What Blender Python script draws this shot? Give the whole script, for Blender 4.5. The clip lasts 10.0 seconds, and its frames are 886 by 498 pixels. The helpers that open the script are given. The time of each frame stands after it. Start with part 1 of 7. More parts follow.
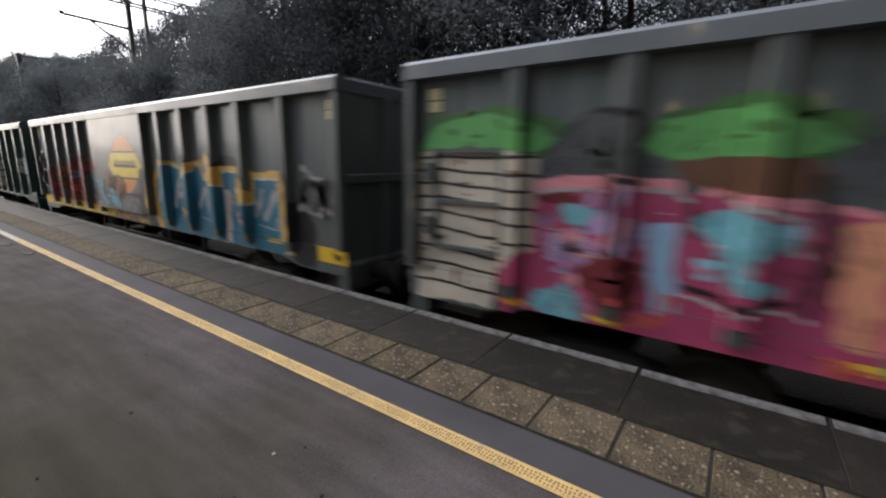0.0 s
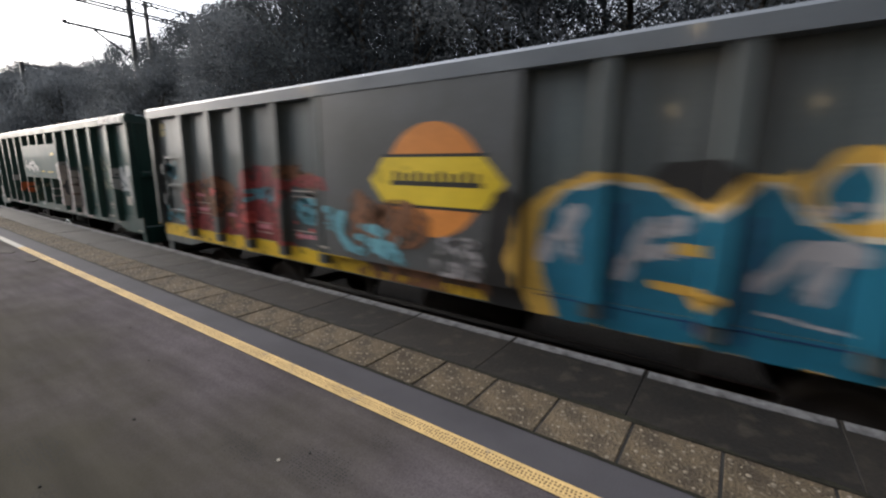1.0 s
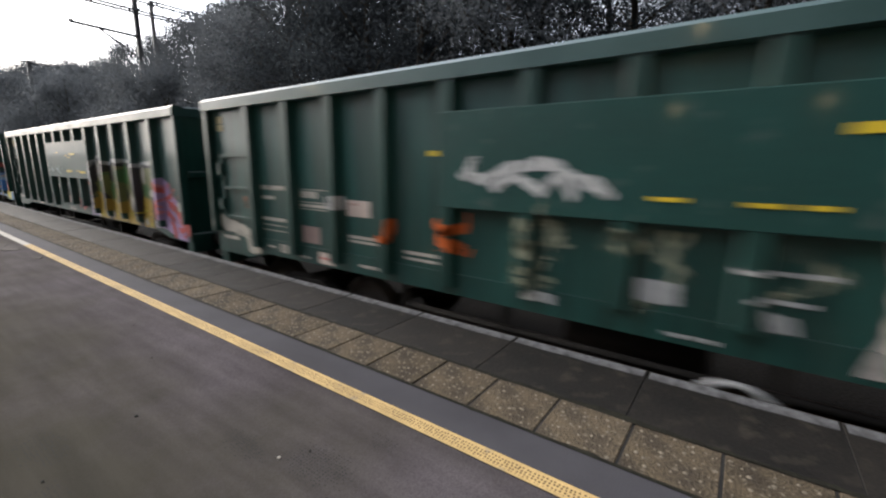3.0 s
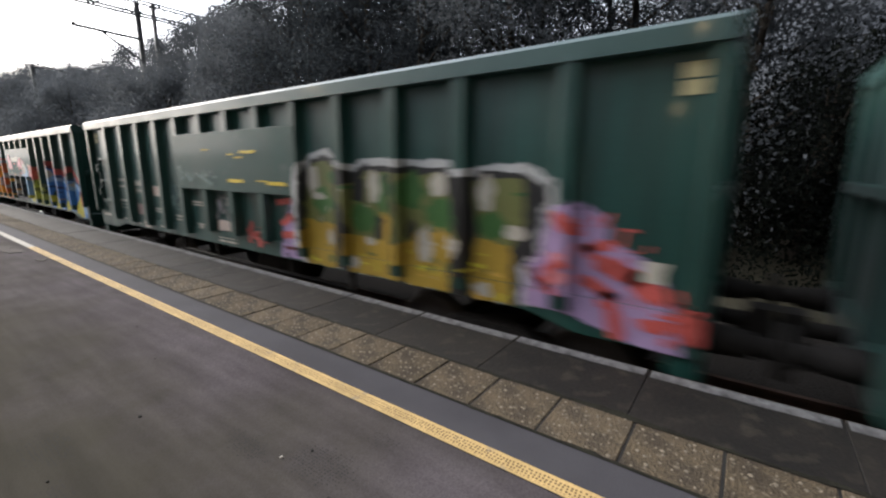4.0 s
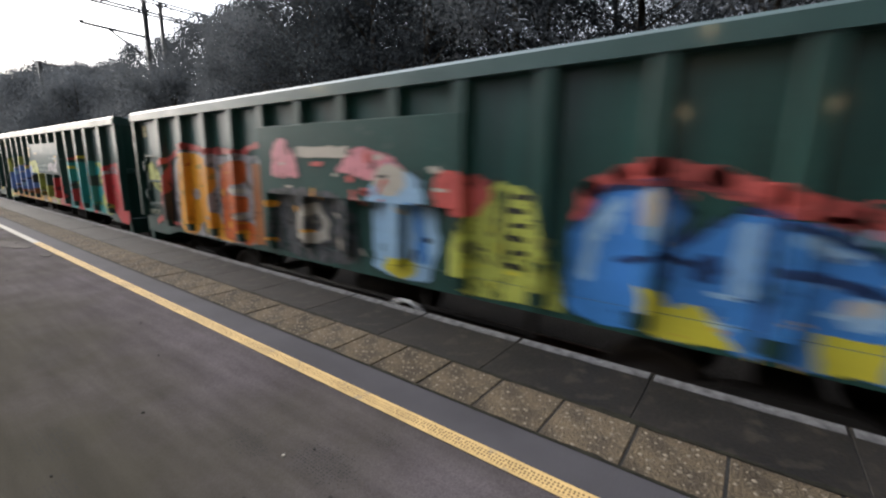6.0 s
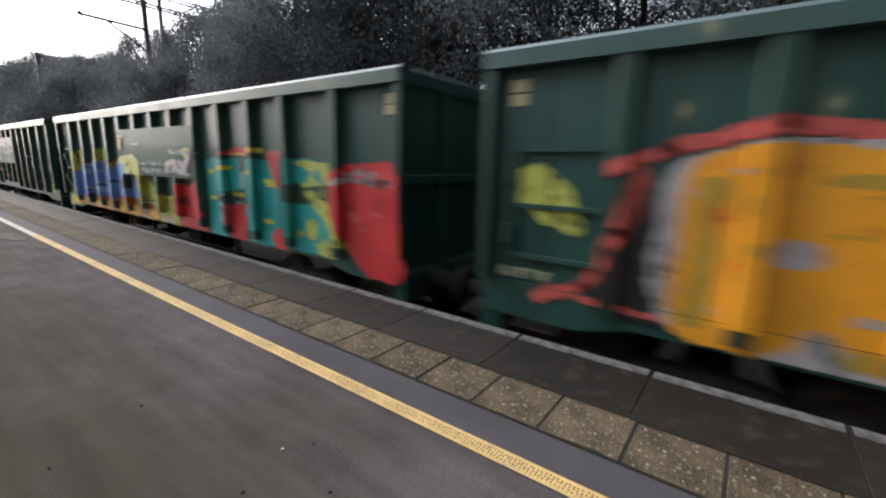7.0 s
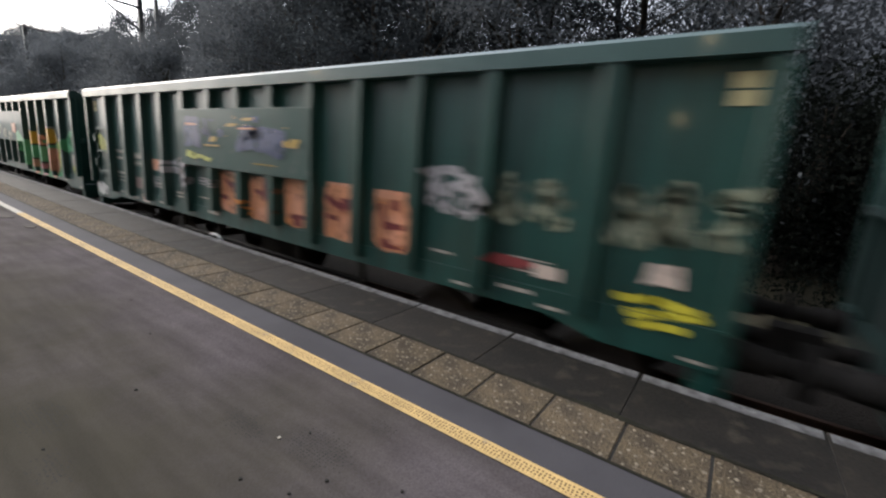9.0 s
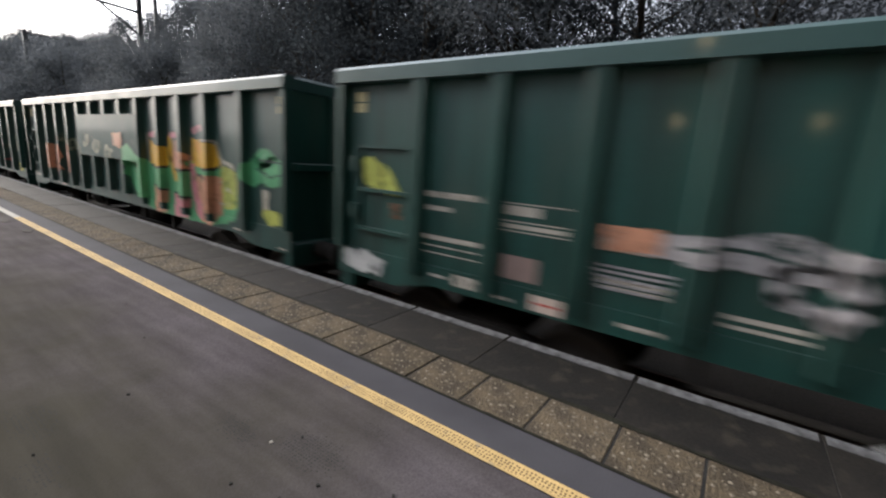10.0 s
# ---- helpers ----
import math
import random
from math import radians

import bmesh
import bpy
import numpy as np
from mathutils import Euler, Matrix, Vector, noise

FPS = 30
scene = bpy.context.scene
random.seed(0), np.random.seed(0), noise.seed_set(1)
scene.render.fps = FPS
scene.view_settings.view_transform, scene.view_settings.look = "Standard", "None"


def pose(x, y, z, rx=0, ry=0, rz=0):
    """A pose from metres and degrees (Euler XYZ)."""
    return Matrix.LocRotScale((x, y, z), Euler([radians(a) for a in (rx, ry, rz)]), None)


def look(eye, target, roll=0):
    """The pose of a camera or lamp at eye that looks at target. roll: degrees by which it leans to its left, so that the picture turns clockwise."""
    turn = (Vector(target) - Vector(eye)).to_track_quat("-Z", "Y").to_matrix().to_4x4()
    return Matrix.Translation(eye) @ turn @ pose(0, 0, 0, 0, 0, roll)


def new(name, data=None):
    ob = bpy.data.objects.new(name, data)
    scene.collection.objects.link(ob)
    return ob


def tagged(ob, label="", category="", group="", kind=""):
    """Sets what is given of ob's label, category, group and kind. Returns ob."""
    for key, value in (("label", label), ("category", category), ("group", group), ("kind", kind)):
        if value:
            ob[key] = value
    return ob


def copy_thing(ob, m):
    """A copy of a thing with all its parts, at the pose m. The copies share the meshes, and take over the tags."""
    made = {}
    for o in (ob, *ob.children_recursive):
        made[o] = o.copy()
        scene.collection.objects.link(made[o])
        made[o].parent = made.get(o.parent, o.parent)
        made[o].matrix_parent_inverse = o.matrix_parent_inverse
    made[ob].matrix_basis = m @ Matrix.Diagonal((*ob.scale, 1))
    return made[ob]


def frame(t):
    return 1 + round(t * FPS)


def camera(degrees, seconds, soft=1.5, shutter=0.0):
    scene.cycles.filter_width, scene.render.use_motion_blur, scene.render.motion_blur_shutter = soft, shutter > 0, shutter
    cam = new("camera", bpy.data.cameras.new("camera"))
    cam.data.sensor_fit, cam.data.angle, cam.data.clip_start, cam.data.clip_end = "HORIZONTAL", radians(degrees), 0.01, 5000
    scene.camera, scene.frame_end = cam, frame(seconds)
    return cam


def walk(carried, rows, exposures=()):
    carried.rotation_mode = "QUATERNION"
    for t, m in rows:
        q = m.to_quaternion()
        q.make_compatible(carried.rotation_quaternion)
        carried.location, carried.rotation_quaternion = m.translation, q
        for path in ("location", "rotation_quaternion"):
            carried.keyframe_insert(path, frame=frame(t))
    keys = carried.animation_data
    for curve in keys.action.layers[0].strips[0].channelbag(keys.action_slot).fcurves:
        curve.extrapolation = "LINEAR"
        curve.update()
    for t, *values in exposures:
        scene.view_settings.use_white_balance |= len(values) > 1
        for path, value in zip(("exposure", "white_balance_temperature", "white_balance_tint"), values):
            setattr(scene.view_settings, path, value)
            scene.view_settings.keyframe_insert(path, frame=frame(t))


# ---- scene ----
cam = camera(92.8, 10.0, soft=2.2, shutter=0.6)
PATH = [
    (0, (-0.008, -0.017, 1.373), (1.6, 1.102, 0.967), 0.9),
    (0.5, (-0.005, -0.017, 1.368), (1.603, 1.105, 0.975), 0.5),
    (1, (-0.006, 0.004, 1.361), (1.601, 1.131, 0.975), 0.4),
    (1.5, (-0.006, 0.007, 1.36), (1.6, 1.135, 0.974), 0.7),
    (2, (-0.009, 0.004, 1.358), (1.598, 1.132, 0.974), 1.0),
    (2.5, (-0.005, 0.0, 1.36), (1.598, 1.132, 0.974), 0.9),
    (4, (-0.001, -0.02, 1.361), (1.59, 1.128, 0.973), 0.2),
    (4.5, (-0.008, -0.014, 1.364), (1.58, 1.138, 0.977), 0.4),
    (5, (-0.006, -0.014, 1.364), (1.58, 1.142, 0.979), 0.6),
    (5.5, (-0.009, -0.013, 1.363), (1.577, 1.145, 0.983), 0.7),
    (7, (-0.007, 0.005, 1.347), (1.579, 1.155, 0.947), 1.4),
    (7.5, (-0.018, 0.024, 1.356), (1.577, 1.16, 0.949), 1.7),
    (8, (-0.037, 0.049, 1.352), (1.568, 1.169, 0.939), 3.1),
    (8.5, (-0.046, 0.053, 1.354), (1.565, 1.163, 0.938), 3.7),
    (9, (-0.069, 0.046, 1.354), (1.544, 1.152, 0.939), 4.2),
    (9.5, (-0.06, 0.031, 1.354), (1.557, 1.136, 0.947), 4.3),
    (10, (-0.046, 0.017, 1.357), (1.57, 1.125, 0.955), 4.0),
]
walk(cam, [(t, look(eye, target, roll)) for t, eye, target, roll in PATH], [(0, -0.14), (1.5, -0.08), (2.5, 0.0), (4, 0.1), (5.5, 0.1), (7, 0.13), (8, 0.08), (10, 0.08)])

# ---- world, sun and light ----
def make_world():
    w = bpy.data.worlds.new("overcast_sky")
    scene.world = w
    w.use_nodes = True
    nt = w.node_tree
    nt.nodes.clear()
    out = nt.nodes.new("ShaderNodeOutputWorld")
    bg = nt.nodes.new("ShaderNodeBackground")
    sky = nt.nodes.new("ShaderNodeTexSky")
    sky.sky_type = "NISHITA"
    sky.sun_disc = False
    sky.sun_elevation = radians(SUN_ELEVATION)
    sky.sun_rotation = radians(SUN_AZIMUTH)
    sky.air_density, sky.dust_density, sky.ozone_density = 1.0, 4.0, 1.5
    co = nt.nodes.new("ShaderNodeTexCoord")
    mp = nt.nodes.new("ShaderNodeMapping")
    mp.inputs["Scale"].default_value = (1.5, 1.5, 5.0)
    cloud = nt.nodes.new("ShaderNodeTexNoise")
    cloud.inputs["Scale"].default_value = 2.2
    cloud.inputs["Detail"].default_value = 6
    ramp = nt.nodes.new("ShaderNodeValToRGB")
    ramp.color_ramp.elements[0].position, ramp.color_ramp.elements[0].color = 0.3, (4.9, 5.2, 6.3, 1)
    ramp.color_ramp.elements[1].position, ramp.color_ramp.elements[1].color = 0.62, (9.0, 9.5, 10.6, 1)
    mix = nt.nodes.new("ShaderNodeMix")
    mix.data_type = "RGBA"
    mix.inputs["Factor"].default_value = 0.72
    nt.links.new(co.outputs["Generated"], mp.inputs["Vector"])
    nt.links.new(mp.outputs["Vector"], cloud.inputs["Vector"])
    nt.links.new(cloud.outputs["Fac"], ramp.inputs["Fac"])
    nt.links.new(sky.outputs["Color"], mix.inputs["A"])
    nt.links.new(ramp.outputs["Color"], mix.inputs["B"])
    # the cloud is brightest round the veiled sun
    dot = nt.nodes.new("ShaderNodeVectorMath")
    dot.operation = "DOT_PRODUCT"
    a, e = radians(SUN_AZIMUTH), radians(SUN_ELEVATION)
    dot.inputs[1].default_value = (math.sin(a) * math.cos(e), math.cos(a) * math.cos(e), math.sin(e))
    nt.links.new(co.outputs["Generated"], dot.inputs[0])
    veil = nt.nodes.new("ShaderNodeMapRange")
    veil.interpolation_type = "SMOOTHSTEP"
    veil.inputs["From Min"].default_value, veil.inputs["From Max"].default_value = -0.1, 1.0
    veil.inputs["To Min"].default_value, veil.inputs["To Max"].default_value = 0.1, 3.2
    nt.links.new(dot.outputs["Value"], veil.inputs["Value"])
    mul = nt.nodes.new("ShaderNodeMix")
    mul.data_type, mul.blend_type = "RGBA", "MULTIPLY"
    mul.inputs["Factor"].default_value = 1.0
    nt.links.new(mix.outputs["Result"], mul.inputs["A"])
    nt.links.new(veil.outputs["Result"], mul.inputs["B"])
    nt.links.new(mul.outputs["Result"], bg.inputs["Color"])
    bg.inputs["Strength"].default_value = SKY_STRENGTH
    nt.links.new(bg.outputs["Background"], out.inputs["Surface"])
    sun = bpy.data.lights.new("sun", "SUN")
    sun.energy, sun.angle, sun.color = SUN_STRENGTH, radians(25), (1.0, 0.96, 0.9)
    ob = new("sun", sun)
    a, e = radians(SUN_AZIMUTH), radians(SUN_ELEVATION)
    way = Vector((math.sin(a) * math.cos(e), math.cos(a) * math.cos(e), math.sin(e)))
    ob.matrix_world = look(way * 60, (0, 0, 0))


SUN_ELEVATION, SUN_AZIMUTH, SUN_STRENGTH, SKY_STRENGTH = 26.0, -6.0, 1.05, 0.172
make_world()


# ---- materials ----
def mat(name, col, rough=0.7, metal=0.0, var=0.25, scale=5.0, fine=60.0, bump=0.15, dist=0.004, col2=None, stretch=(1, 1, 1), rand=0.0, spots=None, glow=0.0, streaks=0.0, sheen=0.5, coat=0.0, dust_haze=0.0):
    """A surface with large blotches, fine grain and relief; spots: (colour, scale, amount) of a third, patchy layer."""
    m = bpy.data.materials.new(name)
    m.use_nodes = True
    nt = m.node_tree
    bsdf = nt.nodes["Principled BSDF"]
    co = nt.nodes.new("ShaderNodeTexCoord")
    mp = nt.nodes.new("ShaderNodeMapping")
    mp.inputs["Scale"].default_value = stretch
    nt.links.new(co.outputs["Object"], mp.inputs["Vector"])
    big = nt.nodes.new("ShaderNodeTexNoise")
    big.inputs["Scale"].default_value, big.inputs["Detail"].default_value = scale, 5
    small = nt.nodes.new("ShaderNodeTexNoise")
    small.inputs["Scale"].default_value, small.inputs["Detail"].default_value = fine, 3
    nt.links.new(mp.outputs["Vector"], big.inputs["Vector"])
    nt.links.new(co.outputs["Object"], small.inputs["Vector"])
    ramp = nt.nodes.new("ShaderNodeValToRGB")
    c2 = col2 or tuple(c * (1 - var) for c in col)
    ramp.color_ramp.elements[0].position, ramp.color_ramp.elements[0].color = 0.32, (*c2, 1)
    ramp.color_ramp.elements[1].position, ramp.color_ramp.elements[1].color = 0.66, (*col, 1)
    nt.links.new(big.outputs["Fac"], ramp.inputs["Fac"])
    grain = nt.nodes.new("ShaderNodeMapRange")
    grain.inputs["To Min"].default_value, grain.inputs["To Max"].default_value = 1 - var * 0.9, 1 + var * 0.9
    nt.links.new(small.outputs["Fac"], grain.inputs["Value"])
    last = grain.outputs["Result"]
    if rand:
        info = nt.nodes.new("ShaderNodeObjectInfo")
        rr = nt.nodes.new("ShaderNodeMapRange")
        rr.inputs["To Min"].default_value, rr.inputs["To Max"].default_value = 1 - rand, 1 + rand
        nt.links.new(info.outputs["Random"], rr.inputs["Value"])
        mul = nt.nodes.new("ShaderNodeMath")
        mul.operation = "MULTIPLY"
        nt.links.new(last, mul.inputs[0])
        nt.links.new(rr.outputs["Result"], mul.inputs[1])
        last = mul.outputs[0]
    tint = nt.nodes.new("ShaderNodeMix")
    tint.data_type, tint.blend_type = "RGBA", "MULTIPLY"
    tint.inputs["Factor"].default_value = 1.0
    nt.links.new(ramp.outputs["Color"], tint.inputs["A"])
    nt.links.new(last, tint.inputs["B"])
    colour = tint.outputs["Result"]
    if streaks:
        # rain and dust run down the sheet
        run = nt.nodes.new("ShaderNodeMapping")
        run.inputs["Scale"].default_value = (9, 9, 0.5)
        drip = nt.nodes.new("ShaderNodeTexNoise")
        drip.inputs["Scale"].default_value, drip.inputs["Detail"].default_value = 1.0, 6
        runs = nt.nodes.new("ShaderNodeMapRange")
        runs.inputs["From Min"].default_value, runs.inputs["From Max"].default_value = 0.3, 0.7
        runs.inputs["To Min"].default_value, runs.inputs["To Max"].default_value = 1 - streaks, 1 + streaks
        wash = nt.nodes.new("ShaderNodeMix")
        wash.data_type, wash.blend_type = "RGBA", "MULTIPLY"
        wash.inputs["Factor"].default_value = 1.0
        nt.links.new(co.outputs["Object"], run.inputs["Vector"])
        nt.links.new(run.outputs["Vector"], drip.inputs["Vector"])
        nt.links.new(drip.outputs["Fac"], runs.inputs["Value"])
        nt.links.new(colour, wash.inputs["A"])
        nt.links.new(runs.outputs["Result"], wash.inputs["B"])
        colour = wash.outputs["Result"]
    if spots:
        third = nt.nodes.new("ShaderNodeTexNoise")
        third.inputs["Scale"].default_value, third.inputs["Detail"].default_value = spots[1], 8
        nt.links.new(mp.outputs["Vector"], third.inputs["Vector"])
        edge = nt.nodes.new("ShaderNodeMapRange")
        edge.inputs["From Min"].default_value, edge.inputs["From Max"].default_value = 0.66 - 0.2 * spots[2], 0.72
        nt.links.new(third.outputs["Fac"], edge.inputs["Value"])
        lay = nt.nodes.new("ShaderNodeMix")
        lay.data_type = "RGBA"
        lay.inputs["B"].default_value = (*spots[0], 1)
        nt.links.new(edge.outputs["Result"], lay.inputs["Factor"])
        nt.links.new(colour, lay.inputs["A"])
        colour = lay.outputs["Result"]
    nt.links.new(colour, bsdf.inputs["Base Color"])
    rg = nt.nodes.new("ShaderNodeMapRange")
    rg.inputs["To Min"].default_value, rg.inputs["To Max"].default_value = max(0.05, rough - 0.15), min(1, rough + 0.15)
    nt.links.new(big.outputs["Fac"], rg.inputs["Value"])
    nt.links.new(rg.outputs["Result"], bsdf.inputs["Roughness"])
    bsdf.inputs["Metallic"].default_value = metal
    bsdf.inputs["Coat Weight"].default_value, bsdf.inputs["Coat Roughness"].default_value = coat, 0.1
    bsdf.inputs["Specular IOR Level"].default_value = 0.15 if rough >= 0.88 else sheen
    # dusty grazing sheen, which also stands in for haze on far wagon sides
    bsdf.inputs["Sheen Weight"].default_value, bsdf.inputs["Sheen Roughness"].default_value = dust_haze, 0.45
    bsdf.inputs["Sheen Tint"].default_value = (1.0, 0.97, 0.9, 1)
    if bump:
        bp = nt.nodes.new("ShaderNodeBump")
        bp.inputs["Strength"].default_value, bp.inputs["Distance"].default_value = bump, dist
        nt.links.new(small.outputs["Fac"], bp.inputs["Height"])
        nt.links.new(bp.outputs["Normal"], bsdf.inputs["Normal"])
    if glow:
        bsdf.inputs["Emission Color"].default_value = (*col, 1)
        bsdf.inputs["Emission Strength"].default_value = glow
    return m


def leaf_mat(name, col, col2):
    """Matt leaf that lets some light through."""
    m = mat(name, col, 0.95, var=0.22, scale=0.6, fine=3, bump=0.0, col2=col2, rand=0.2)
    nt = m.node_tree
    bsdf = nt.nodes["Principled BSDF"]
    thin = nt.nodes.new("ShaderNodeBsdfTranslucent")
    nt.links.new(bsdf.inputs["Base Color"].links[0].from_socket, thin.inputs["Color"])
    mix = nt.nodes.new("ShaderNodeMixShader")
    mix.inputs["Fac"].default_value = 0.6
    nt.links.new(bsdf.outputs["BSDF"], mix.inputs[1])
    nt.links.new(thin.outputs["BSDF"], mix.inputs[2])
    nt.links.new(mix.outputs["Shader"], nt.nodes["Material Output"].inputs["Surface"])
    return m


def asphalt_mat():
    """Worn purple-grey asphalt, scuffed streaks; lens vignetting painted as long uneven green-brown patches further
    back.
    """
    m = mat("asphalt", (0.092, 0.08, 0.081), 0.87, sheen=0.02, var=0.5, scale=1.6, fine=110, bump=0.9, col2=(0.064, 0.055, 0.055), spots=((0.05, 0.045, 0.036), 0.55, 0.9))
    nt = m.node_tree
    bsdf = nt.nodes["Principled BSDF"]
    old = bsdf.inputs["Base Color"].links[0].from_socket
    co = nt.nodes.new("ShaderNodeTexCoord")
    sep = nt.nodes.new("ShaderNodeSeparateXYZ")
    nt.links.new(co.outputs["Object"], sep.inputs["Vector"])
    edge = nt.nodes.new("ShaderNodeTexNoise")
    edge.inputs["Scale"].default_value, edge.inputs["Detail"].default_value, edge.inputs["Roughness"].default_value = 0.9, 7, 0.62
    nt.links.new(co.outputs["Object"], edge.inputs["Vector"])
    sway = nt.nodes.new("ShaderNodeMath")
    sway.operation = "MULTIPLY_ADD"
    sway.inputs[1].default_value = 3.2
    nt.links.new(edge.outputs["Fac"], sway.inputs[0])
    nt.links.new(sep.outputs["X"], sway.inputs[2])
    back = nt.nodes.new("ShaderNodeMapRange")
    back.inputs["From Min"].default_value, back.inputs["From Max"].default_value = 3.15, 1.9
    back.inputs["To Max"].default_value = 0.85
    nt.links.new(sway.outputs[0], back.inputs["Value"])
    # lens corner darkening put into the colour towards the back
    vignette = nt.nodes.new("ShaderNodeMix")
    vignette.data_type = "RGBA"
    vignette.inputs["B"].default_value = (0.044, 0.04, 0.029, 1)
    nt.links.new(back.outputs["Result"], vignette.inputs["Factor"])
    nt.links.new(old, vignette.inputs["A"])
    # scuffs drawn out along the walking line
    run = nt.nodes.new("ShaderNodeMapping")
    run.inputs["Rotation"].default_value, run.inputs["Scale"].default_value = (0, 0, 0.35), (7, 0.9, 1)
    nt.links.new(co.outputs["Object"], run.inputs["Vector"])
    scuff = nt.nodes.new("ShaderNodeTexNoise")
    scuff.inputs["Scale"].default_value, scuff.inputs["Detail"].default_value = 1.3, 6
    nt.links.new(run.outputs["Vector"], scuff.inputs["Vector"])
    rub = nt.nodes.new("ShaderNodeMapRange")
    rub.inputs["From Min"].default_value, rub.inputs["From Max"].default_value = 0.3, 0.7
    rub.inputs["To Min"].default_value, rub.inputs["To Max"].default_value = 0.82, 1.16
    nt.links.new(scuff.outputs["Fac"], rub.inputs["Value"])
    mul = nt.nodes.new("ShaderNodeMix")
    mul.data_type, mul.blend_type = "RGBA", "MULTIPLY"
    mul.inputs["Factor"].default_value = 1.0
    nt.links.new(vignette.outputs["Result"], mul.inputs["A"])
    nt.links.new(rub.outputs["Result"], mul.inputs["B"])
    nt.links.new(mul.outputs["Result"], bsdf.inputs["Base Color"])
    return m


def line_mat():
    """Worn yellow line paint with rows of small dark pits."""
    m = mat("yellow_line_paint", (0.56, 0.38, 0.15), 0.85, var=0.3, scale=3, fine=90, bump=0.3, col2=(0.4, 0.27, 0.1), spots=((0.25, 0.2, 0.13), 9, 0.25))
    nt = m.node_tree
    bsdf = nt.nodes["Principled BSDF"]
    old = bsdf.inputs["Base Color"].links[0].from_socket
    co = nt.nodes.new("ShaderNodeTexCoord")
    vor = nt.nodes.new("ShaderNodeTexVoronoi")
    vor.inputs["Scale"].default_value, vor.inputs["Randomness"].default_value = 54, 0.32
    nt.links.new(co.outputs["Object"], vor.inputs["Vector"])
    dot = nt.nodes.new("ShaderNodeMapRange")
    dot.inputs["From Min"].default_value, dot.inputs["From Max"].default_value = 0.36, 0.27
    nt.links.new(vor.outputs["Distance"], dot.inputs["Value"])
    sep = nt.nodes.new("ShaderNodeSeparateXYZ")
    nt.links.new(co.outputs["Object"], sep.inputs["Vector"])
    off = nt.nodes.new("ShaderNodeMath")
    off.operation = "ABSOLUTE"
    nt.links.new(sep.outputs["X"], off.inputs[0])
    inner = nt.nodes.new("ShaderNodeMapRange")
    inner.inputs["From Min"].default_value, inner.inputs["From Max"].default_value = 0.036, 0.03
    nt.links.new(off.outputs[0], inner.inputs["Value"])
    both = nt.nodes.new("ShaderNodeMath")
    both.operation = "MULTIPLY"
    nt.links.new(dot.outputs["Result"], both.inputs[0])
    nt.links.new(inner.outputs["Result"], both.inputs[1])
    lay = nt.nodes.new("ShaderNodeMix")
    lay.data_type = "RGBA"
    lay.inputs["B"].default_value = (0.07, 0.042, 0.016, 1)
    nt.links.new(both.outputs[0], lay.inputs["Factor"])
    nt.links.new(old, lay.inputs["A"])
    nt.links.new(lay.outputs["Result"], bsdf.inputs["Base Color"])
    return m


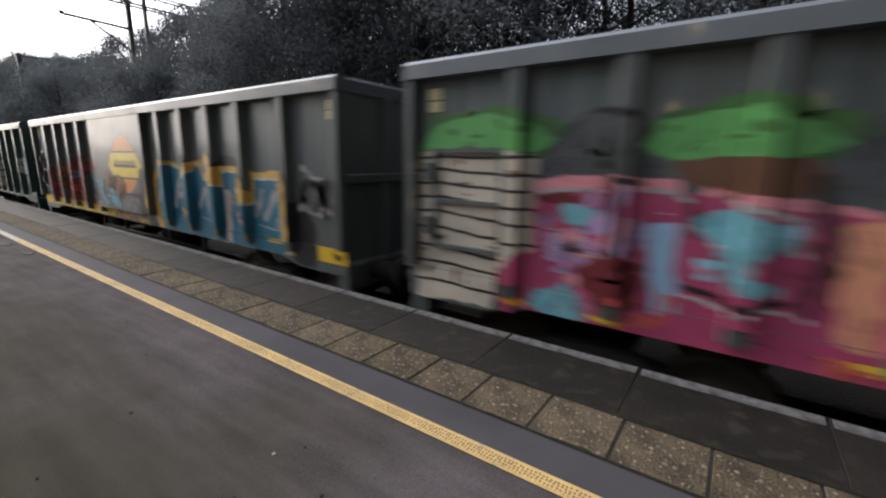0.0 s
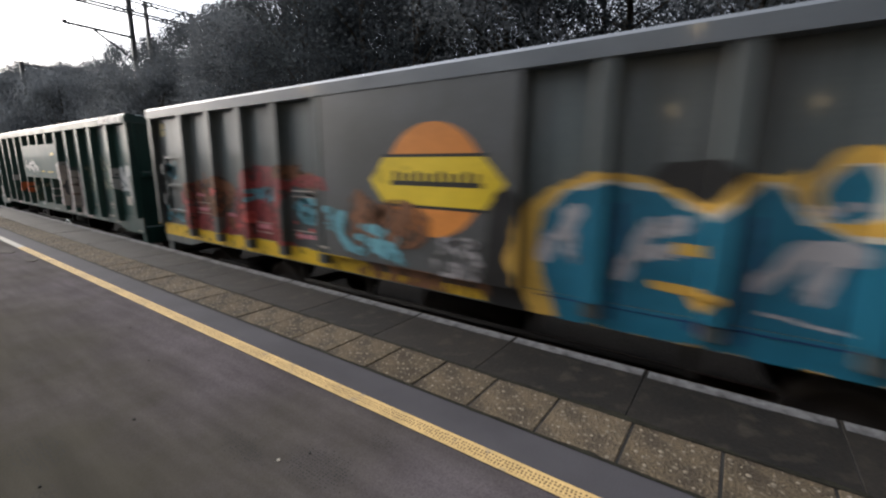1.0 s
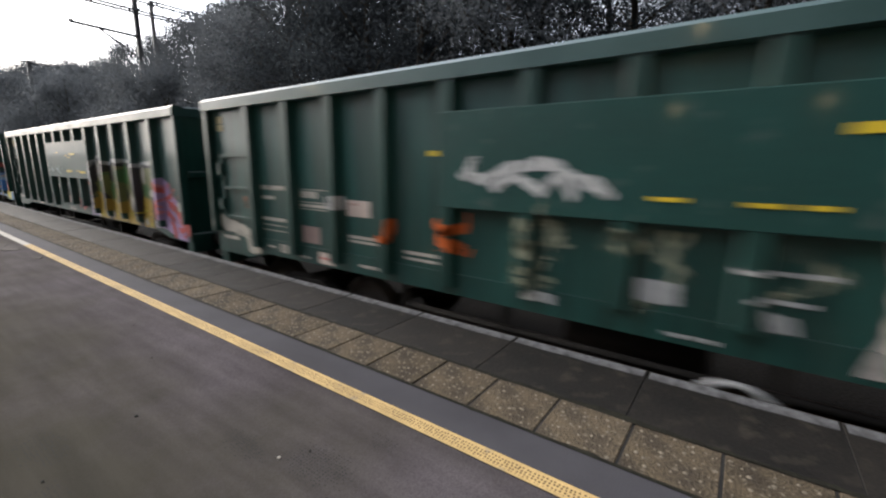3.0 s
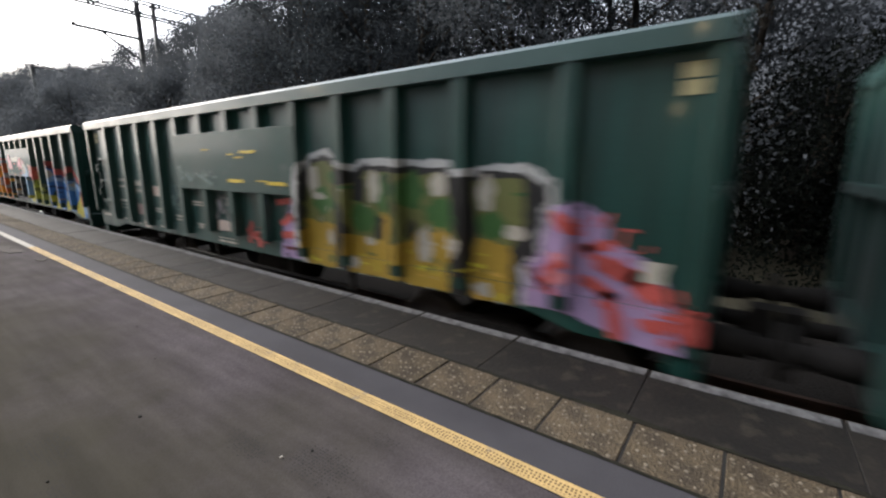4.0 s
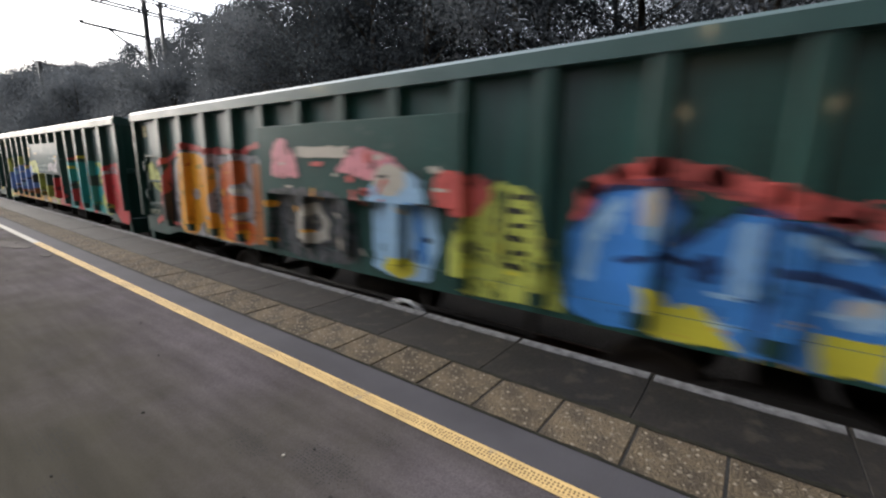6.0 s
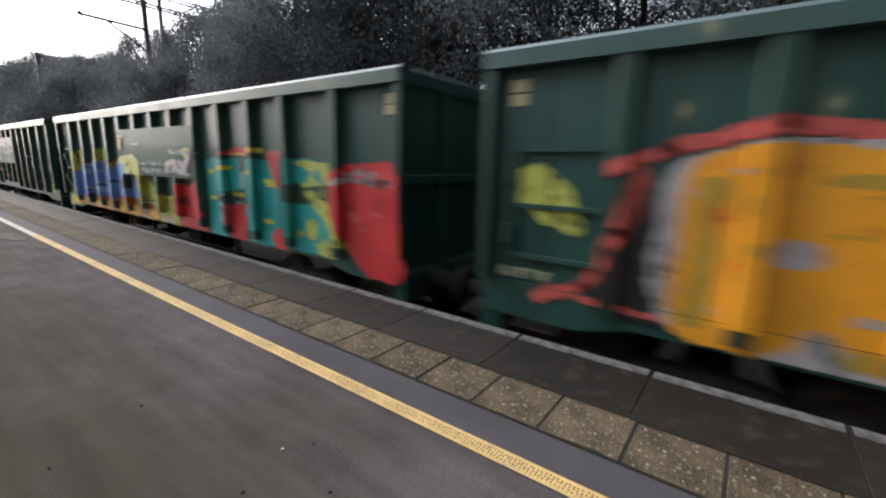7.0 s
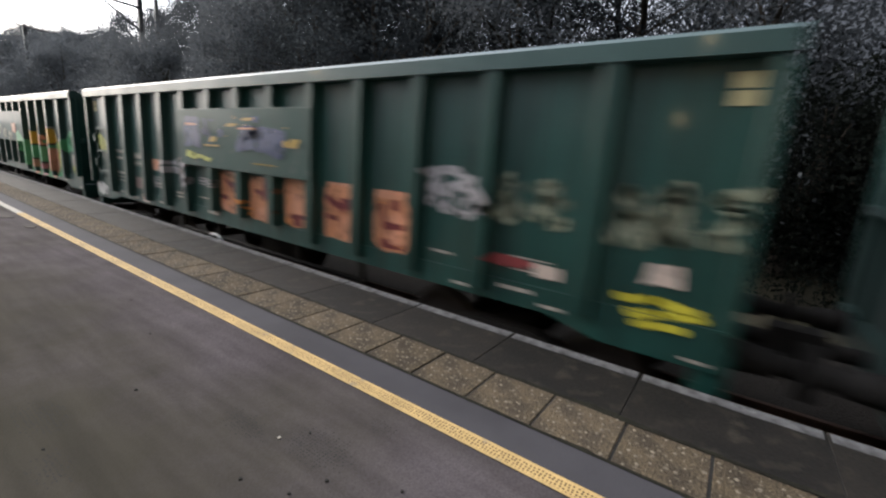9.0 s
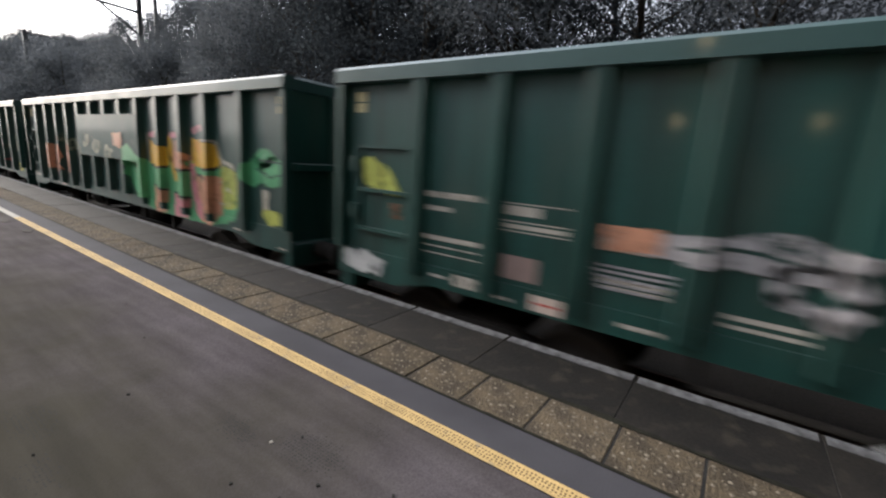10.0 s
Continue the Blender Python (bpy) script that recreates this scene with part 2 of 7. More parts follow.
M = {
    "asphalt": asphalt_mat(),
    "strip": mat("asphalt_strip", (0.066, 0.063, 0.067), 0.9, var=0.3, scale=1.5, fine=160, bump=0.35),
    "coping": mat("coping_concrete", (0.0145, 0.0118, 0.0092), 0.74, sheen=0.26, var=0.8, scale=2.2, fine=45, bump=0.7, col2=(0.006, 0.0052, 0.0043), rand=0.35, spots=((0.03, 0.025, 0.018), 8, 0.6)),
    "pebble_slab": mat("pebbled_slab", (0.112, 0.086, 0.054), 0.95, var=0.95, scale=6, fine=70, bump=1.0, dist=0.012, col2=(0.05, 0.04, 0.029), rand=0.2, spots=((0.19, 0.16, 0.115), 26, 0.35)),
    "pebble": mat("pale_pebbles", (0.22, 0.185, 0.135), 0.9, var=0.5, scale=30, fine=40, bump=0.0),
    "joint": mat("joint_grout", (0.03, 0.028, 0.025), 0.95, var=0.3, scale=6),
    "white_edge": mat("white_edge_paint", (0.15, 0.148, 0.148), 0.92, var=0.3, scale=7, fine=50, bump=0.3, col2=(0.12, 0.118, 0.115), spots=((0.045, 0.043, 0.042), 11, 1.35)),
    "moss": mat("joint_moss", (0.022, 0.021, 0.014), 0.95, var=0.5, scale=9, fine=60, bump=0.5, col2=(0.012, 0.011, 0.008)),
    "pit": mat("asphalt_pits", (0.036, 0.034, 0.032), 0.95, var=0.3, scale=20),
    "line": line_mat(),
    "white_line": mat("white_line_paint", (0.36, 0.33, 0.27), 0.8, var=0.25, scale=4, fine=60, spots=((0.16, 0.15, 0.15), 9, 0.3)),
    "brick": mat("platform_wall_brick", (0.16, 0.1, 0.075), 0.9, var=0.35, scale=4),
    # base colour lowered to hold the shade under and between the wagons
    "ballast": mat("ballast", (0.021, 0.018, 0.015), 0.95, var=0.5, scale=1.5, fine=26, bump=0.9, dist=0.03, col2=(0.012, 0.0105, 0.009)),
    "soil": mat("bank_soil", (0.05, 0.045, 0.03), 0.95, var=0.4, scale=0.6, fine=12, bump=0.8, dist=0.04, col2=(0.03, 0.03, 0.02)),
    "sleeper": mat("dirty_sleeper", (0.06, 0.05, 0.043), 0.9, var=0.3, scale=5, rand=0.15),
    "rail": mat("rusty_rail", (0.13, 0.08, 0.055), 0.6, 0.6, var=0.3, scale=8),
    "green": mat("green_wagon_paint", (0.0105, 0.058, 0.0465), 0.42, var=0.28, scale=1.3, fine=30, bump=0.06, col2=(0.0075, 0.038, 0.031), stretch=(1, 1, 0.35), rand=0.1, spots=((0.026, 0.057, 0.044), 2.2, 0.5), streaks=0.4, sheen=0.4, coat=0.2, dust_haze=0.07),
    "grey": mat("grey_wagon_paint", (0.079, 0.096, 0.094), 0.36, var=0.22, scale=1.3, fine=30, bump=0.06, col2=(0.066, 0.071, 0.07), stretch=(1, 1, 0.35), spots=((0.088, 0.086, 0.076), 2.2, 0.4), streaks=0.35, sheen=0.4, coat=0.2, dust_haze=0.14),
    "flush_green": mat("clean_green_paint", (0.0095, 0.053, 0.044), 0.6, sheen=0.2, coat=0.15, dust_haze=0.15, var=0.2, scale=2.5, fine=30, bump=0.04, col2=(0.01, 0.045, 0.037), spots=((0.05, 0.075, 0.065), 5, 0.3)),
    "flush_grey": mat("clean_grey_paint", (0.066, 0.07, 0.072), 0.4, coat=0.15, dust_haze=0.15, var=0.2, scale=2.5, fine=30, bump=0.04, col2=(0.058, 0.06, 0.057)),
    "rim_green": mat("green_rim_paint", (0.028, 0.072, 0.066), 0.42, coat=0.12, var=0.16, scale=2, fine=30, bump=0.05),
    "rim_grey": mat("grey_rim_paint", (0.105, 0.118, 0.128), 0.42, coat=0.12, var=0.16, scale=2, fine=30, bump=0.05),
    "inside": mat("rusty_hopper_inside", (0.09, 0.065, 0.05), 0.85, var=0.4, scale=3),
    "gear": mat("dusty_axle_gear", (0.11, 0.092, 0.08), 0.9, var=0.5, scale=7, bump=0.3, col2=(0.05, 0.043, 0.038)),
    # darkened as well for the shade below the wagon floors
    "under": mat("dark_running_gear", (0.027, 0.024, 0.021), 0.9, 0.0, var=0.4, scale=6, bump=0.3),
    "steel": mat("rusty_wheel_steel", (0.06, 0.05, 0.043), 0.75, 0.2, var=0.35, scale=9),
    "plate": mat("yellow_reflector_plate", (0.55, 0.47, 0.24), 0.5, var=0.2, scale=9),
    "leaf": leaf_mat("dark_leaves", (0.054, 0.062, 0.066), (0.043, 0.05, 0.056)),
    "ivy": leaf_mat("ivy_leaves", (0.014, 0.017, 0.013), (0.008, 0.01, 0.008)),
    # paler blue-grey leaves carry the haze over trees further along the line
    "leaf_haze": leaf_mat("haze_pale_leaves", (0.112, 0.12, 0.125), (0.098, 0.106, 0.112)),
    "bark": mat("bark", (0.07, 0.058, 0.045), 0.9, var=0.4, scale=3, fine=25, bump=0.6, dist=0.02, stretch=(1, 1, 0.3)),
    "galv": mat("galvanised_steel", (0.2, 0.2, 0.2), 0.55, 0.5, var=0.2, scale=4),
    "wire": mat("contact_wire", (0.06, 0.06, 0.06), 0.5, 0.6, var=0.1),
    "lamp": mat("lamp_glass", (1.0, 0.74, 0.38), 0.3, var=0.0, bump=0.0, glow=55.0),
    "render_wall": mat("station_wall_render", (0.3, 0.28, 0.26), 0.9, var=0.2, scale=1.2),
}


# ---- building helpers ----
def box(bm, x0, x1, y0, y1, z0, z1, slot=0):
    v = [bm.verts.new((x, y, z)) for x in (x0, x1) for y in (y0, y1) for z in (z0, z1)]
    for a, b, c, d in ((0, 1, 3, 2), (4, 6, 7, 5), (0, 4, 5, 1), (2, 3, 7, 6), (0, 2, 6, 4), (1, 5, 7, 3)):
        f = bm.faces.new((v[a], v[b], v[c], v[d]))
        f.material_index = slot
    return v


def tube(bm, a, b, r0, r1=None, n=8):
    """A tapered round bar from a to b, capped."""
    a, b = Vector(a), Vector(b)
    r1 = r0 if r1 is None else r1
    w = (b - a).normalized()
    s = w.orthogonal().normalized()
    u = w.cross(s)
    rings = []
    for p, r in ((a, r0), (b, r1)):
        rings.append([bm.verts.new(p + (s * math.cos(k * math.tau / n) + u * math.sin(k * math.tau / n)) * r) for k in range(n)])
    for k in range(n):
        f = bm.faces.new((rings[0][k], rings[0][(k + 1) % n], rings[1][(k + 1) % n], rings[1][k]))
        f.smooth = n > 6
    bm.faces.new(rings[0][::-1])
    bm.faces.new(rings[1])


def prism(bm, pts, lo, hi, axis="x"):
    """Pulls a closed outline of (a, b) pairs from lo to hi along an axis."""
    put = {"x": lambda a, b, c: (c, a, b), "y": lambda a, b, c: (a, c, b), "z": lambda a, b, c: (a, b, c)}[axis]
    low = [bm.verts.new(put(a, b, lo)) for a, b in pts]
    top = [bm.verts.new(put(a, b, hi)) for a, b in pts]
    n = len(pts)
    for k in range(n):
        bm.faces.new((low[k], low[(k + 1) % n], top[(k + 1) % n], top[k]))
    bm.faces.new(low[::-1])
    bm.faces.new(top)


def soften(bm, width, segments=1):
    bmesh.ops.recalc_face_normals(bm, faces=bm.faces)
    bmesh.ops.bevel(bm, geom=bm.edges[:], offset=width, segments=segments, affect="EDGES", clamp_overlap=True)


def part(name, bm, material, parent=None, label=""):
    me = bpy.data.meshes.new(name)
    bmesh.ops.recalc_face_normals(bm, faces=bm.faces)
    bm.to_mesh(me)
    bm.free()
    for m in material if isinstance(material, (list, tuple)) else [material]:
        me.materials.append(m)
    ob = new(name, me)
    ob.parent = parent
    if label:
        tagged(ob, label)
    return ob


def piece(name, me, parent, x=0, y=0, z=0, rz=0.0):
    ob = new(name, me)
    ob.parent = parent
    ob.location = (x, y, z)
    ob.rotation_euler = (0, 0, rz)
    return ob

# ---- ground, track and bank ----
EDGE, TRACK, RAIL = 2.992, 4.52, -0.915


def ground():
    bm = bmesh.new()
    ys = [-900, -200, -60] + [-30 + 2.0 * k for k in range(76)] + [200, 900]
    xs = [-900, -200, -40, 2.0, 3.2, 4.0, 6.0, 8.0, 9.4, 10.4, 12, 14, 17, 22, 30, 60, 200, 900]
    rise = {9.4: 0.05, 10.4: 0.45, 12: 1.2, 14: 1.9, 17: 2.6, 22: 3.2, 30: 3.4, 60: 3.4, 200: 3.4, 900: 3.4}
    grid = [[bm.verts.new((x, y, RAIL - 0.165 + rise.get(x, 0) * (1 + 0.3 * noise.noise((x * 0.2, y * 0.13, 0))))) for y in ys] for x in xs]
    for i in range(len(xs) - 1):
        for j in range(len(ys) - 1):
            f = bm.faces.new((grid[i][j], grid[i + 1][j], grid[i + 1][j + 1], grid[i][j + 1]))
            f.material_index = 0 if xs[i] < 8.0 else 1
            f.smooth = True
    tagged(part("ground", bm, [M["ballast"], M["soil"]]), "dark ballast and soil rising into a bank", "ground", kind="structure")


def track(x):
    top = tagged(new("railway_track"), "rusty railway track on concrete sleepers in dark ballast", "track", kind="structure")
    top.location = (x, 0, RAIL)
    for s in (-0.7525, 0.7525):
        bm = bmesh.new()
        out = [(-0.07, -0.16), (0.07, -0.16), (0.07, -0.145), (0.012, -0.12), (0.012, -0.045), (0.036, -0.035), (0.034, 0), (-0.034, 0), (-0.036, -0.035), (-0.012, -0.045), (-0.012, -0.12), (-0.07, -0.145)]
        prism(bm, [(s + a, b) for a, b in out], -40, 120, "y")
        part("rail", bm, M["rail"], top)
    bm = bmesh.new()
    prism(bm, [(-1.25, -0.3), (1.25, -0.3), (1.25, -0.17), (1.15, -0.15), (-1.15, -0.15), (-1.25, -0.17)], -0.13, 0.13, "y")
    me = part("sleeper", bm, M["sleeper"], top)
    me.location = (0, -14, -0.03)
    for k in range(1, 90):
        piece("sleeper", me.data, top, 0, -14 + 0.65 * k, -0.03, random.uniform(-0.01, 0.01))


ground()
track(TRACK)


# ---- platform ----
PITS = ((0.96, 1.25, 15, 22, 0.75), (0.86, 1.65, 12, 22, 0.45), (0.25, 2.4, 14, 24, 0.5), (0.2, 2.0, 12, 18, 0.35), (1.3, 1.2, 9, 14, 0.3), (0.45, 3.6, 14, 30, 0.3))
PEB0, PEB1, LINE, PITCH, SLAB = 1.894, 2.296, 1.585, 0.972, 0.411


def platform():
    top = tagged(new("platform"), "asphalt station platform with slabs and coping stones", "platform", kind="structure")
    bm = bmesh.new()
    box(bm, -6.0, PEB0 - 0.022, -30, 110, -0.35, -0.004)
    part("asphalt_surface", bm, M["asphalt"], top, "worn grey asphalt with faint dark blotches")
    bm = bmesh.new()
    box(bm, PEB0 - 0.022, EDGE - 0.03, -30, 110, -0.35, -0.006)
    part("bedding", bm, M["joint"], top)
    bm = bmesh.new()
    box(bm, EDGE - 0.3, EDGE - 0.12, -30, 110, RAIL - 0.25, -0.36)
    part("platform_wall", bm, M["brick"], top)
    bm = bmesh.new()
    box(bm, LINE + 0.052, PEB0 - 0.024, -30, 110, -0.004, 0.0)
    part("asphalt_strip", bm, M["strip"], top)
    for name, m, y0, y1 in (("yellow_line", M["line"], -12, 9.6), ("white_line", M["white_line"], 9.6, 60)):
        bm = bmesh.new()
        n = int((y1 - y0) / 0.25)
        rows = []
        for k in range(n + 1):
            y = y0 + (y1 - y0) * k / n
            rows.append([bm.verts.new((s * (0.048 + 0.003 * noise.noise((y * 3, s, 0))), y, 0.003)) for s in (-1, 1)])
        for a, b in zip(rows, rows[1:]):
            bm.faces.new((a[0], a[1], b[1], b[0]))
        ob = part(name, bm, m, top)
        ob.location = (LINE, 0, 0)
    # chewing gum, grit and dirt on the asphalt
    for k in range(26):
        bm = bmesh.new()
        r = random.uniform(0.004, 0.009)
        ring = [(r * math.cos(a) * random.uniform(0.75, 1.2), r * math.sin(a) * random.uniform(0.75, 1.2)) for a in (i * math.tau / 9 for i in range(9))]
        prism(bm, ring, -0.003, 0.0025, "z")
        ob = part("gum_spot", bm, M["joint"] if k < 24 else M["white_line"], top)
        ob.location = (random.uniform(-0.6, 1.5), random.uniform(0.3, 7.0), 0)
    ob.location = (0.99, 1.64, 0)
    for x, y, r in ((1.33, 9.4, 0.16), (1.2, 9.9, 0.2), (1.44, 8.2, 0.07)):
        bm = bmesh.new()
        ring = [(r * math.cos(a) * random.uniform(0.6, 1.2), 1.8 * r * math.sin(a) * random.uniform(0.7, 1.2)) for a in (i * math.tau / 15 for i in range(15))]
        prism(bm, ring, -0.003, 0.004, "z")
        part("dirt_patch", bm, M["sleeper"], top).location = (x, y, 0)
    # dirt and moss along the joints of the slab course
    for x, m, lean in ((PEB0 - 0.012, M["moss"], 0.4), (PEB1 + 0.001, M["moss"], 0.0)):
        bm = bmesh.new()
        rows = []
        for k in range(1400):
            y = -4 + 0.02 * k
            a = 0.009 + 0.02 * max(0, noise.noise((y * 4, x, 0)) + 0.3 * noise.noise((y * 21, x, 3)))
            b = 0.011 + 0.036 * max(0, noise.noise((y * 3, x, 7)) + 0.4 * noise.noise((y * 17, x, 9)))
            rows.append([bm.verts.new((x - a, y, 0.0022)), bm.verts.new((x + b, y, 0.0022))])
        for p, q in zip(rows, rows[1:]):
            bm.faces.new((p[0], p[1], q[1], q[0]))
        part("joint_moss", bm, m, top, "dark moss and dirt in the joint")
    # patches of fine pits pressed into the asphalt
    for x0, y0, m, n, sparse in PITS:
        bm = bmesh.new()
        for i in range(m):
            for j in range(n):
                u, v = (2 * i - m + 1) / m, (2 * j - n + 1) / n
                if u * u + v * v + random.uniform(-0.5, 0.35) < sparse:
                    x, y, r = x0 + 0.016 * i + random.uniform(-0.003, 0.003), y0 + 0.019 * j + random.uniform(-0.003, 0.003), random.uniform(0.0025, 0.0048)
                    bm.faces.new([bm.verts.new((x + r * math.cos(a), y + 1.3 * r * math.sin(a), -0.0025)) for a in (k * math.tau / 6 for k in range(6))])
        tagged(part("pits", bm, M["pit"], top, "small dark pits in the asphalt"), kind="stuff")
    # coping stones with a painted front edge
    bm = bmesh.new()
    box(bm, PEB1 + 0.003, EDGE, -PITCH / 2 + 0.0025, PITCH / 2 - 0.0025, -0.12, 0)
    soften(bm, 0.003)
    for f in bm.faces:
        f.material_index = 0
    stone = part("coping_stone", bm, M["coping"], top)
    bm = bmesh.new()
    n = 12
    for k in range(n):
        y0, y1 = -PITCH / 2 + 0.016 + (PITCH - 0.032) * k / n, -PITCH / 2 + 0.016 + (PITCH - 0.032) * (k + 1) / n
        e0, e1 = (0.118 + 0.012 * noise.noise((k * 0.9, 3, 0)), 0.118 + 0.012 * noise.noise((k * 0.9 + 0.9, 3, 0)))
        bm.faces.new([bm.verts.new(p) for p in ((EDGE - e0, y0, 0.003), (EDGE - 0.012, y0, 0.003), (EDGE - 0.012, y1, 0.003), (EDGE - e1, y1, 0.003))])
    paint = part("edge_paint", bm, M["white_edge"], top)
    stone.location, paint.location = (0, 0.875, 0), (0, 0.875, 0)
    for k in range(-10, 60):
        if k:
            y = 0.875 + PITCH * k
            dz = random.uniform(-0.004, 0.003)
            piece("coping_stone", stone.data, top, 0, y, dz)
            piece("edge_paint", paint.data, top, 0, y, dz)
    # pebbled slabs
    kinds = []
    for v in range(3):
        bm = bmesh.new()
        box(bm, PEB0, PEB1 - 0.004, -SLAB / 2 + 0.005, SLAB / 2 - 0.005, -0.06, 0)
        soften(bm, 0.006)
        for i in range(6):
            for j in range(6):
                x = PEB0 + 0.045 + 0.062 * i + random.uniform(-0.027, 0.027)
                y = -SLAB / 2 + 0.05 + 0.062 * j + random.uniform(-0.027, 0.027)
                r = random.uniform(0.004, 0.015)
                tip = bm.verts.new((x, y, 0.008))
                ring = [bm.verts.new((x + r * math.cos(a), y + r * math.sin(a), -0.0005)) for a in (0.3, 1.6, 2.9, 4.1, 5.3)]
                for a, b in zip(ring, ring[1:] + ring[:1]):
                    f = bm.faces.new((a, b, tip))
                    f.smooth = True
                    f.material_index = 1
        ob = part("paving_slab", bm, [M["pebble_slab"], M["pebble"]], top)
        ob.location = (0, 0.545 + SLAB * v, 0)
        kinds.append(ob.data)
    for k in range(-14, 120):
        if k not in (0, 1, 2):
            piece("paving_slab", kinds[k % 3], top, random.uniform(-0.004, 0.004), 0.545 + SLAB * k, random.uniform(-0.004, 0.004))


platform()


# ---- station lamp and an added, unseen wall on the platform's far side ----
def lamp_column(x, y, drop=0.0):
    top = tagged(new("platform_lamp"), "grey steel platform lamp column with lit warm lantern", "lamp", "lamps along the platform")
    top.location = (x, y, 0)
    H = 3.8 - drop
    bm = bmesh.new()
    tube(bm, (0, 0, 0), (0, 0, H - 0.1), 0.06, 0.045, 12)
    tube(bm, (0, 0, 0), (0, 0, 0.6), 0.09, 0.085, 12)
    part("column", bm, M["galv"], top)
    bm = bmesh.new()
    box(bm, -0.12, 0.28, -0.11, 0.11, H + 0.06, H + 0.15)
    tube(bm, (0, 0, H - 0.12), (0, 0, H + 0.08), 0.03)
    soften(bm, 0.012)
    part("hood", bm, M["galv"], top)
    bm = bmesh.new()
    box(bm, -0.1, 0.26, -0.09, 0.09, H, H + 0.06)
    part("lantern", bm, M["lamp"], top)


for y in (-9.0, 1.0, 12.0):
    lamp_column(-3.2, y)
for y in (-1.1, 1.6):
    lamp_column(-5.6, y, 1.1)
# wall added out of view, to close the place and be reflected
bm = bmesh.new()
box(bm, -6.3, -6.0, -30, 110, RAIL, 2.0)
tagged(part("wall_west", bm, M["render_wall"]), "unseen plain rendered wall added behind the platform", "wall", kind="structure")


# ---- overhead line ----
def overhead_mast(y, x, arm_z, tip, portal):
    top = tagged(new("catenary_mast"), "grey steel catenary mast with bracket arm above the trees", "mast", "masts of the overhead line")
    top.location = (x, y, RAIL - 0.2)
    g = -(RAIL - 0.2)
    bm = bmesh.new()
    h = arm_z + g + (2.2 if portal else 0.2)
    box(bm, -0.12, 0.12, -0.012, 0.012, 0, h)
    box(bm, -0.13, -0.11, -0.11, 0.11, 0, h)
    box(bm, 0.11, 0.13, -0.11, 0.11, 0, h)
    part("mast_post", bm, M["galv"], top)
    bm = bmesh.new()
    tube(bm, (0, 0, arm_z + g), (tip - x, 0, arm_z + g + 0.05), 0.085)
    part("bracket_arm", bm, M["galv"], top)
    if portal:
        bm = bmesh.new()
        tube(bm, (0, 0, arm_z + g - 1.35), ((tip - x) * 0.6, 0, arm_z + g), 0.065)
        part("strut", bm, M["galv"], top)
        bm = bmesh.new()
        tube(bm, (tip - x, 0, arm_z + g + 0.1), ((tip - x) * 0.2, 0, arm_z + g + 1.5), 0.02)
        part("stay", bm, M["wire"], top)
        bm = bmesh.new()
        box(bm, tip - x - 0.06, tip - x + 0.14, -0.05, 0.05, arm_z + g, arm_z + g + 0.2)
        soften(bm, 0.02)
        part("insulator", bm, M["wire"], top)
    return top


def portal_boom(y, x0, x1, z):
    """A lattice boom across the line, carried by two legs."""
    top = tagged(new("portal_boom"), "grey steel lattice gantry boom spanning over the railway", "gantry")
    top.location = (0, y, 0)
    n = 9
    for dy in (-0.3, 0.3):
        for dz in (0.0, 0.75):
            bm = bmesh.new()
            tube(bm, (x0, dy, z + dz), (x1, dy, z + dz), 0.07)
            part("chord", bm, M["galv"], top)
        for k in range(n):
            a, b = x0 + (x1 - x0) * k / n, x0 + (x1 - x0) * (k + 1) / n
            bm = bmesh.new()
            tube(bm, (a, dy, z if k % 2 else z + 0.75), (b, dy, z + 0.75 if k % 2 else z), 0.04, n=6)
            part("brace", bm, M["galv"], top)
    for x in (12.85, x1 - 0.6):
        bm = bmesh.new()
        box(bm, x - 0.1, x + 0.1, -0.1, 0.1, RAIL + 0.2, z + 0.75)
        part("leg", bm, M["galv"], top)


overhead_mast(32.0, 11.95, 9.05, 8.65, True)
portal_boom(32.0, 6.5, 16.2, 10.5)
overhead_mast(46.0, 9.5, 8.75, 11.6, False)


# ---- trees ----
def foliage(name, places, size, material, parent, rng):
    """One mesh of many small leaves, each a bent four-sided blade."""
    n = len(places)
    a = rng.normal(size=(n, 3))
    a /= np.linalg.norm(a, axis=1)[:, None]
    b = np.cross(a, rng.normal(size=(n, 3)))
    b /= np.linalg.norm(b, axis=1)[:, None]
    s = size * rng.uniform(0.6, 1.35, (n, 1))
    v = np.stack([places - a * s, places + b * s * 0.45, places + a * s, places - b * s * 0.45], 1).reshape(-1, 3)
    me = bpy.data.meshes.new(name)
    me.vertices.add(4 * n)
    me.vertices.foreach_set("co", v.ravel())
    me.loops.add(4 * n)
    me.loops.foreach_set("vertex_index", np.arange(4 * n))
    me.polygons.add(n)
    me.polygons.foreach_set("loop_start", np.arange(0, 4 * n, 4))
    me.polygons.foreach_set("loop_total", np.full(n, 4))
    me.update(calc_edges=True)
    me.materials.append(material)
    ob = new(name, me)
    ob.parent = parent
    return ob


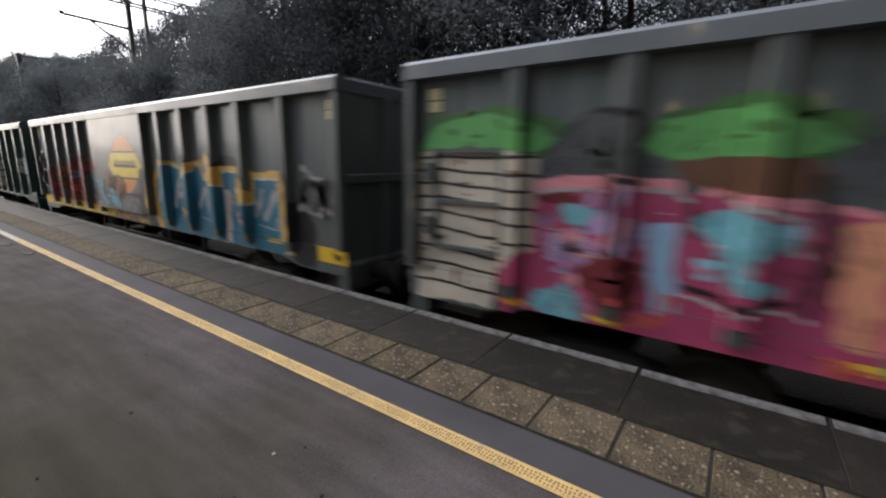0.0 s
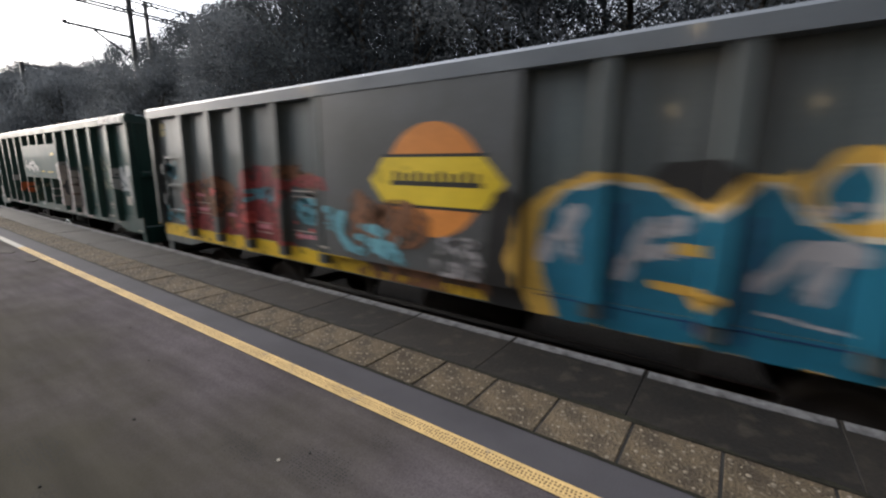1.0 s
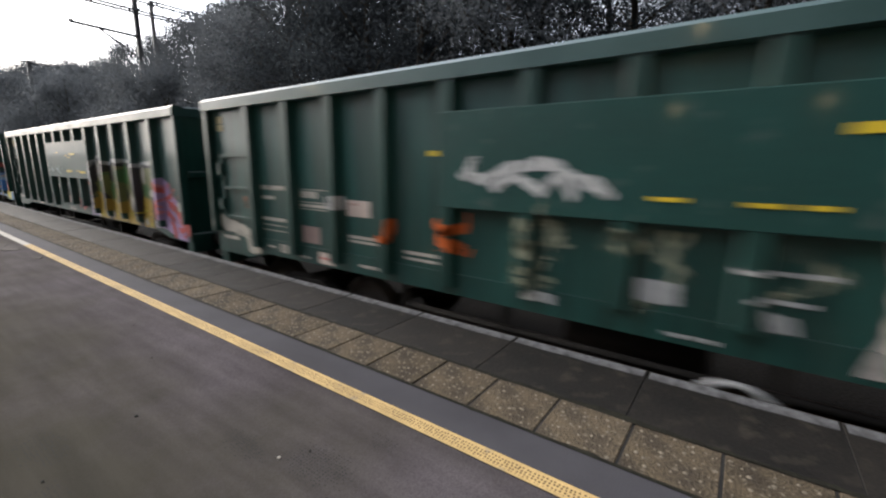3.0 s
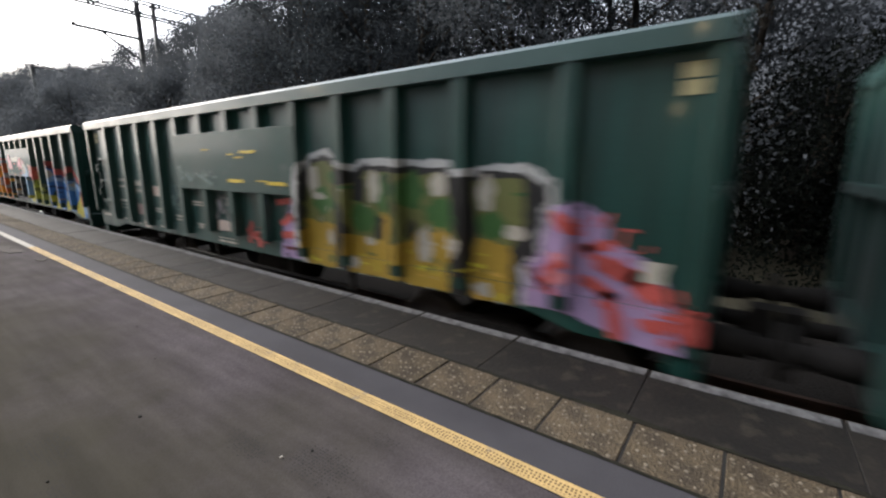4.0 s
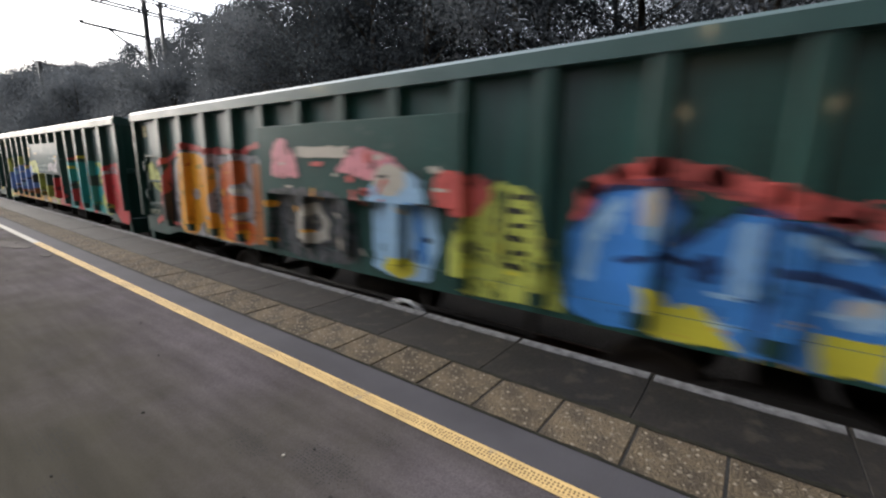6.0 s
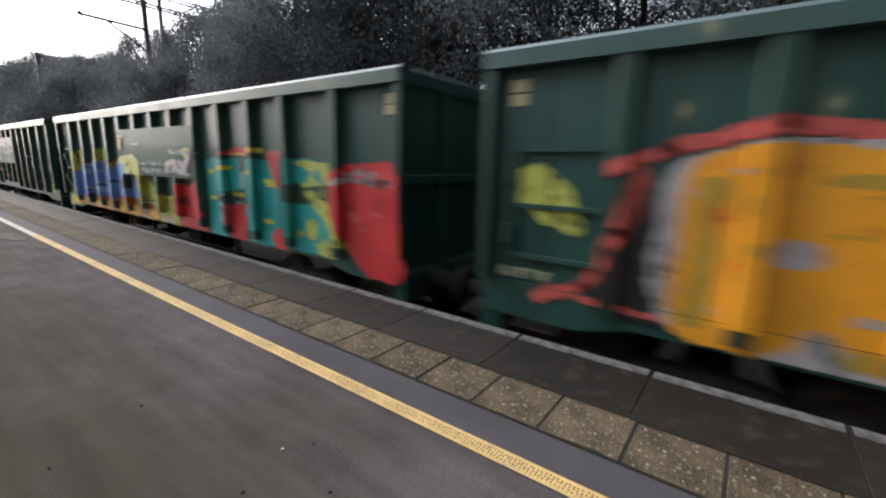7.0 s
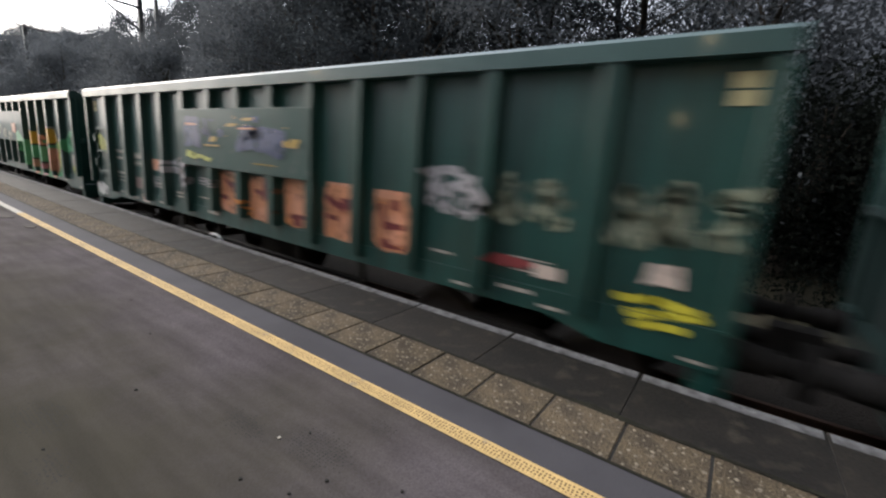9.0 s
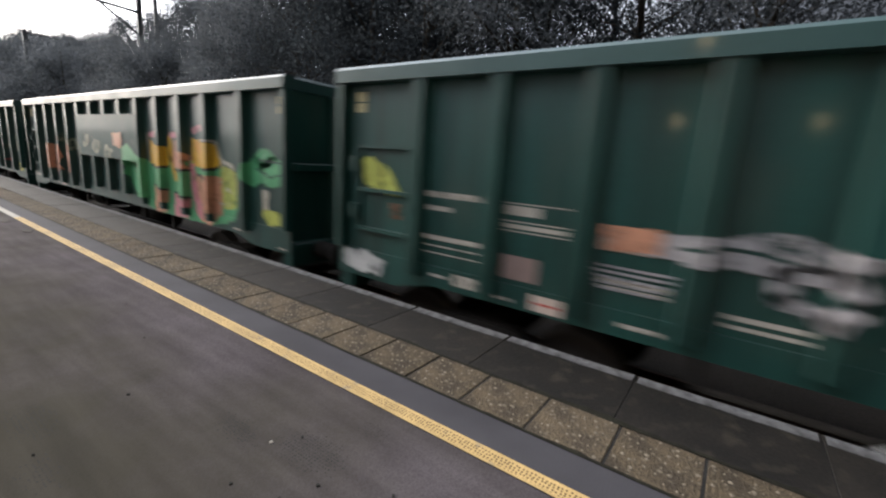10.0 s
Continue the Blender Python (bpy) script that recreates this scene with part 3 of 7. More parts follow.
def tree(seed, height, spread, clumps, leaves, size, material, low=0.18):
    rng = np.random.default_rng(seed)
    top = tagged(new("tree"), "tall dark leafy tree on the railway bank", "tree", "trees on the bank")
    bm = bmesh.new()
    p, r = Vector((0, 0, -0.4)), 0.2
    tips, spine = [], []
    for k in range(7):
        q = Vector((p.x + rng.uniform(-0.2, 0.2), p.y + rng.uniform(-0.2, 0.2), height * 0.82 * (k + 1) / 7))
        tube(bm, p, q, r, r * 0.82, 8)
        p, r = q, r * 0.82
        spine.append(q.copy())
    for k in range(clumps):
        f = rng.uniform(low, 1.0)
        base = spine[min(6, int(f * 7))]
        reach = spread * math.sin(math.pi * min(0.97, 0.14 + 0.8 * f)) * rng.uniform(0.35, 1.1)
        a = rng.uniform(0, math.tau)
        tip = Vector((base.x + reach * math.cos(a), base.y + reach * math.sin(a), f * height + rng.uniform(-0.3, 0.5)))
        if k % 3 == 0:
            mid = base.lerp(tip, 0.5) + Vector((0, 0, -0.15))
            tube(bm, base + Vector((0, 0, -0.5)), mid, 0.05, 0.035, 5)
            tube(bm, mid, tip, 0.035, 0.012, 5)
        tips.append(tip)
    part("trunk", bm, M["bark"], top)
    pts = np.concatenate([np.array(t) + rng.normal(size=(leaves, 3)) * rng.uniform(0.3, 0.62) * np.array((1, 1, 0.75)) for t in tips])
    foliage("crown", pts, size, material, top, rng)
    return top


def bank_height(x):
    return RAIL - 0.2 + float(np.interp(x, (9.4, 10.4, 12, 14, 17, 22), (0.05, 0.45, 1.2, 1.9, 2.6, 3.2)))


def woods():
    rng = random.Random(5)
    kinds = [tree(11, 10.5, 2.9, 84, 330, 0.058, M["leaf"]), tree(12, 9.6, 2.7, 80, 330, 0.058, M["leaf"]), tree(13, 11.5, 3.0, 88, 330, 0.058, M["leaf_haze"]), tree(14, 8.2, 2.8, 76, 320, 0.058, M["leaf_haze"], 0.1), tree(15, 6.7, 2.5, 70, 320, 0.058, M["leaf_haze"], 0.05), tree(16, 3.0, 1.8, 40, 260, 0.058, M["ivy"], 0.05), tree(17, 9.8, 2.8, 80, 320, 0.058, M["leaf_haze"]), tree(18, 10.6, 2.9, 76, 215, 0.058, M["leaf"], 0.22)]
    spots = []
    for row, x in enumerate((11.6, 14.2, 17.4)):
        y = -14.0 + row * 1.1
        while y < (16.6, 19.6, 25)[row]:
            # further along, mostly the kind whose leaf colour holds the haze
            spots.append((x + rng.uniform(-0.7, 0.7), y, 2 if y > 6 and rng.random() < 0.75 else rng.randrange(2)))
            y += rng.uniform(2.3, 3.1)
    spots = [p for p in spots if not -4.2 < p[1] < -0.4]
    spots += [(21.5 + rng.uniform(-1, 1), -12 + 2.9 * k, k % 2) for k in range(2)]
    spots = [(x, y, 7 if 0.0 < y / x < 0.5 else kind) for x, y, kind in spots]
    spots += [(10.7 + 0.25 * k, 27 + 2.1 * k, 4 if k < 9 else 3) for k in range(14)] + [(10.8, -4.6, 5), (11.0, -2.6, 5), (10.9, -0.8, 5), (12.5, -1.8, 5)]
    # unseen trees added west and south, blocking sky from wagon sides and ends
    spots += [(-9.5 + rng.uniform(-1, 1), -22 + 3.1 * k, k % 4) for k in range(16)] + [(-4 + 4 * k, -34 + rng.uniform(-2, 2), k % 4) for k in range(7)]
    for k in range(26):
        spots.append((rng.uniform(12.5, 17), 52 + 2.2 * k + rng.uniform(-1, 1), 3 if k < 9 else rng.choice((1, 0, 2))))
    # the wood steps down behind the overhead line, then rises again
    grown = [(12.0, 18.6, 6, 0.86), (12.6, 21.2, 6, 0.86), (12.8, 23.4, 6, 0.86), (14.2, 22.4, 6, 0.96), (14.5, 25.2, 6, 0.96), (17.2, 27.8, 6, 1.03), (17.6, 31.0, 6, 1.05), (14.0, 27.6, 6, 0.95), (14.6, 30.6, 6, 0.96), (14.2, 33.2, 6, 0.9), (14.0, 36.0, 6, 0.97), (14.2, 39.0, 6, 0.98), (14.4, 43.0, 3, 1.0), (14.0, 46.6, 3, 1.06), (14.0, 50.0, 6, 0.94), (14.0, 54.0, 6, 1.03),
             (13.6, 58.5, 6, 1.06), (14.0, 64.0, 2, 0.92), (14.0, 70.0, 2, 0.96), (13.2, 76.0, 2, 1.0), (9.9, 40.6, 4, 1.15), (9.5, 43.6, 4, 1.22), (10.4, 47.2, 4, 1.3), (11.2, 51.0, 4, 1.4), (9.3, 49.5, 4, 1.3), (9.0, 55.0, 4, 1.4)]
    spots = [(x, y, kind, 1.0) for x, y, kind in spots] + grown
    for k, (x, y, kind, size) in enumerate(spots):
        m = pose(x, y, bank_height(x), 0, 0, rng.uniform(0, 360)) @ Matrix.Scale(size, 4)
        if k < 8:
            kinds[k].matrix_basis = m
            continue
        copy_thing(kinds[kind], m)
    # brambles and shrubs along the foot of the bank
    g = np.random.default_rng(8)
    n = 130000
    x = g.uniform(9.6, 12.6, n)
    y = g.uniform(-14, 46, n)
    lump = np.array([noise.noise((a * 0.7, b * 0.55, 2)) for a, b in zip(x, y)])
    top = np.clip(1.7 + 2.1 * lump - np.clip(10.4 - x, 0, 1) * 1.6, 0.15, 3.6)
    ground_z = RAIL - 0.2 + np.interp(x, (9.4, 10.4, 12, 14), (0.05, 0.45, 1.2, 1.9))
    z = ground_z + top * np.sqrt(g.uniform(0, 1, n))
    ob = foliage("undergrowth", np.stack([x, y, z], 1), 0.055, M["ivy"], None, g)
    tagged(ob, "dark tangled brambles and ivy along the bank", "undergrowth", kind="stuff")


woods()


# ---- the train ----
HALF, OUT = 5.825, 1.425
RIBS = (1.1, 1.93, 2.72, 3.5, 4.28, 5.06, 5.82, 6.58, 7.35, 8.13, 8.92, 9.7, 10.65)
PANEL_X, RIB_X, FLUSH_X, SILL_X = 1.295, 1.412, 1.418, 1.312
SILL_LOW, SILL_TOP, RIM_LOW, RIM_TOP, SKIRT = 0.155, 0.36, 2.088, 2.238, 0.05
FLUSH = {"green": (4.22, 7.41, 0.99, 1.82), "grey": (4.36, 6.74, SILL_TOP, RIM_LOW)}


def side_strips(kind):
    """The faces of the near side that take paint: u0, u1, z0, z1 and the depth at both ends."""
    f0, f1, g0, g1 = FLUSH[kind]
    out = [(0, 2 * HALF, SILL_LOW, SILL_TOP, SILL_X, SILL_X), (0, 1.12, SKIRT, SILL_LOW, SILL_X, SILL_X), (10.55, 2 * HALF, SKIRT, SILL_LOW, SILL_X, SILL_X),
           (f0, f1, g0, g1, FLUSH_X, FLUSH_X), (0, 2 * HALF, RIM_LOW, RIM_TOP, OUT, OUT), (0, 0.09, SILL_TOP, RIM_LOW, RIB_X, RIB_X), (2 * HALF - 0.09, 2 * HALF, SILL_TOP, RIM_LOW, RIB_X, RIB_X)]
    cols = []
    edges = [0.09] + [r for r in RIBS] + [2 * HALF - 0.09]
    for k, r in enumerate(RIBS):
        cols += [(r - 0.06, r + 0.06, RIB_X, RIB_X), (r + 0.06, r + 0.085, RIB_X, PANEL_X), (r - 0.085, r - 0.06, PANEL_X, RIB_X)]
    for a, b in zip(edges, edges[1:]):
        cols.append((a + (0.085 if a > 0.1 else 0), b - (0.085 if b < 11.5 else 0), PANEL_X, PANEL_X))
    for a, b, xa, xb in cols:
        if a >= f0 - 0.01 and b <= f1 + 0.01:
            if g0 > SILL_TOP:
                out += [(a, b, SILL_TOP, g0, xa, xb), (a, b, g1, RIM_LOW, xa, xb)]
        else:
            out.append((a, b, SILL_TOP, RIM_LOW, xa, xb))
    return out


def clip(poly, axis, limit, keep_above):
    out = []
    for p, q in zip(poly, poly[1:] + poly[:1]):
        a, b = p[axis] - limit, q[axis] - limit
        if not keep_above:
            a, b = -a, -b
        if a >= 0:
            out.append(p)
        if (a >= 0) != (b >= 0):
            s = a / (a - b)
            out.append((p[0] + (q[0] - p[0]) * s, p[1] + (q[1] - p[1]) * s))
    return out


def blob(u, z, ru, rz, seed=0, rough=0.12, n=20):
    return [(u + ru * math.cos(a) * (1 + rough * noise.noise((math.cos(a) * 2 + seed, math.sin(a) * 2, seed))), z + rz * math.sin(a) * (1 + rough * noise.noise((math.cos(a) * 2, math.sin(a) * 2 + seed, seed + 5)))) for a in (k * math.tau / n for k in range(n))]


def bar(u, z, w, h, lean=0.0):
    return [(u - w / 2, z - h / 2), (u + w / 2, z - h / 2), (u + w / 2 + lean, z + h / 2), (u - w / 2 + lean, z + h / 2)]


def soft_poly(*pts):
    """A rounded outline through the middle of the sides of a few corner points."""
    pts = list(pts)
    for k in (0.13, 0.25):
        pts = [q for a, b in zip(pts, pts[1:] + pts[:1]) for q in ((a[0] * (1 - k) + b[0] * k, a[1] * (1 - k) + b[1] * k), (a[0] * k + b[0] * (1 - k), a[1] * k + b[1] * (1 - k)))]
    return pts


def stroke(w, *pts):
    """A sprayed line: one slab a stretch with round ends."""
    out = []
    for a, b in zip(pts, pts[1:]):
        d = math.atan2(b[1] - a[1], b[0] - a[0])
        ring = [(a[0] + w * math.cos(d + math.pi / 2 + k * math.pi / 4), a[1] + w * math.sin(d + math.pi / 2 + k * math.pi / 4)) for k in range(5)]
        ring += [(b[0] + w * math.cos(d - math.pi / 2 + k * math.pi / 4), b[1] + w * math.sin(d - math.pi / 2 + k * math.pi / 4)) for k in range(5)]
        out.append(ring)
    return out


def scribble(u0, u1, z0, z1, w, n, seed):
    """Quick sprayed handwriting that says nothing: strokes up and down with loops and crossbars."""
    r = random.Random(seed)
    out, step = [], (u1 - u0) / n
    for k in range(n):
        a, h = u0 + step * k, z1 - z0
        lo, hi = z0 + h * r.uniform(0, 0.25), z1 - h * r.uniform(0, 0.25)
        pick = r.randrange(4)
        pts = [(a, hi), (a + step * 0.2, lo), (a + step * 0.8, lo + h * 0.1)]
        if pick == 1:
            pts = [(a, lo), (a + step * 0.3, hi), (a + step * 0.8, hi - h * 0.15), (a + step * 0.35, (lo + hi) / 2), (a + step * 0.85, lo)]
        elif pick == 2:
            pts = [(a + step * 0.9, hi), (a + step * 0.2, hi - h * 0.12), (a + step * 0.75, (lo + hi) / 2), (a + step * 0.1, lo)]
        elif pick == 3:
            pts = [(a, lo), (a + step * 0.4, hi), (a + step * 0.6, lo + h * 0.1), (a + step * 0.95, hi)]
        out += stroke(w * r.uniform(0.8, 1.2), *pts)
    return out


def dabs(u0, u1, z0, z1, n, size, seed):
    """Loose flecks of paint, drips and half-covered patches inside a piece."""
    r = random.Random(seed)
    out = []
    for k in range(n):
        u, z, s = r.uniform(u0, u1), r.uniform(z0, z1), size * r.uniform(0.4, 1.3)
        if r.random() < 0.4:
            out += stroke(s * 0.28, (u, z), (u + r.uniform(-1, 1) * s, z + r.uniform(0.6, 2.2) * s))
        elif r.random() < 0.5:
            out.append(bar(u, z, s * 2.0, s * 0.5, r.uniform(-0.5, 0.5) * s))
        else:
            out.append(blob(u, z, s * r.uniform(0.6, 1.3), s * r.uniform(0.5, 1.0), k, 0.5, 12))
    return out


def fray(outline, seed):
    """Breaks a clean outline into the uneven edge of sprayed and weathered paint."""
    us, zs = [p[0] for p in outline], [p[1] for p in outline]
    amp = min(0.035, 0.22 * min(max(us) - min(us), max(zs) - min(zs)))
    out = []
    for p, q in zip(outline, outline[1:] + outline[:1]):
        n = max(1, int(math.dist(p, q) / 0.05))
        for k in range(n):
            u, z = p[0] + (q[0] - p[0]) * k / n, p[1] + (q[1] - p[1]) * k / n
            out.append((u + amp * (noise.noise((u * 7, z * 7, seed)) + 0.6 * noise.noise((u * 19, z * 19, seed + 4))), z + amp * (noise.noise((u * 7, z * 7, seed + 9)) + 0.6 * noise.noise((u * 19, z * 19, seed + 14)))))
    return out


PAINT = {}
THIN = {"faint": 0.4, "throw_white": 0.08, "ghost": 0.5, "silver": 0.3, "white": 0.24, "label": 0.2, "red": 0.3, "brown": 0.42, "cyan": 0.3, "smoke": 0.35, "copper": 0.22, "rose": 0.25, "mauve": 0.2, "salmon": 0.25, "coral": 0.18, "lime": 0.25, "navy": 0.25, "sill_yellow": 0.12, "flame": 0.2}


def spray_paint(name):
    if name not in PAINT:
        col = COLOURS[name]
        PAINT[name] = m = mat("spray_" + name, tuple(c * 0.95 for c in col), 0.4, var=0.16, scale=2.4, fine=14, bump=0.0, col2=tuple(c * 0.72 for c in col), spots=(tuple(c * 0.55 for c in col), 4, 0.2))
        if name in THIN:
            # thin coats let the steel show in streaks and patches
            nt = m.node_tree
            co = nt.nodes.new("ShaderNodeTexCoord")
            mp = nt.nodes.new("ShaderNodeMapping")
            mp.inputs["Location"].default_value = (0, len(name) * 3.7, 0)
            mp.inputs["Scale"].default_value = (1, 1.6, 0.8)
            gap = nt.nodes.new("ShaderNodeTexNoise")
            gap.inputs["Scale"].default_value, gap.inputs["Detail"].default_value, gap.inputs["Roughness"].default_value = 5.0, 7, 0.68
            keep = nt.nodes.new("ShaderNodeMapRange")
            keep.inputs["From Min"].default_value, keep.inputs["From Max"].default_value = 0.25 + 0.32 * THIN[name], 0.38 + 0.4 * THIN[name]
            clear = nt.nodes.new("ShaderNodeBsdfTransparent")
            mix = nt.nodes.new("ShaderNodeMixShader")
            nt.links.new(co.outputs["Object"], mp.inputs["Vector"])
            nt.links.new(mp.outputs["Vector"], gap.inputs["Vector"])
            nt.links.new(gap.outputs["Fac"], keep.inputs["Value"])
            nt.links.new(keep.outputs["Result"], mix.inputs["Fac"])
            nt.links.new(clear.outputs["BSDF"], mix.inputs[1])
            nt.links.new(nt.nodes["Principled BSDF"].outputs["BSDF"], mix.inputs[2])
            nt.links.new(mix.outputs["Shader"], nt.nodes["Material Output"].inputs["Surface"])
    return PAINT[name]


COLOURS = {"teal_blue": (0.012, 0.13, 0.2), "amber": (0.6, 0.36, 0.07), "cream": (0.5, 0.46, 0.38), "white": (0.5, 0.5, 0.48), "orange": (0.68, 0.25, 0.05), "logo_yellow": (0.72, 0.52, 0.03),
           "black": (0.018, 0.018, 0.018), "red": (0.27, 0.05, 0.05), "brown": (0.22, 0.1, 0.05), "cyan": (0.16, 0.4, 0.46), "pink": (0.37, 0.055, 0.13), "sky": (0.25, 0.5, 0.62), "grass": (0.11, 0.35, 0.1),
           "smoke": (0.07, 0.075, 0.08), "stone": (0.48, 0.43, 0.35), "ghost": (0.31, 0.33, 0.23), "mauve": (0.4, 0.28, 0.46), "coral": (0.55, 0.1, 0.085), "olive": (0.15, 0.16, 0.05), "leafy": (0.05, 0.14, 0.035),
           "mustard": (0.4, 0.26, 0.035), "blue": (0.05, 0.22, 0.55), "pale_blue": (0.3, 0.48, 0.65), "lemon": (0.62, 0.55, 0.05), "lime": (0.44, 0.47, 0.09), "tangerine": (0.75, 0.33, 0.02), "flame": (0.6, 0.12, 0.02), "silver": (0.4, 0.38, 0.38),
           "turquoise": (0.01, 0.3, 0.28), "scarlet": (0.55, 0.035, 0.04), "periwinkle": (0.14, 0.25, 0.54), "rust": (0.35, 0.11, 0.02), "yellow_glow": (0.7, 0.4, 0.03), "salmon": (0.64, 0.3, 0.18), "rose": (0.65, 0.25, 0.28), "mint": (0.1, 0.38, 0.17),
           "navy": (0.018, 0.045, 0.13), "sill_yellow": (0.72, 0.46, 0.02), "label": (0.5, 0.45, 0.38), "pale_plate": (0.62, 0.5, 0.42), "pink_plate": (0.34, 0.24, 0.21), "faint": (0.16, 0.25, 0.235), "throw_white": (0.46, 0.41, 0.37), "steel_grey": (0.075, 0.078, 0.075), "dark_green": (0.012, 0.05, 0.04), "copper": (0.56, 0.24, 0.12), "maroon": (0.14, 0.02, 0.025), "umber": (0.12, 0.055, 0.032)}


COATS = {}


def graffiti(wagon, kind, shapes, label, name="graffiti"):
    """Paint on the near side: each shape is (colour, outlines); later ones lie over earlier ones.
    Marks that touch or nearly touch make one part."""
    strips = side_strips(kind)
    first = COATS.get(wagon.name, 0)
    COATS[wagon.name] = first + len(shapes)
    hard = name in ("stencil", "emblem", "sill_band")
    reach = 0.01 if name == "stencil" else 0.05
    groups = []
    for layer, (colour, outlines) in enumerate(shapes):
        if outlines and isinstance(outlines[0][0], (int, float)):
            outlines = [outlines]
        for outline in outlines:
            if not hard:
                outline = fray(list(outline), layer)
            us, zs = [p[0] for p in outline], [p[1] for p in outline]
            lo, hi, low, high = min(us) - reach, max(us) + reach, min(zs) - reach, max(zs) + reach
            marks, rest = [], []
            for g in groups:
                if any(a < hi and lo < b and c < high and low < d for *_, (a, b, c, d) in g):
                    marks += g
                else:
                    rest.append(g)
            groups = rest + [marks + [(layer, colour, outline, (min(us), max(us), min(zs), max(zs)))]]
    for marks in groups:
        bm = bmesh.new()
        used = []
        for layer, colour, outline, span in sorted(marks, key=lambda k: k[0]):
            if colour not in used:
                used.append(colour)
            us, zs = [p[0] for p in outline], [p[1] for p in outline]
            for u0, u1, z0, z1, xa, xb in strips:
                if max(us) <= u0 or min(us) >= u1 or max(zs) <= z0 or min(zs) >= z1:
                    continue
                q = clip(clip(clip(clip(list(outline), 0, u0, True), 0, u1, False), 1, z0, True), 1, z1, False)
                q = [p for k, p in enumerate(q) if math.dist(p, q[k - 1]) > 1e-4]
                if len(q) < 3:
                    continue
                f = bm.faces.new([bm.verts.new((-(xa + (xb - xa) * (u - u0) / (u1 - u0)) - 0.002 - 0.0006 * (first + layer), HALF - u, z)) for u, z in q])
                f.material_index = used.index(colour)
        if not bm.faces:
            bm.free()
            continue
        bmesh.ops.remove_doubles(bm, verts=bm.verts[:], dist=0.0002)
        me = bpy.data.meshes.new(name)
        bm.to_mesh(me)
        bm.free()
        for c in used:
            me.materials.append(spray_paint(c))
        ob = new(name, me)
        ob.parent = wagon
        tagged(ob, label)


SHARED = {}


def shared(key, build):
    """One mesh for all alike parts of all wagons."""
    if key not in SHARED:
        bm = bmesh.new()
        build(bm)
        bmesh.ops.recalc_face_normals(bm, faces=bm.faces)
        me = bpy.data.meshes.new(key)
        bm.to_mesh(me)
        bm.free()
        SHARED[key] = me
    return SHARED[key]


def add(name, key, build, material, parent, x=0, y=0, z=0, rz=0.0, label=""):
    me = shared(key, build)
    if not me.materials:
        me.materials.append(material)
    ob = piece(name, me, parent, x, y, z, rz)
    return tagged(ob, label) if label else ob


def rib_shape(bm):
    # a pressed stake, its foot tapering into the sill
    prof = [(-0.085, PANEL_X - 0.02), (-0.085, PANEL_X), (-0.06, RIB_X - 0.004), (-0.054, RIB_X), (0.054, RIB_X), (0.06, RIB_X - 0.004), (0.085, PANEL_X), (0.085, PANEL_X - 0.02)]
    rows = []
    for z, k in ((SILL_TOP - 0.12, 0.9), (SILL_TOP + 0.06, 1.0), (RIM_LOW + 0.02, 1.0)):
        rows.append([bm.verts.new((-(PANEL_X + (x - PANEL_X) * k if x > PANEL_X else x), y, z)) for y, x in prof])
    for a, b in zip(rows, rows[1:]):
        for i in range(len(prof) - 1):
            bm.faces.new((a[i], a[i + 1], b[i + 1], b[i]))
    bm.faces.new(rows[0])
    bm.faces.new(rows[-1][::-1])


def rib_up(bm, z0, z1):
    prof = [(-0.085, PANEL_X - 0.02), (-0.085, PANEL_X), (-0.06, RIB_X - 0.004), (-0.054, RIB_X), (0.054, RIB_X), (0.06, RIB_X - 0.004), (0.085, PANEL_X), (0.085, PANEL_X - 0.02)]
    prism(bm, [(-x, y) for y, x in prof], z0, z1, "z")


def wheelset_shape(bm):
    # turned in one: axle end, hub, disc, tread and flange on either side
    half = [(1.0, 0.075), (0.86, 0.075), (0.86, 0.13), (0.82, 0.15), (0.8, 0.34), (0.83, 0.37), (0.83, 0.42), (0.72, 0.425), (0.715, 0.45), (0.69, 0.45), (0.69, 0.35), (0.74, 0.3), (0.72, 0.15), (0.68, 0.09), (0.6, 0.08)]
    prof = half + [(-x, r) for x, r in half[::-1]]
    n = 28
    rings = [[bm.verts.new((x, r * math.cos(k * math.tau / n), r * math.sin(k * math.tau / n))) for k in range(n)] for x, r in prof]
    for p, q in zip(rings, rings[1:]):
        for k in range(n):
            bm.faces.new((p[k], p[(k + 1) % n], q[(k + 1) % n], q[k])).smooth = True
    bm.faces.new(rings[0][::-1])
    bm.faces.new(rings[-1])


def bogie_frame_shape(bm):
    for s in (-1, 1):
        out = [(-1.25, 0.42), (-1.2, 0.56), (-0.7, 0.6), (-0.35, 0.78), (0.35, 0.78), (0.7, 0.6), (1.2, 0.56), (1.25, 0.42), (0.65, 0.4), (0.4, 0.24), (-0.4, 0.24), (-0.65, 0.4)]
        prism(bm, out, s * 1.03 - 0.08, s * 1.03 + 0.08, "x")
    box(bm, -1.03, 1.03, -0.2, 0.2, 0.5, 0.75)


def axlebox_shape(bm):
    box(bm, -0.1, 0.1, -0.17, 0.17, -0.16, 0.16)
    soften(bm, 0.04, 2)


def spring_shape(bm):
    for k in range(5):
        tube(bm, (0, 0, 0.05 * k), (0, 0, 0.05 * k + 0.03), 0.085, n=12)


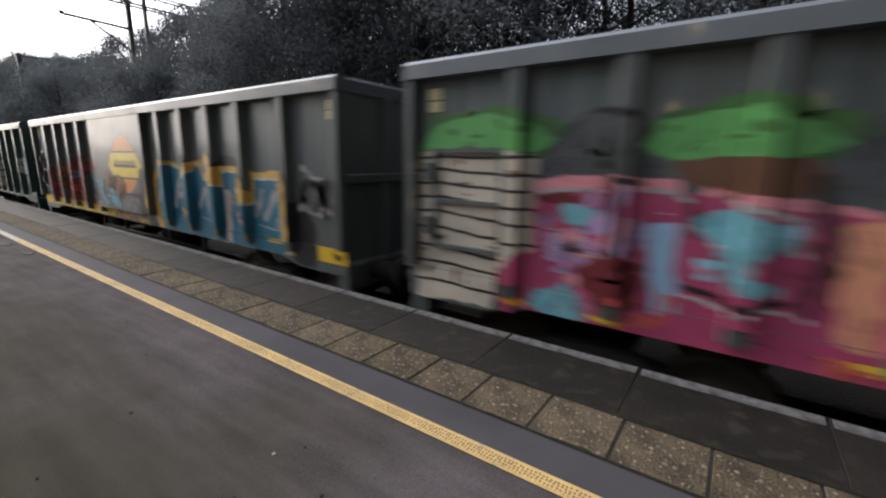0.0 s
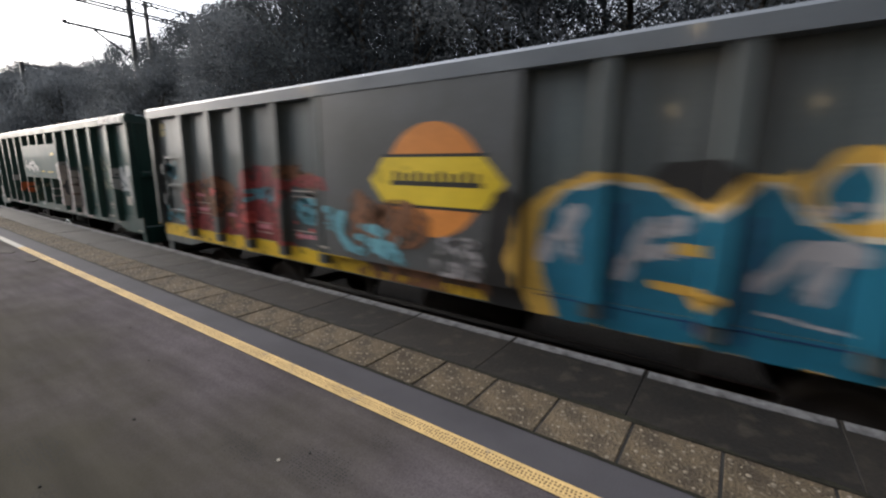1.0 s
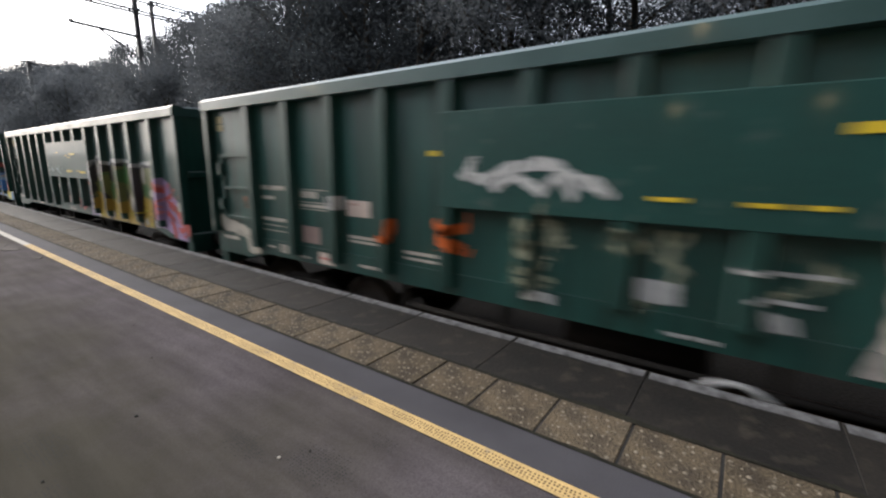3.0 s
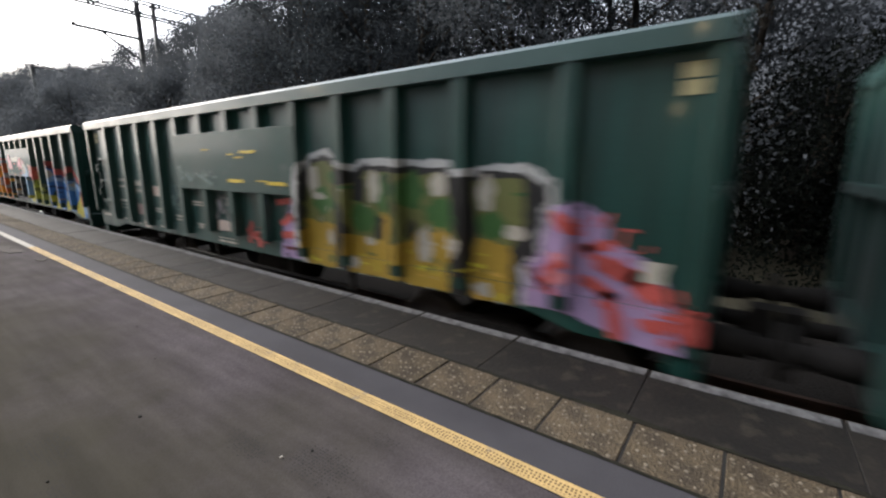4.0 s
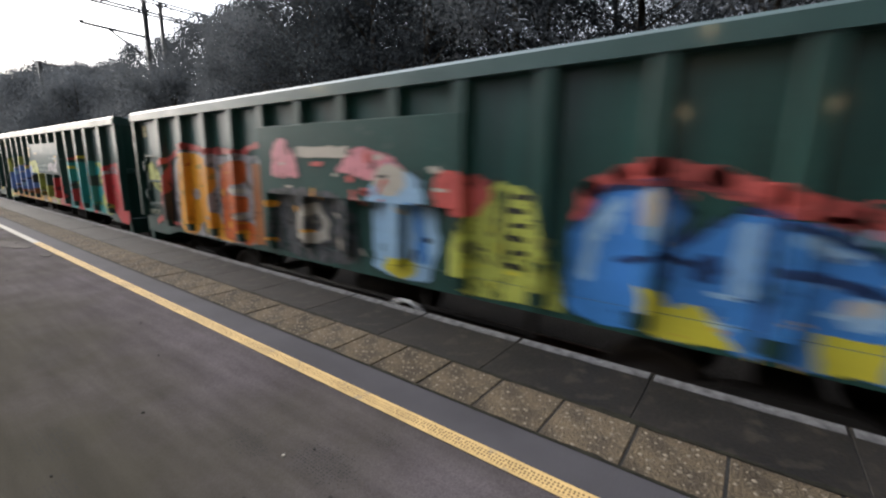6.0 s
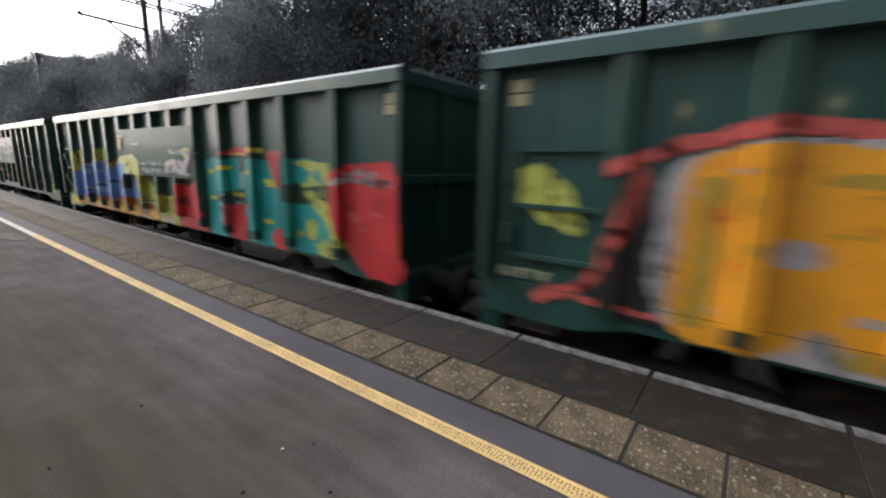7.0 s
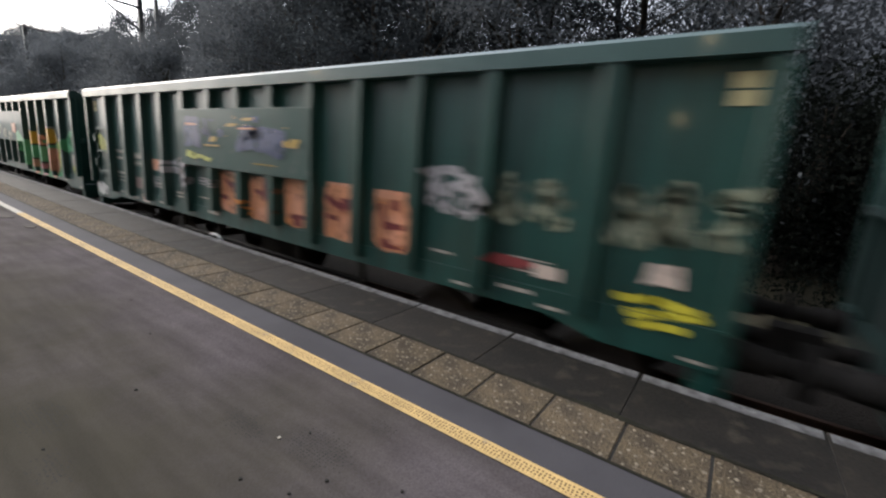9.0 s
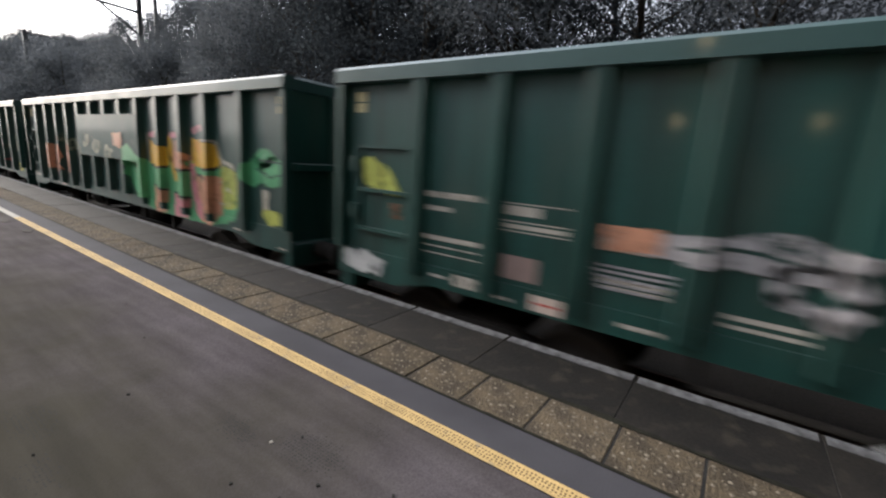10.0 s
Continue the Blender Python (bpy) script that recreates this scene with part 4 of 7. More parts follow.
def wagon(kind, label):
    body, rim = M[kind], M["rim_" + kind]
    top = tagged(new("box_wagon"), label, "wagon", "wagons of the goods train")
    L = HALF

    def sheet(bm):
        box(bm, -PANEL_X, -PANEL_X + 0.03, -L + 0.02, L - 0.02, 0.2, RIM_LOW + 0.01)

    def end(bm):
        box(bm, -PANEL_X + 0.03, PANEL_X - 0.03, -L + 0.055, -L + 0.085, 0.2, RIM_LOW + 0.01)

    def floor(bm):
        box(bm, -PANEL_X + 0.03, PANEL_X - 0.03, -L + 0.1, L - 0.1, 0.2, 0.3)
    for rz in (0, math.pi):
        add("side_sheet", "side_sheet_" + kind, sheet, body, top, rz=rz)
        add("end_sheet", "end_sheet_" + kind, end, body, top, rz=rz)
    add("wagon_floor", "wagon_floor", floor, M["inside"], top)
    for s, nm in ((-1, "near"), (1, "far")):
        def sill(bm, s=s):
            pts = [(-L, SKIRT), (-L + 0.85, SKIRT), (-L + 1.3, SILL_LOW), (L - 1.3, SILL_LOW), (L - 0.85, SKIRT), (L, SKIRT), (L, SILL_TOP), (-L, SILL_TOP)]
            prism(bm, pts, s * (PANEL_X - 0.02), s * SILL_X, "x")
        add("sill", "sill_%s_%s" % (kind, nm), sill, body, top)

        def flush(bm, s=s):
            f0, f1, g0, g1 = FLUSH[kind]
            box(bm, s * PANEL_X, s * FLUSH_X, L - f1, L - f0, g0, g1)
            soften(bm, 0.008)
        add("flush_panel", "flush_%s_%s" % (kind, nm), flush, M["flush_" + kind], top)
        for e in (-1, 1):
            def post(bm):
                box(bm, -0.05, 0.055, -0.045, 0.045, SILL_TOP, RIM_LOW)
                soften(bm, 0.01)
            add("corner_post", "corner_" + kind, post, body, top, s * (RIB_X - 0.055), e * (L - 0.045))

    def rim_side(bm):
        prism(bm, [(-OUT, RIM_LOW), (-OUT + 0.2, RIM_LOW), (-OUT + 0.2, RIM_TOP - 0.02), (-OUT + 0.18, RIM_TOP), (-OUT + 0.03, RIM_TOP), (-OUT, RIM_TOP - 0.03)], -L, L, "y")

    def rim_end(bm):
        prism(bm, [(0, RIM_LOW), (0.14, RIM_LOW), (0.14, RIM_TOP - 0.001), (0.02, RIM_TOP - 0.001), (0, RIM_TOP - 0.02)], -OUT + 0.2, OUT - 0.2, "x")
    add("top_rim", "rim_side_" + kind, rim_side, rim, top)
    add("top_rim", "rim_side_" + kind, rim_side, rim, top, rz=math.pi)
    add("top_rim", "rim_end_" + kind, rim_end, rim, top, 0, -L)
    add("top_rim", "rim_end_" + kind, rim_end, rim, top, 0, L, rz=math.pi)
    f0, f1, g0, g1 = FLUSH[kind]
    for r in RIBS:
        for rz in (0, math.pi):
            y = (L - r) if rz == 0 else -(L - r)
            if f0 < r < f1 and abs(r - f0) > 0.1 and abs(r - f1) > 0.1:
                if kind == "green":
                    add("rib", "rib_low_" + kind, lambda bm: rib_up(bm, SILL_TOP - 0.01, g0 + 0.01), body, top, 0, y, 0, rz)
                    add("rib", "rib_high_" + kind, lambda bm: rib_up(bm, g1 - 0.01, RIM_LOW + 0.01), body, top, 0, y, 0, rz)
            else:
                add("rib", "rib_" + kind, rib_shape, body, top, 0, y, 0, rz)
    for e in (-1, 1):
        rz = 0 if e < 0 else math.pi

        def beam(bm):
            box(bm, -PANEL_X + 0.04, PANEL_X - 0.04, -L - 0.02, -L + 0.08, 1.12, 1.22)
            soften(bm, 0.01)

        def head(bm):
            box(bm, -PANEL_X, PANEL_X, -L - 0.01, -L + 0.2, -0.12, 0.2)
            soften(bm, 0.015)

        def stake(bm):
            box(bm, -0.06, 0.06, -L - 0.01, -L + 0.07, 0.2, RIM_LOW)
            soften(bm, 0.012)
        add("end_beam", "end_beam_" + kind, beam, body, top, rz=rz)
        add("headstock", "headstock_" + kind, head, body, top, rz=rz)
        for x in (-0.62, 0.62):
            add("end_stake", "end_stake_" + kind, stake, body, top, x, 0, 0, rz)

        def buffer(bm):
            tube(bm, (0, 0, 0), (0, -0.3, 0), 0.12, 0.1, 14)
        for x in (-0.865, 0.865):
            sleeve = add("buffer", "buffer", buffer, M["under"], top, x, e * L, 0.08, rz)

            def face(bm):
                tube(bm, (0, -0.28, 0), (0, -0.42, 0), 0.075, 0.075, 14)
                tube(bm, (0, -0.42, 0), (0, -0.455, 0), 0.2, 0.21, 20)
            add("buffer_head", "buffer_head", face, M["under"], sleeve)

        def coupler(bm):
            tube(bm, (0, -L, 0.02), (0, -L - 0.46, 0.02), 0.07, 0.07, 10)
            box(bm, -0.12, 0.12, -L - 0.45, -L - 0.25, -0.12, 0.16)
            tube(bm, (0.3, -L, -0.05), (0.34, -L - 0.44, -0.28), 0.03, 0.03, 8)
        add("coupler", "coupler", coupler, M["under"], top, rz=rz)
    # hatch with frame bars at the far end of the near side
    def hatch(bm):
        for z in (0.6, 1.02, 1.47):
            box(bm, -PANEL_X - 0.05, -PANEL_X, L - 1.0, L - 0.3, z - 0.018, z + 0.018)
        for u in (0.3, 0.98):
            box(bm, -PANEL_X - 0.035, -PANEL_X, L - u - 0.02, L - u + 0.02, 0.6, 1.47)
        for z in (0.78, 1.28):
            box(bm, -PANEL_X - 0.07, -PANEL_X, L - 0.28, L - 0.2, z - 0.08, z + 0.08)
    add("hatch_frame", "hatch_" + kind, hatch, body, top)
    for u in (0.27, 11.44):
        def plate(bm):
            box(bm, -PANEL_X - 0.012, -PANEL_X, -0.062, 0.062, -0.1, -0.01)
            box(bm, -PANEL_X - 0.012, -PANEL_X, -0.062, 0.062, 0.005, 0.1)
        add("reflector_plate", "reflector_plate", plate, M["plate"], top, 0, L - u, 1.91)
    # bogies
    for y in (-4.05, 4.05):
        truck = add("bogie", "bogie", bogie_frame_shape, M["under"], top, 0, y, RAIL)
        for a in (-0.9, 0.9):
            for x in (-1.08, 1.08):
                add("axlebox", "axlebox", axlebox_shape, M["gear"], truck, x, a, 0.43)
        for x in (-1.09, 1.09):
            for d in (-0.2, 0.0, 0.2):
                add("spring", "spring", spring_shape, M["gear"], truck, x, d, 0.3)
        for a in (-0.9, 0.9):
            WHEELS.append(add("wheelset", "wheelset", wheelset_shape, M["steel"], truck, 0, a, 0.42))
    def gear(bm):
        tube(bm, (-0.5, -0.6, -0.2), (-0.5, 0.6, -0.2), 0.2, 0.2, 16)
        box(bm, -0.15, 0.15, -L + 0.3, L - 0.3, -0.1, 0.2)
        tube(bm, (-1.15, -2.2, -0.12), (-1.15, 2.2, -0.12), 0.03, 0.03, 8)
        for y in (-2.2, -1.0, 1.0, 2.2):
            box(bm, -1.18, -1.12, y - 0.03, y + 0.03, -0.14, 0.2)
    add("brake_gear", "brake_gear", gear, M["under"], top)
    return top


def handbrake(top, u):
    def rim(bm):
        n = 22
        for k in range(n):
            a, b = k * math.tau / n, (k + 1) * math.tau / n
            tube(bm, (0, 0.29 * math.cos(a), 0.29 * math.sin(a)), (0, 0.29 * math.cos(b), 0.29 * math.sin(b)), 0.022, n=6)
        for k in range(3):
            a = k * math.tau / 3 + 0.4
            tube(bm, (0, 0, 0), (0.0, 0.29 * math.cos(a), 0.29 * math.sin(a)), 0.014, n=6)
        tube(bm, (-0.02, 0, 0), (0.25, 0, 0), 0.03, n=8)
    add("handbrake_wheel", "handbrake_wheel", rim, spray_paint("white"), top, -OUT + 0.2, HALF - u, -0.36, label="white-painted handbrake wheel")


WHEELS, TRAIN = [], []
GAP_PITCH = 12.58


def art_trees(w):
    """Tree-and-wall mural with pink letters."""
    wall = [(0.08, 0.04), (0.1, 1.46), (0.6, 1.48), (1.27, 1.44), (1.3, 1.0), (1.32, 0.67), (1.05, 0.54), (0.95, 0.3), (0.93, 0.1)]
    joints = [o for z, d in ((1.4, 0.02), (1.29, -0.02), (1.17, -0.03), (1.04, -0.04), (0.91, -0.05), (0.76, -0.06), (0.58, -0.05), (0.42, -0.02), (0.24, -0.01)) for o in stroke(0.013, (0.09, z), (0.35, z + 0.015), (0.7, z + d * 0.5), (1.28 - 0.3 * (z < 0.6), z + d))]
    letters = [[(1.0, 0.1), (0.99, 0.4), (1.1, 0.58), (1.3, 0.66), (1.27, 1.12), (1.86, 1.22), (1.9, 1.17), (2.36, 1.19), (2.9, 1.12), (3.5, 1.1), (4.3, 1.15), (4.3, 0.1), (2.6, 0.12)]]
    graffiti(w, "grey", [
        ("leafy", [blob(0.5, 1.68, 0.34, 0.12, 1, 0.3), blob(0.9, 1.72, 0.32, 0.12, 2, 0.3), blob(1.3, 1.58, 0.18, 0.16, 3, 0.3), blob(2.3, 1.62, 0.24, 0.12, 2, 0.3), blob(2.66, 1.68, 0.3, 0.12, 3, 0.3), blob(2.96, 1.56, 0.22, 0.14, 4, 0.3), blob(4.1, 1.6, 0.5, 0.2, 9)]),
        ("smoke", [[(1.2, 1.2), (1.34, 1.45), (1.51, 1.64), (1.74, 1.78), (1.98, 1.72), (2.17, 1.42), (2.2, 1.2)], blob(3.35, 1.45, 0.3, 0.26, 4)]), ("black", stroke(0.022, (1.34, 1.45), (1.51, 1.63), (1.74, 1.77), (1.98, 1.71), (2.1, 1.56))), ("steel_grey", dabs(1.5, 2.05, 1.3, 1.65, 8, 0.12, 130)),
        ("stone", [wall]), ("cream", dabs(0.15, 1.2, 0.15, 1.4, 16, 0.08, 131)), ("brown", dabs(0.12, 1.2, 0.1, 1.4, 14, 0.05, 6)), ("black", joints),
        ("grass", [[(0.1, 1.46), (0.18, 1.6), (0.32, 1.72), (0.59, 1.74), (0.87, 1.79), (1.1, 1.7), (1.3, 1.66), (1.42, 1.56), (1.31, 1.46), (0.7, 1.5)], [(2.04, 1.5), (2.15, 1.66), (2.36, 1.71), (2.7, 1.72), (2.95, 1.62), (3.1, 1.5), (2.9, 1.42), (2.5, 1.41), (2.23, 1.39)]]), ("leafy", dabs(0.3, 1.3, 1.5, 1.72, 8, 0.05, 132) + dabs(2.2, 3.0, 1.45, 1.66, 8, 0.05, 133)),
        ("umber", [soft_poly((2.2, 1.36), (2.36, 1.42), (2.6, 1.44), (2.95, 1.42), (3.1, 1.3), (2.95, 1.18), (2.6, 1.16), (2.4, 1.24))]),
        ("rose", [[(1.24, 1.1), (1.26, 1.22), (1.5, 1.28), (1.86, 1.3), (2.3, 1.27), (2.34, 1.1)], [(2.34, 1.1), (2.45, 1.22), (2.9, 1.2), (3.3, 1.14), (3.3, 1.02)]]),
        ("pink", letters),
        ("mauve", [bar(1.56, 0.72, 0.34, 0.22), blob(1.78, 1.0, 0.14, 0.16, 3, 0.4), blob(2.02, 0.86, 0.12, 0.14, 5, 0.4)] + dabs(1.35, 2.05, 0.5, 1.1, 20, 0.08, 3)), ("rose", dabs(1.35, 2.0, 0.35, 1.0, 14, 0.07, 134) + dabs(2.4, 2.9, 0.6, 1.1, 10, 0.07, 135)),
        ("maroon", [blob(1.9, 0.5, 0.22, 0.22, 5, 0.5), blob(1.15, 0.3, 0.08, 0.06, 3, 0.4), blob(1.5, 1.1, 0.2, 0.05, 4, 0.4)] + dabs(1.7, 2.1, 0.3, 0.75, 12, 0.07, 136) + dabs(2.4, 3.4, 0.25, 1.0, 10, 0.06, 1)),
        ("black", stroke(0.03, (1.9, 1.22), (1.94, 0.95), (1.9, 0.75)) + stroke(0.025, (1.86, 1.28), (2.05, 1.24)) + stroke(0.025, (2.38, 1.16), (2.4, 0.9)) + stroke(0.02, (2.38, 0.56), (2.7, 0.5), (2.95, 0.55)) + stroke(0.035, (3.0, 1.3), (3.12, 1.0), (3.05, 0.5)) + stroke(0.02, (1.0, 0.55), (0.97, 0.3), (1.0, 0.12))),
        ("pale_blue", [[(2.12, 0.97), (2.3, 0.99), (2.36, 0.36), (2.21, 0.33)]]),
        ("cyan", [blob(1.62, 1.0, 0.14, 0.08, 3, 0.3), [(1.27, 0.22), (1.3, 0.36), (1.5, 0.38), (1.6, 0.46), (1.74, 0.3), (1.74, 0.16), (1.4, 0.14)], soft_poly((2.36, 1.04), (2.58, 1.12), (2.95, 1.0), (2.92, 0.85), (2.74, 0.8), (2.72, 0.7), (2.92, 0.66), (2.88, 0.56), (2.6, 0.6), (2.56, 0.85))]),
        ("sky", dabs(2.4, 2.95, 0.6, 1.05, 8, 0.06, 4)), ("salmon", [soft_poly((3.14, 1.05), (3.35, 1.1), (3.4, 0.35), (3.2, 0.3))]),
        ("silver", stroke(0.016, (1.28, 1.13), (1.5, 1.18), (1.8, 1.18)) + stroke(0.018, (2.08, 1.2), (2.2, 1.2), (2.36, 1.15)) + stroke(0.016, (2.4, 0.5), (2.7, 0.44), (2.95, 0.5)) + stroke(0.02, (2.6, 1.16), (2.96, 1.06), (2.98, 0.85)) + [bar(1.62, 0.86 - 0.06 * k, 0.5, 0.008) for k in range(4)]),
        ("tangerine", [blob(1.14, 0.2, 0.1, 0.04, 3, 0.3)]), ("logo_yellow", [blob(1.93, 0.21, 0.15, 0.035, 4, 0.3), bar(3.3, 0.24, 0.25, 0.07)]), ("coral", dabs(1.9, 3.4, 0.12, 0.3, 8, 0.08, 137)), ("white", dabs(1.3, 3.3, 0.2, 1.1, 8, 0.02, 5))],
        "mural of green trees, stone wall and pink letters")


def art_teal(w):
    """Teal letters, the operator's emblem, red lettering and the yellow sill."""
    hexagon = [(5.11, 1.22), (5.3, 1.44), (6.42, 1.44), (6.63, 1.22), (6.44, 1.0), (5.29, 1.0)]
    graffiti(w, "grey", [
        ("orange", [blob(5.88, 1.23, 0.55, 0.52, 0, 0.0, 36)]), ("black", [bar(5.87, 1.455, 1.16, 0.03), bar(5.87, 0.985, 1.16, 0.03)]), ("logo_yellow", [hexagon]),
        ("black", [bar(5.9, 1.2, 1.02, 0.045), *[bar(5.45 + 0.09 * k, 1.245, 0.05, 0.1 + 0.04 * (k % 3 == 0)) for k in range(11)]])], "orange and yellow emblem with dark lettering", "emblem")
    graffiti(w, "grey", [("sill_yellow", [[(0.02, 0.17), (5.2, 0.17), (6.4, 0.17), (6.4, 0.27), (5.1, 0.25), (4.8, 0.37), (0.02, 0.37)], bar(11.4, 0.27, 0.5, 0.18)]), ("brown", [soft_poly((4.7, 0.17), (5.0, 0.36), (5.8, 0.37), (6.45, 0.37), (6.45, 0.17))] + dabs(0.3, 5.2, 0.18, 0.3, 12, 0.05, 71)), ("smoke", dabs(0.5, 5.0, 0.18, 0.36, 8, 0.04, 72)), ("black", [blob(11.5, 0.26, 0.06, 0.04)])], "yellow painted sill band", "sill_band")
    reds = [[(0.64, 0.72), (0.7, 0.9), (0.9, 1.06), (1.45, 1.08), (1.5, 0.8), (1.7, 0.5), (1.75, 0.36), (0.95, 0.36), (0.9, 0.7)], [(2.0, 0.36), (2.05, 0.62), (2.3, 0.66), (2.36, 1.02), (2.64, 1.2), (2.83, 1.35), (3.16, 1.35), (3.5, 1.25), (3.58, 1.2), (3.7, 0.95), (3.72, 0.36)], [(3.58, 1.12), (3.62, 1.2), (4.17, 1.27), (4.4, 1.22), (4.44, 1.1), (3.9, 1.1)]]
    graffiti(w, "grey", [
        ("brown", [soft_poly((1.5, 0.6), (1.5, 1.14), (2.0, 1.22), (2.4, 1.0), (2.1, 0.6)), soft_poly((3.6, 0.5), (3.62, 1.24), (4.2, 1.3), (4.3, 0.6)), blob(5.3, 0.82, 0.3, 0.16, 3, 0.3)]), ("red", reds), ("steel_grey", [soft_poly((3.55, 0.36), (3.5, 0.8), (3.62, 1.08), (4.0, 1.1), (4.3, 1.0), (4.3, 0.36)), soft_poly((3.86, 0.68), (3.86, 1.0), (4.2, 1.04), (4.26, 0.7))]), ("brown", dabs(1.4, 2.2, 0.5, 1.1, 10, 0.1, 52) + [blob(5.5, 0.8, 0.36, 0.24, 8, 0.15), blob(5.0, 0.82, 0.24, 0.28, 8, 0.6), blob(1.5, 0.95, 0.4, 0.2, 9, 0.6), blob(3.6, 1.28, 0.3, 0.08, 4, 0.5)]), ("smoke", dabs(1.0, 4.1, 0.4, 1.1, 16, 0.06, 53)), ("coral", dabs(1.1, 4.0, 0.4, 1.1, 14, 0.07, 54)),
        ("cyan", [bar(2.95 + 0.1 * k, 0.98 + 0.03 * (k % 2), 0.06, 0.16, 0.03) for k in range(5)] + scribble(2.75, 3.3, 0.88, 1.06, 0.03, 3, 61) + stroke(0.045, (4.2, 0.92), (3.85, 0.95), (3.72, 0.84), (3.84, 0.7), (4.18, 0.7), (4.2, 0.84)) + stroke(0.035, (3.8, 0.84), (4.2, 0.8)) + stroke(0.035, (3.95, 0.9), (4.0, 0.7)) + scribble(0.28, 0.62, 1.16, 1.34, 0.04, 3, 62) + dabs(0.3, 0.6, 1.14, 1.34, 9, 0.06, 63) + dabs(0.12, 0.72, 0.42, 0.54, 14, 0.07, 64)),
        ("label", [bar(3.85, 1.05, 0.42, 0.014), bar(3.85, 0.98, 0.42, 0.014), bar(3.85, 0.56, 0.4, 0.012), bar(3.85, 0.5, 0.4, 0.012), bar(3.0, 0.6, 0.36, 0.012), bar(3.0, 0.47, 0.36, 0.012), bar(1.4, 0.78, 0.4, 0.012), bar(1.4, 0.7, 0.4, 0.012), bar(1.4, 0.62, 0.4, 0.012), bar(4.35, 0.44, 0.14, 0.03)]), ("rose", [bar(3.0, 0.55, 0.3, 0.06), bar(3.9, 0.5, 0.3, 0.05), bar(1.35, 0.9, 0.26, 0.05), bar(1.4, 0.68, 0.3, 0.05), bar(2.2, 0.65, 0.25, 0.05)]),
        ("cyan", stroke(0.045, (4.42, 0.88), (4.72, 0.84), (4.62, 0.68), (4.75, 0.5), (5.0, 0.46)) + stroke(0.04, (4.48, 0.8), (4.62, 0.72)) + stroke(0.045, (4.98, 0.74), (5.3, 0.7), (5.2, 0.55), (5.55, 0.42)) + stroke(0.035, (4.9, 0.62), (5.35, 0.58), (5.5, 0.5)) + dabs(4.95, 5.5, 0.44, 0.7, 12, 0.06, 65) + dabs(4.4, 4.7, 0.6, 0.88, 7, 0.05, 66)),
        ("silver", scribble(5.95, 6.4, 0.56, 0.74, 0.022, 4, 18) + scribble(5.92, 6.42, 0.32, 0.54, 0.024, 4, 19))], "faded red and pale blue lettering", "lettering")
    sweep = ((6.84, 0.16), (6.66, 0.58), (6.74, 1.0), (6.95, 1.2), (7.3, 1.33), (7.62, 1.3), (7.83, 1.23), (8.02, 1.12), (8.14, 1.25), (8.28, 1.34), (8.46, 1.34))
    rest = ((9.02, 1.26), (9.52, 1.27), (9.64, 1.18), (9.8, 0.9), (9.8, 1.2), (10.6, 1.22), (10.66, 1.1), (10.7, 0.16))
    inside = [(7.08, 0.16), (6.87, 0.66), (6.92, 1.0), (7.13, 1.18), (7.42, 1.25), (7.66, 1.22), (8.05, 1.03), (8.2, 1.15), (8.31, 1.25), (8.43, 1.23), (8.53, 1.04), (8.66, 0.98), (9.08, 0.96), (9.06, 1.16), (9.42, 1.17), (9.66, 0.74), (9.86, 0.78), (9.86, 1.09), (10.53, 1.11), (10.54, 0.16)]
    shine = stroke(0.05, (6.92, 0.64), (7.18, 1.04)) + stroke(0.05, (7.12, 1.0), (7.16, 0.66)) + stroke(0.06, (7.54, 0.6), (7.7, 0.95), (7.9, 0.98)) + stroke(0.05, (7.66, 0.75), (7.9, 0.82)) + stroke(0.06, (8.34, 0.64), (8.56, 0.88), (8.78, 0.88)) + stroke(0.06, (8.6, 0.62), (8.68, 0.86)) + stroke(0.05, (9.24, 0.66), (9.34, 0.86), (9.5, 0.97)) + stroke(0.05, (9.9, 0.62), (10.06, 0.95)) + stroke(0.055, (10.1, 0.62), (10.42, 1.02)) + stroke(0.014, (8.38, 0.47), (8.78, 0.42)) + stroke(0.012, (9.95, 0.5), (10.3, 0.46)) + stroke(0.03, (8.6, 1.12), (8.75, 1.16))
    rim = [(u, z + 0.03) for u, z in inside]
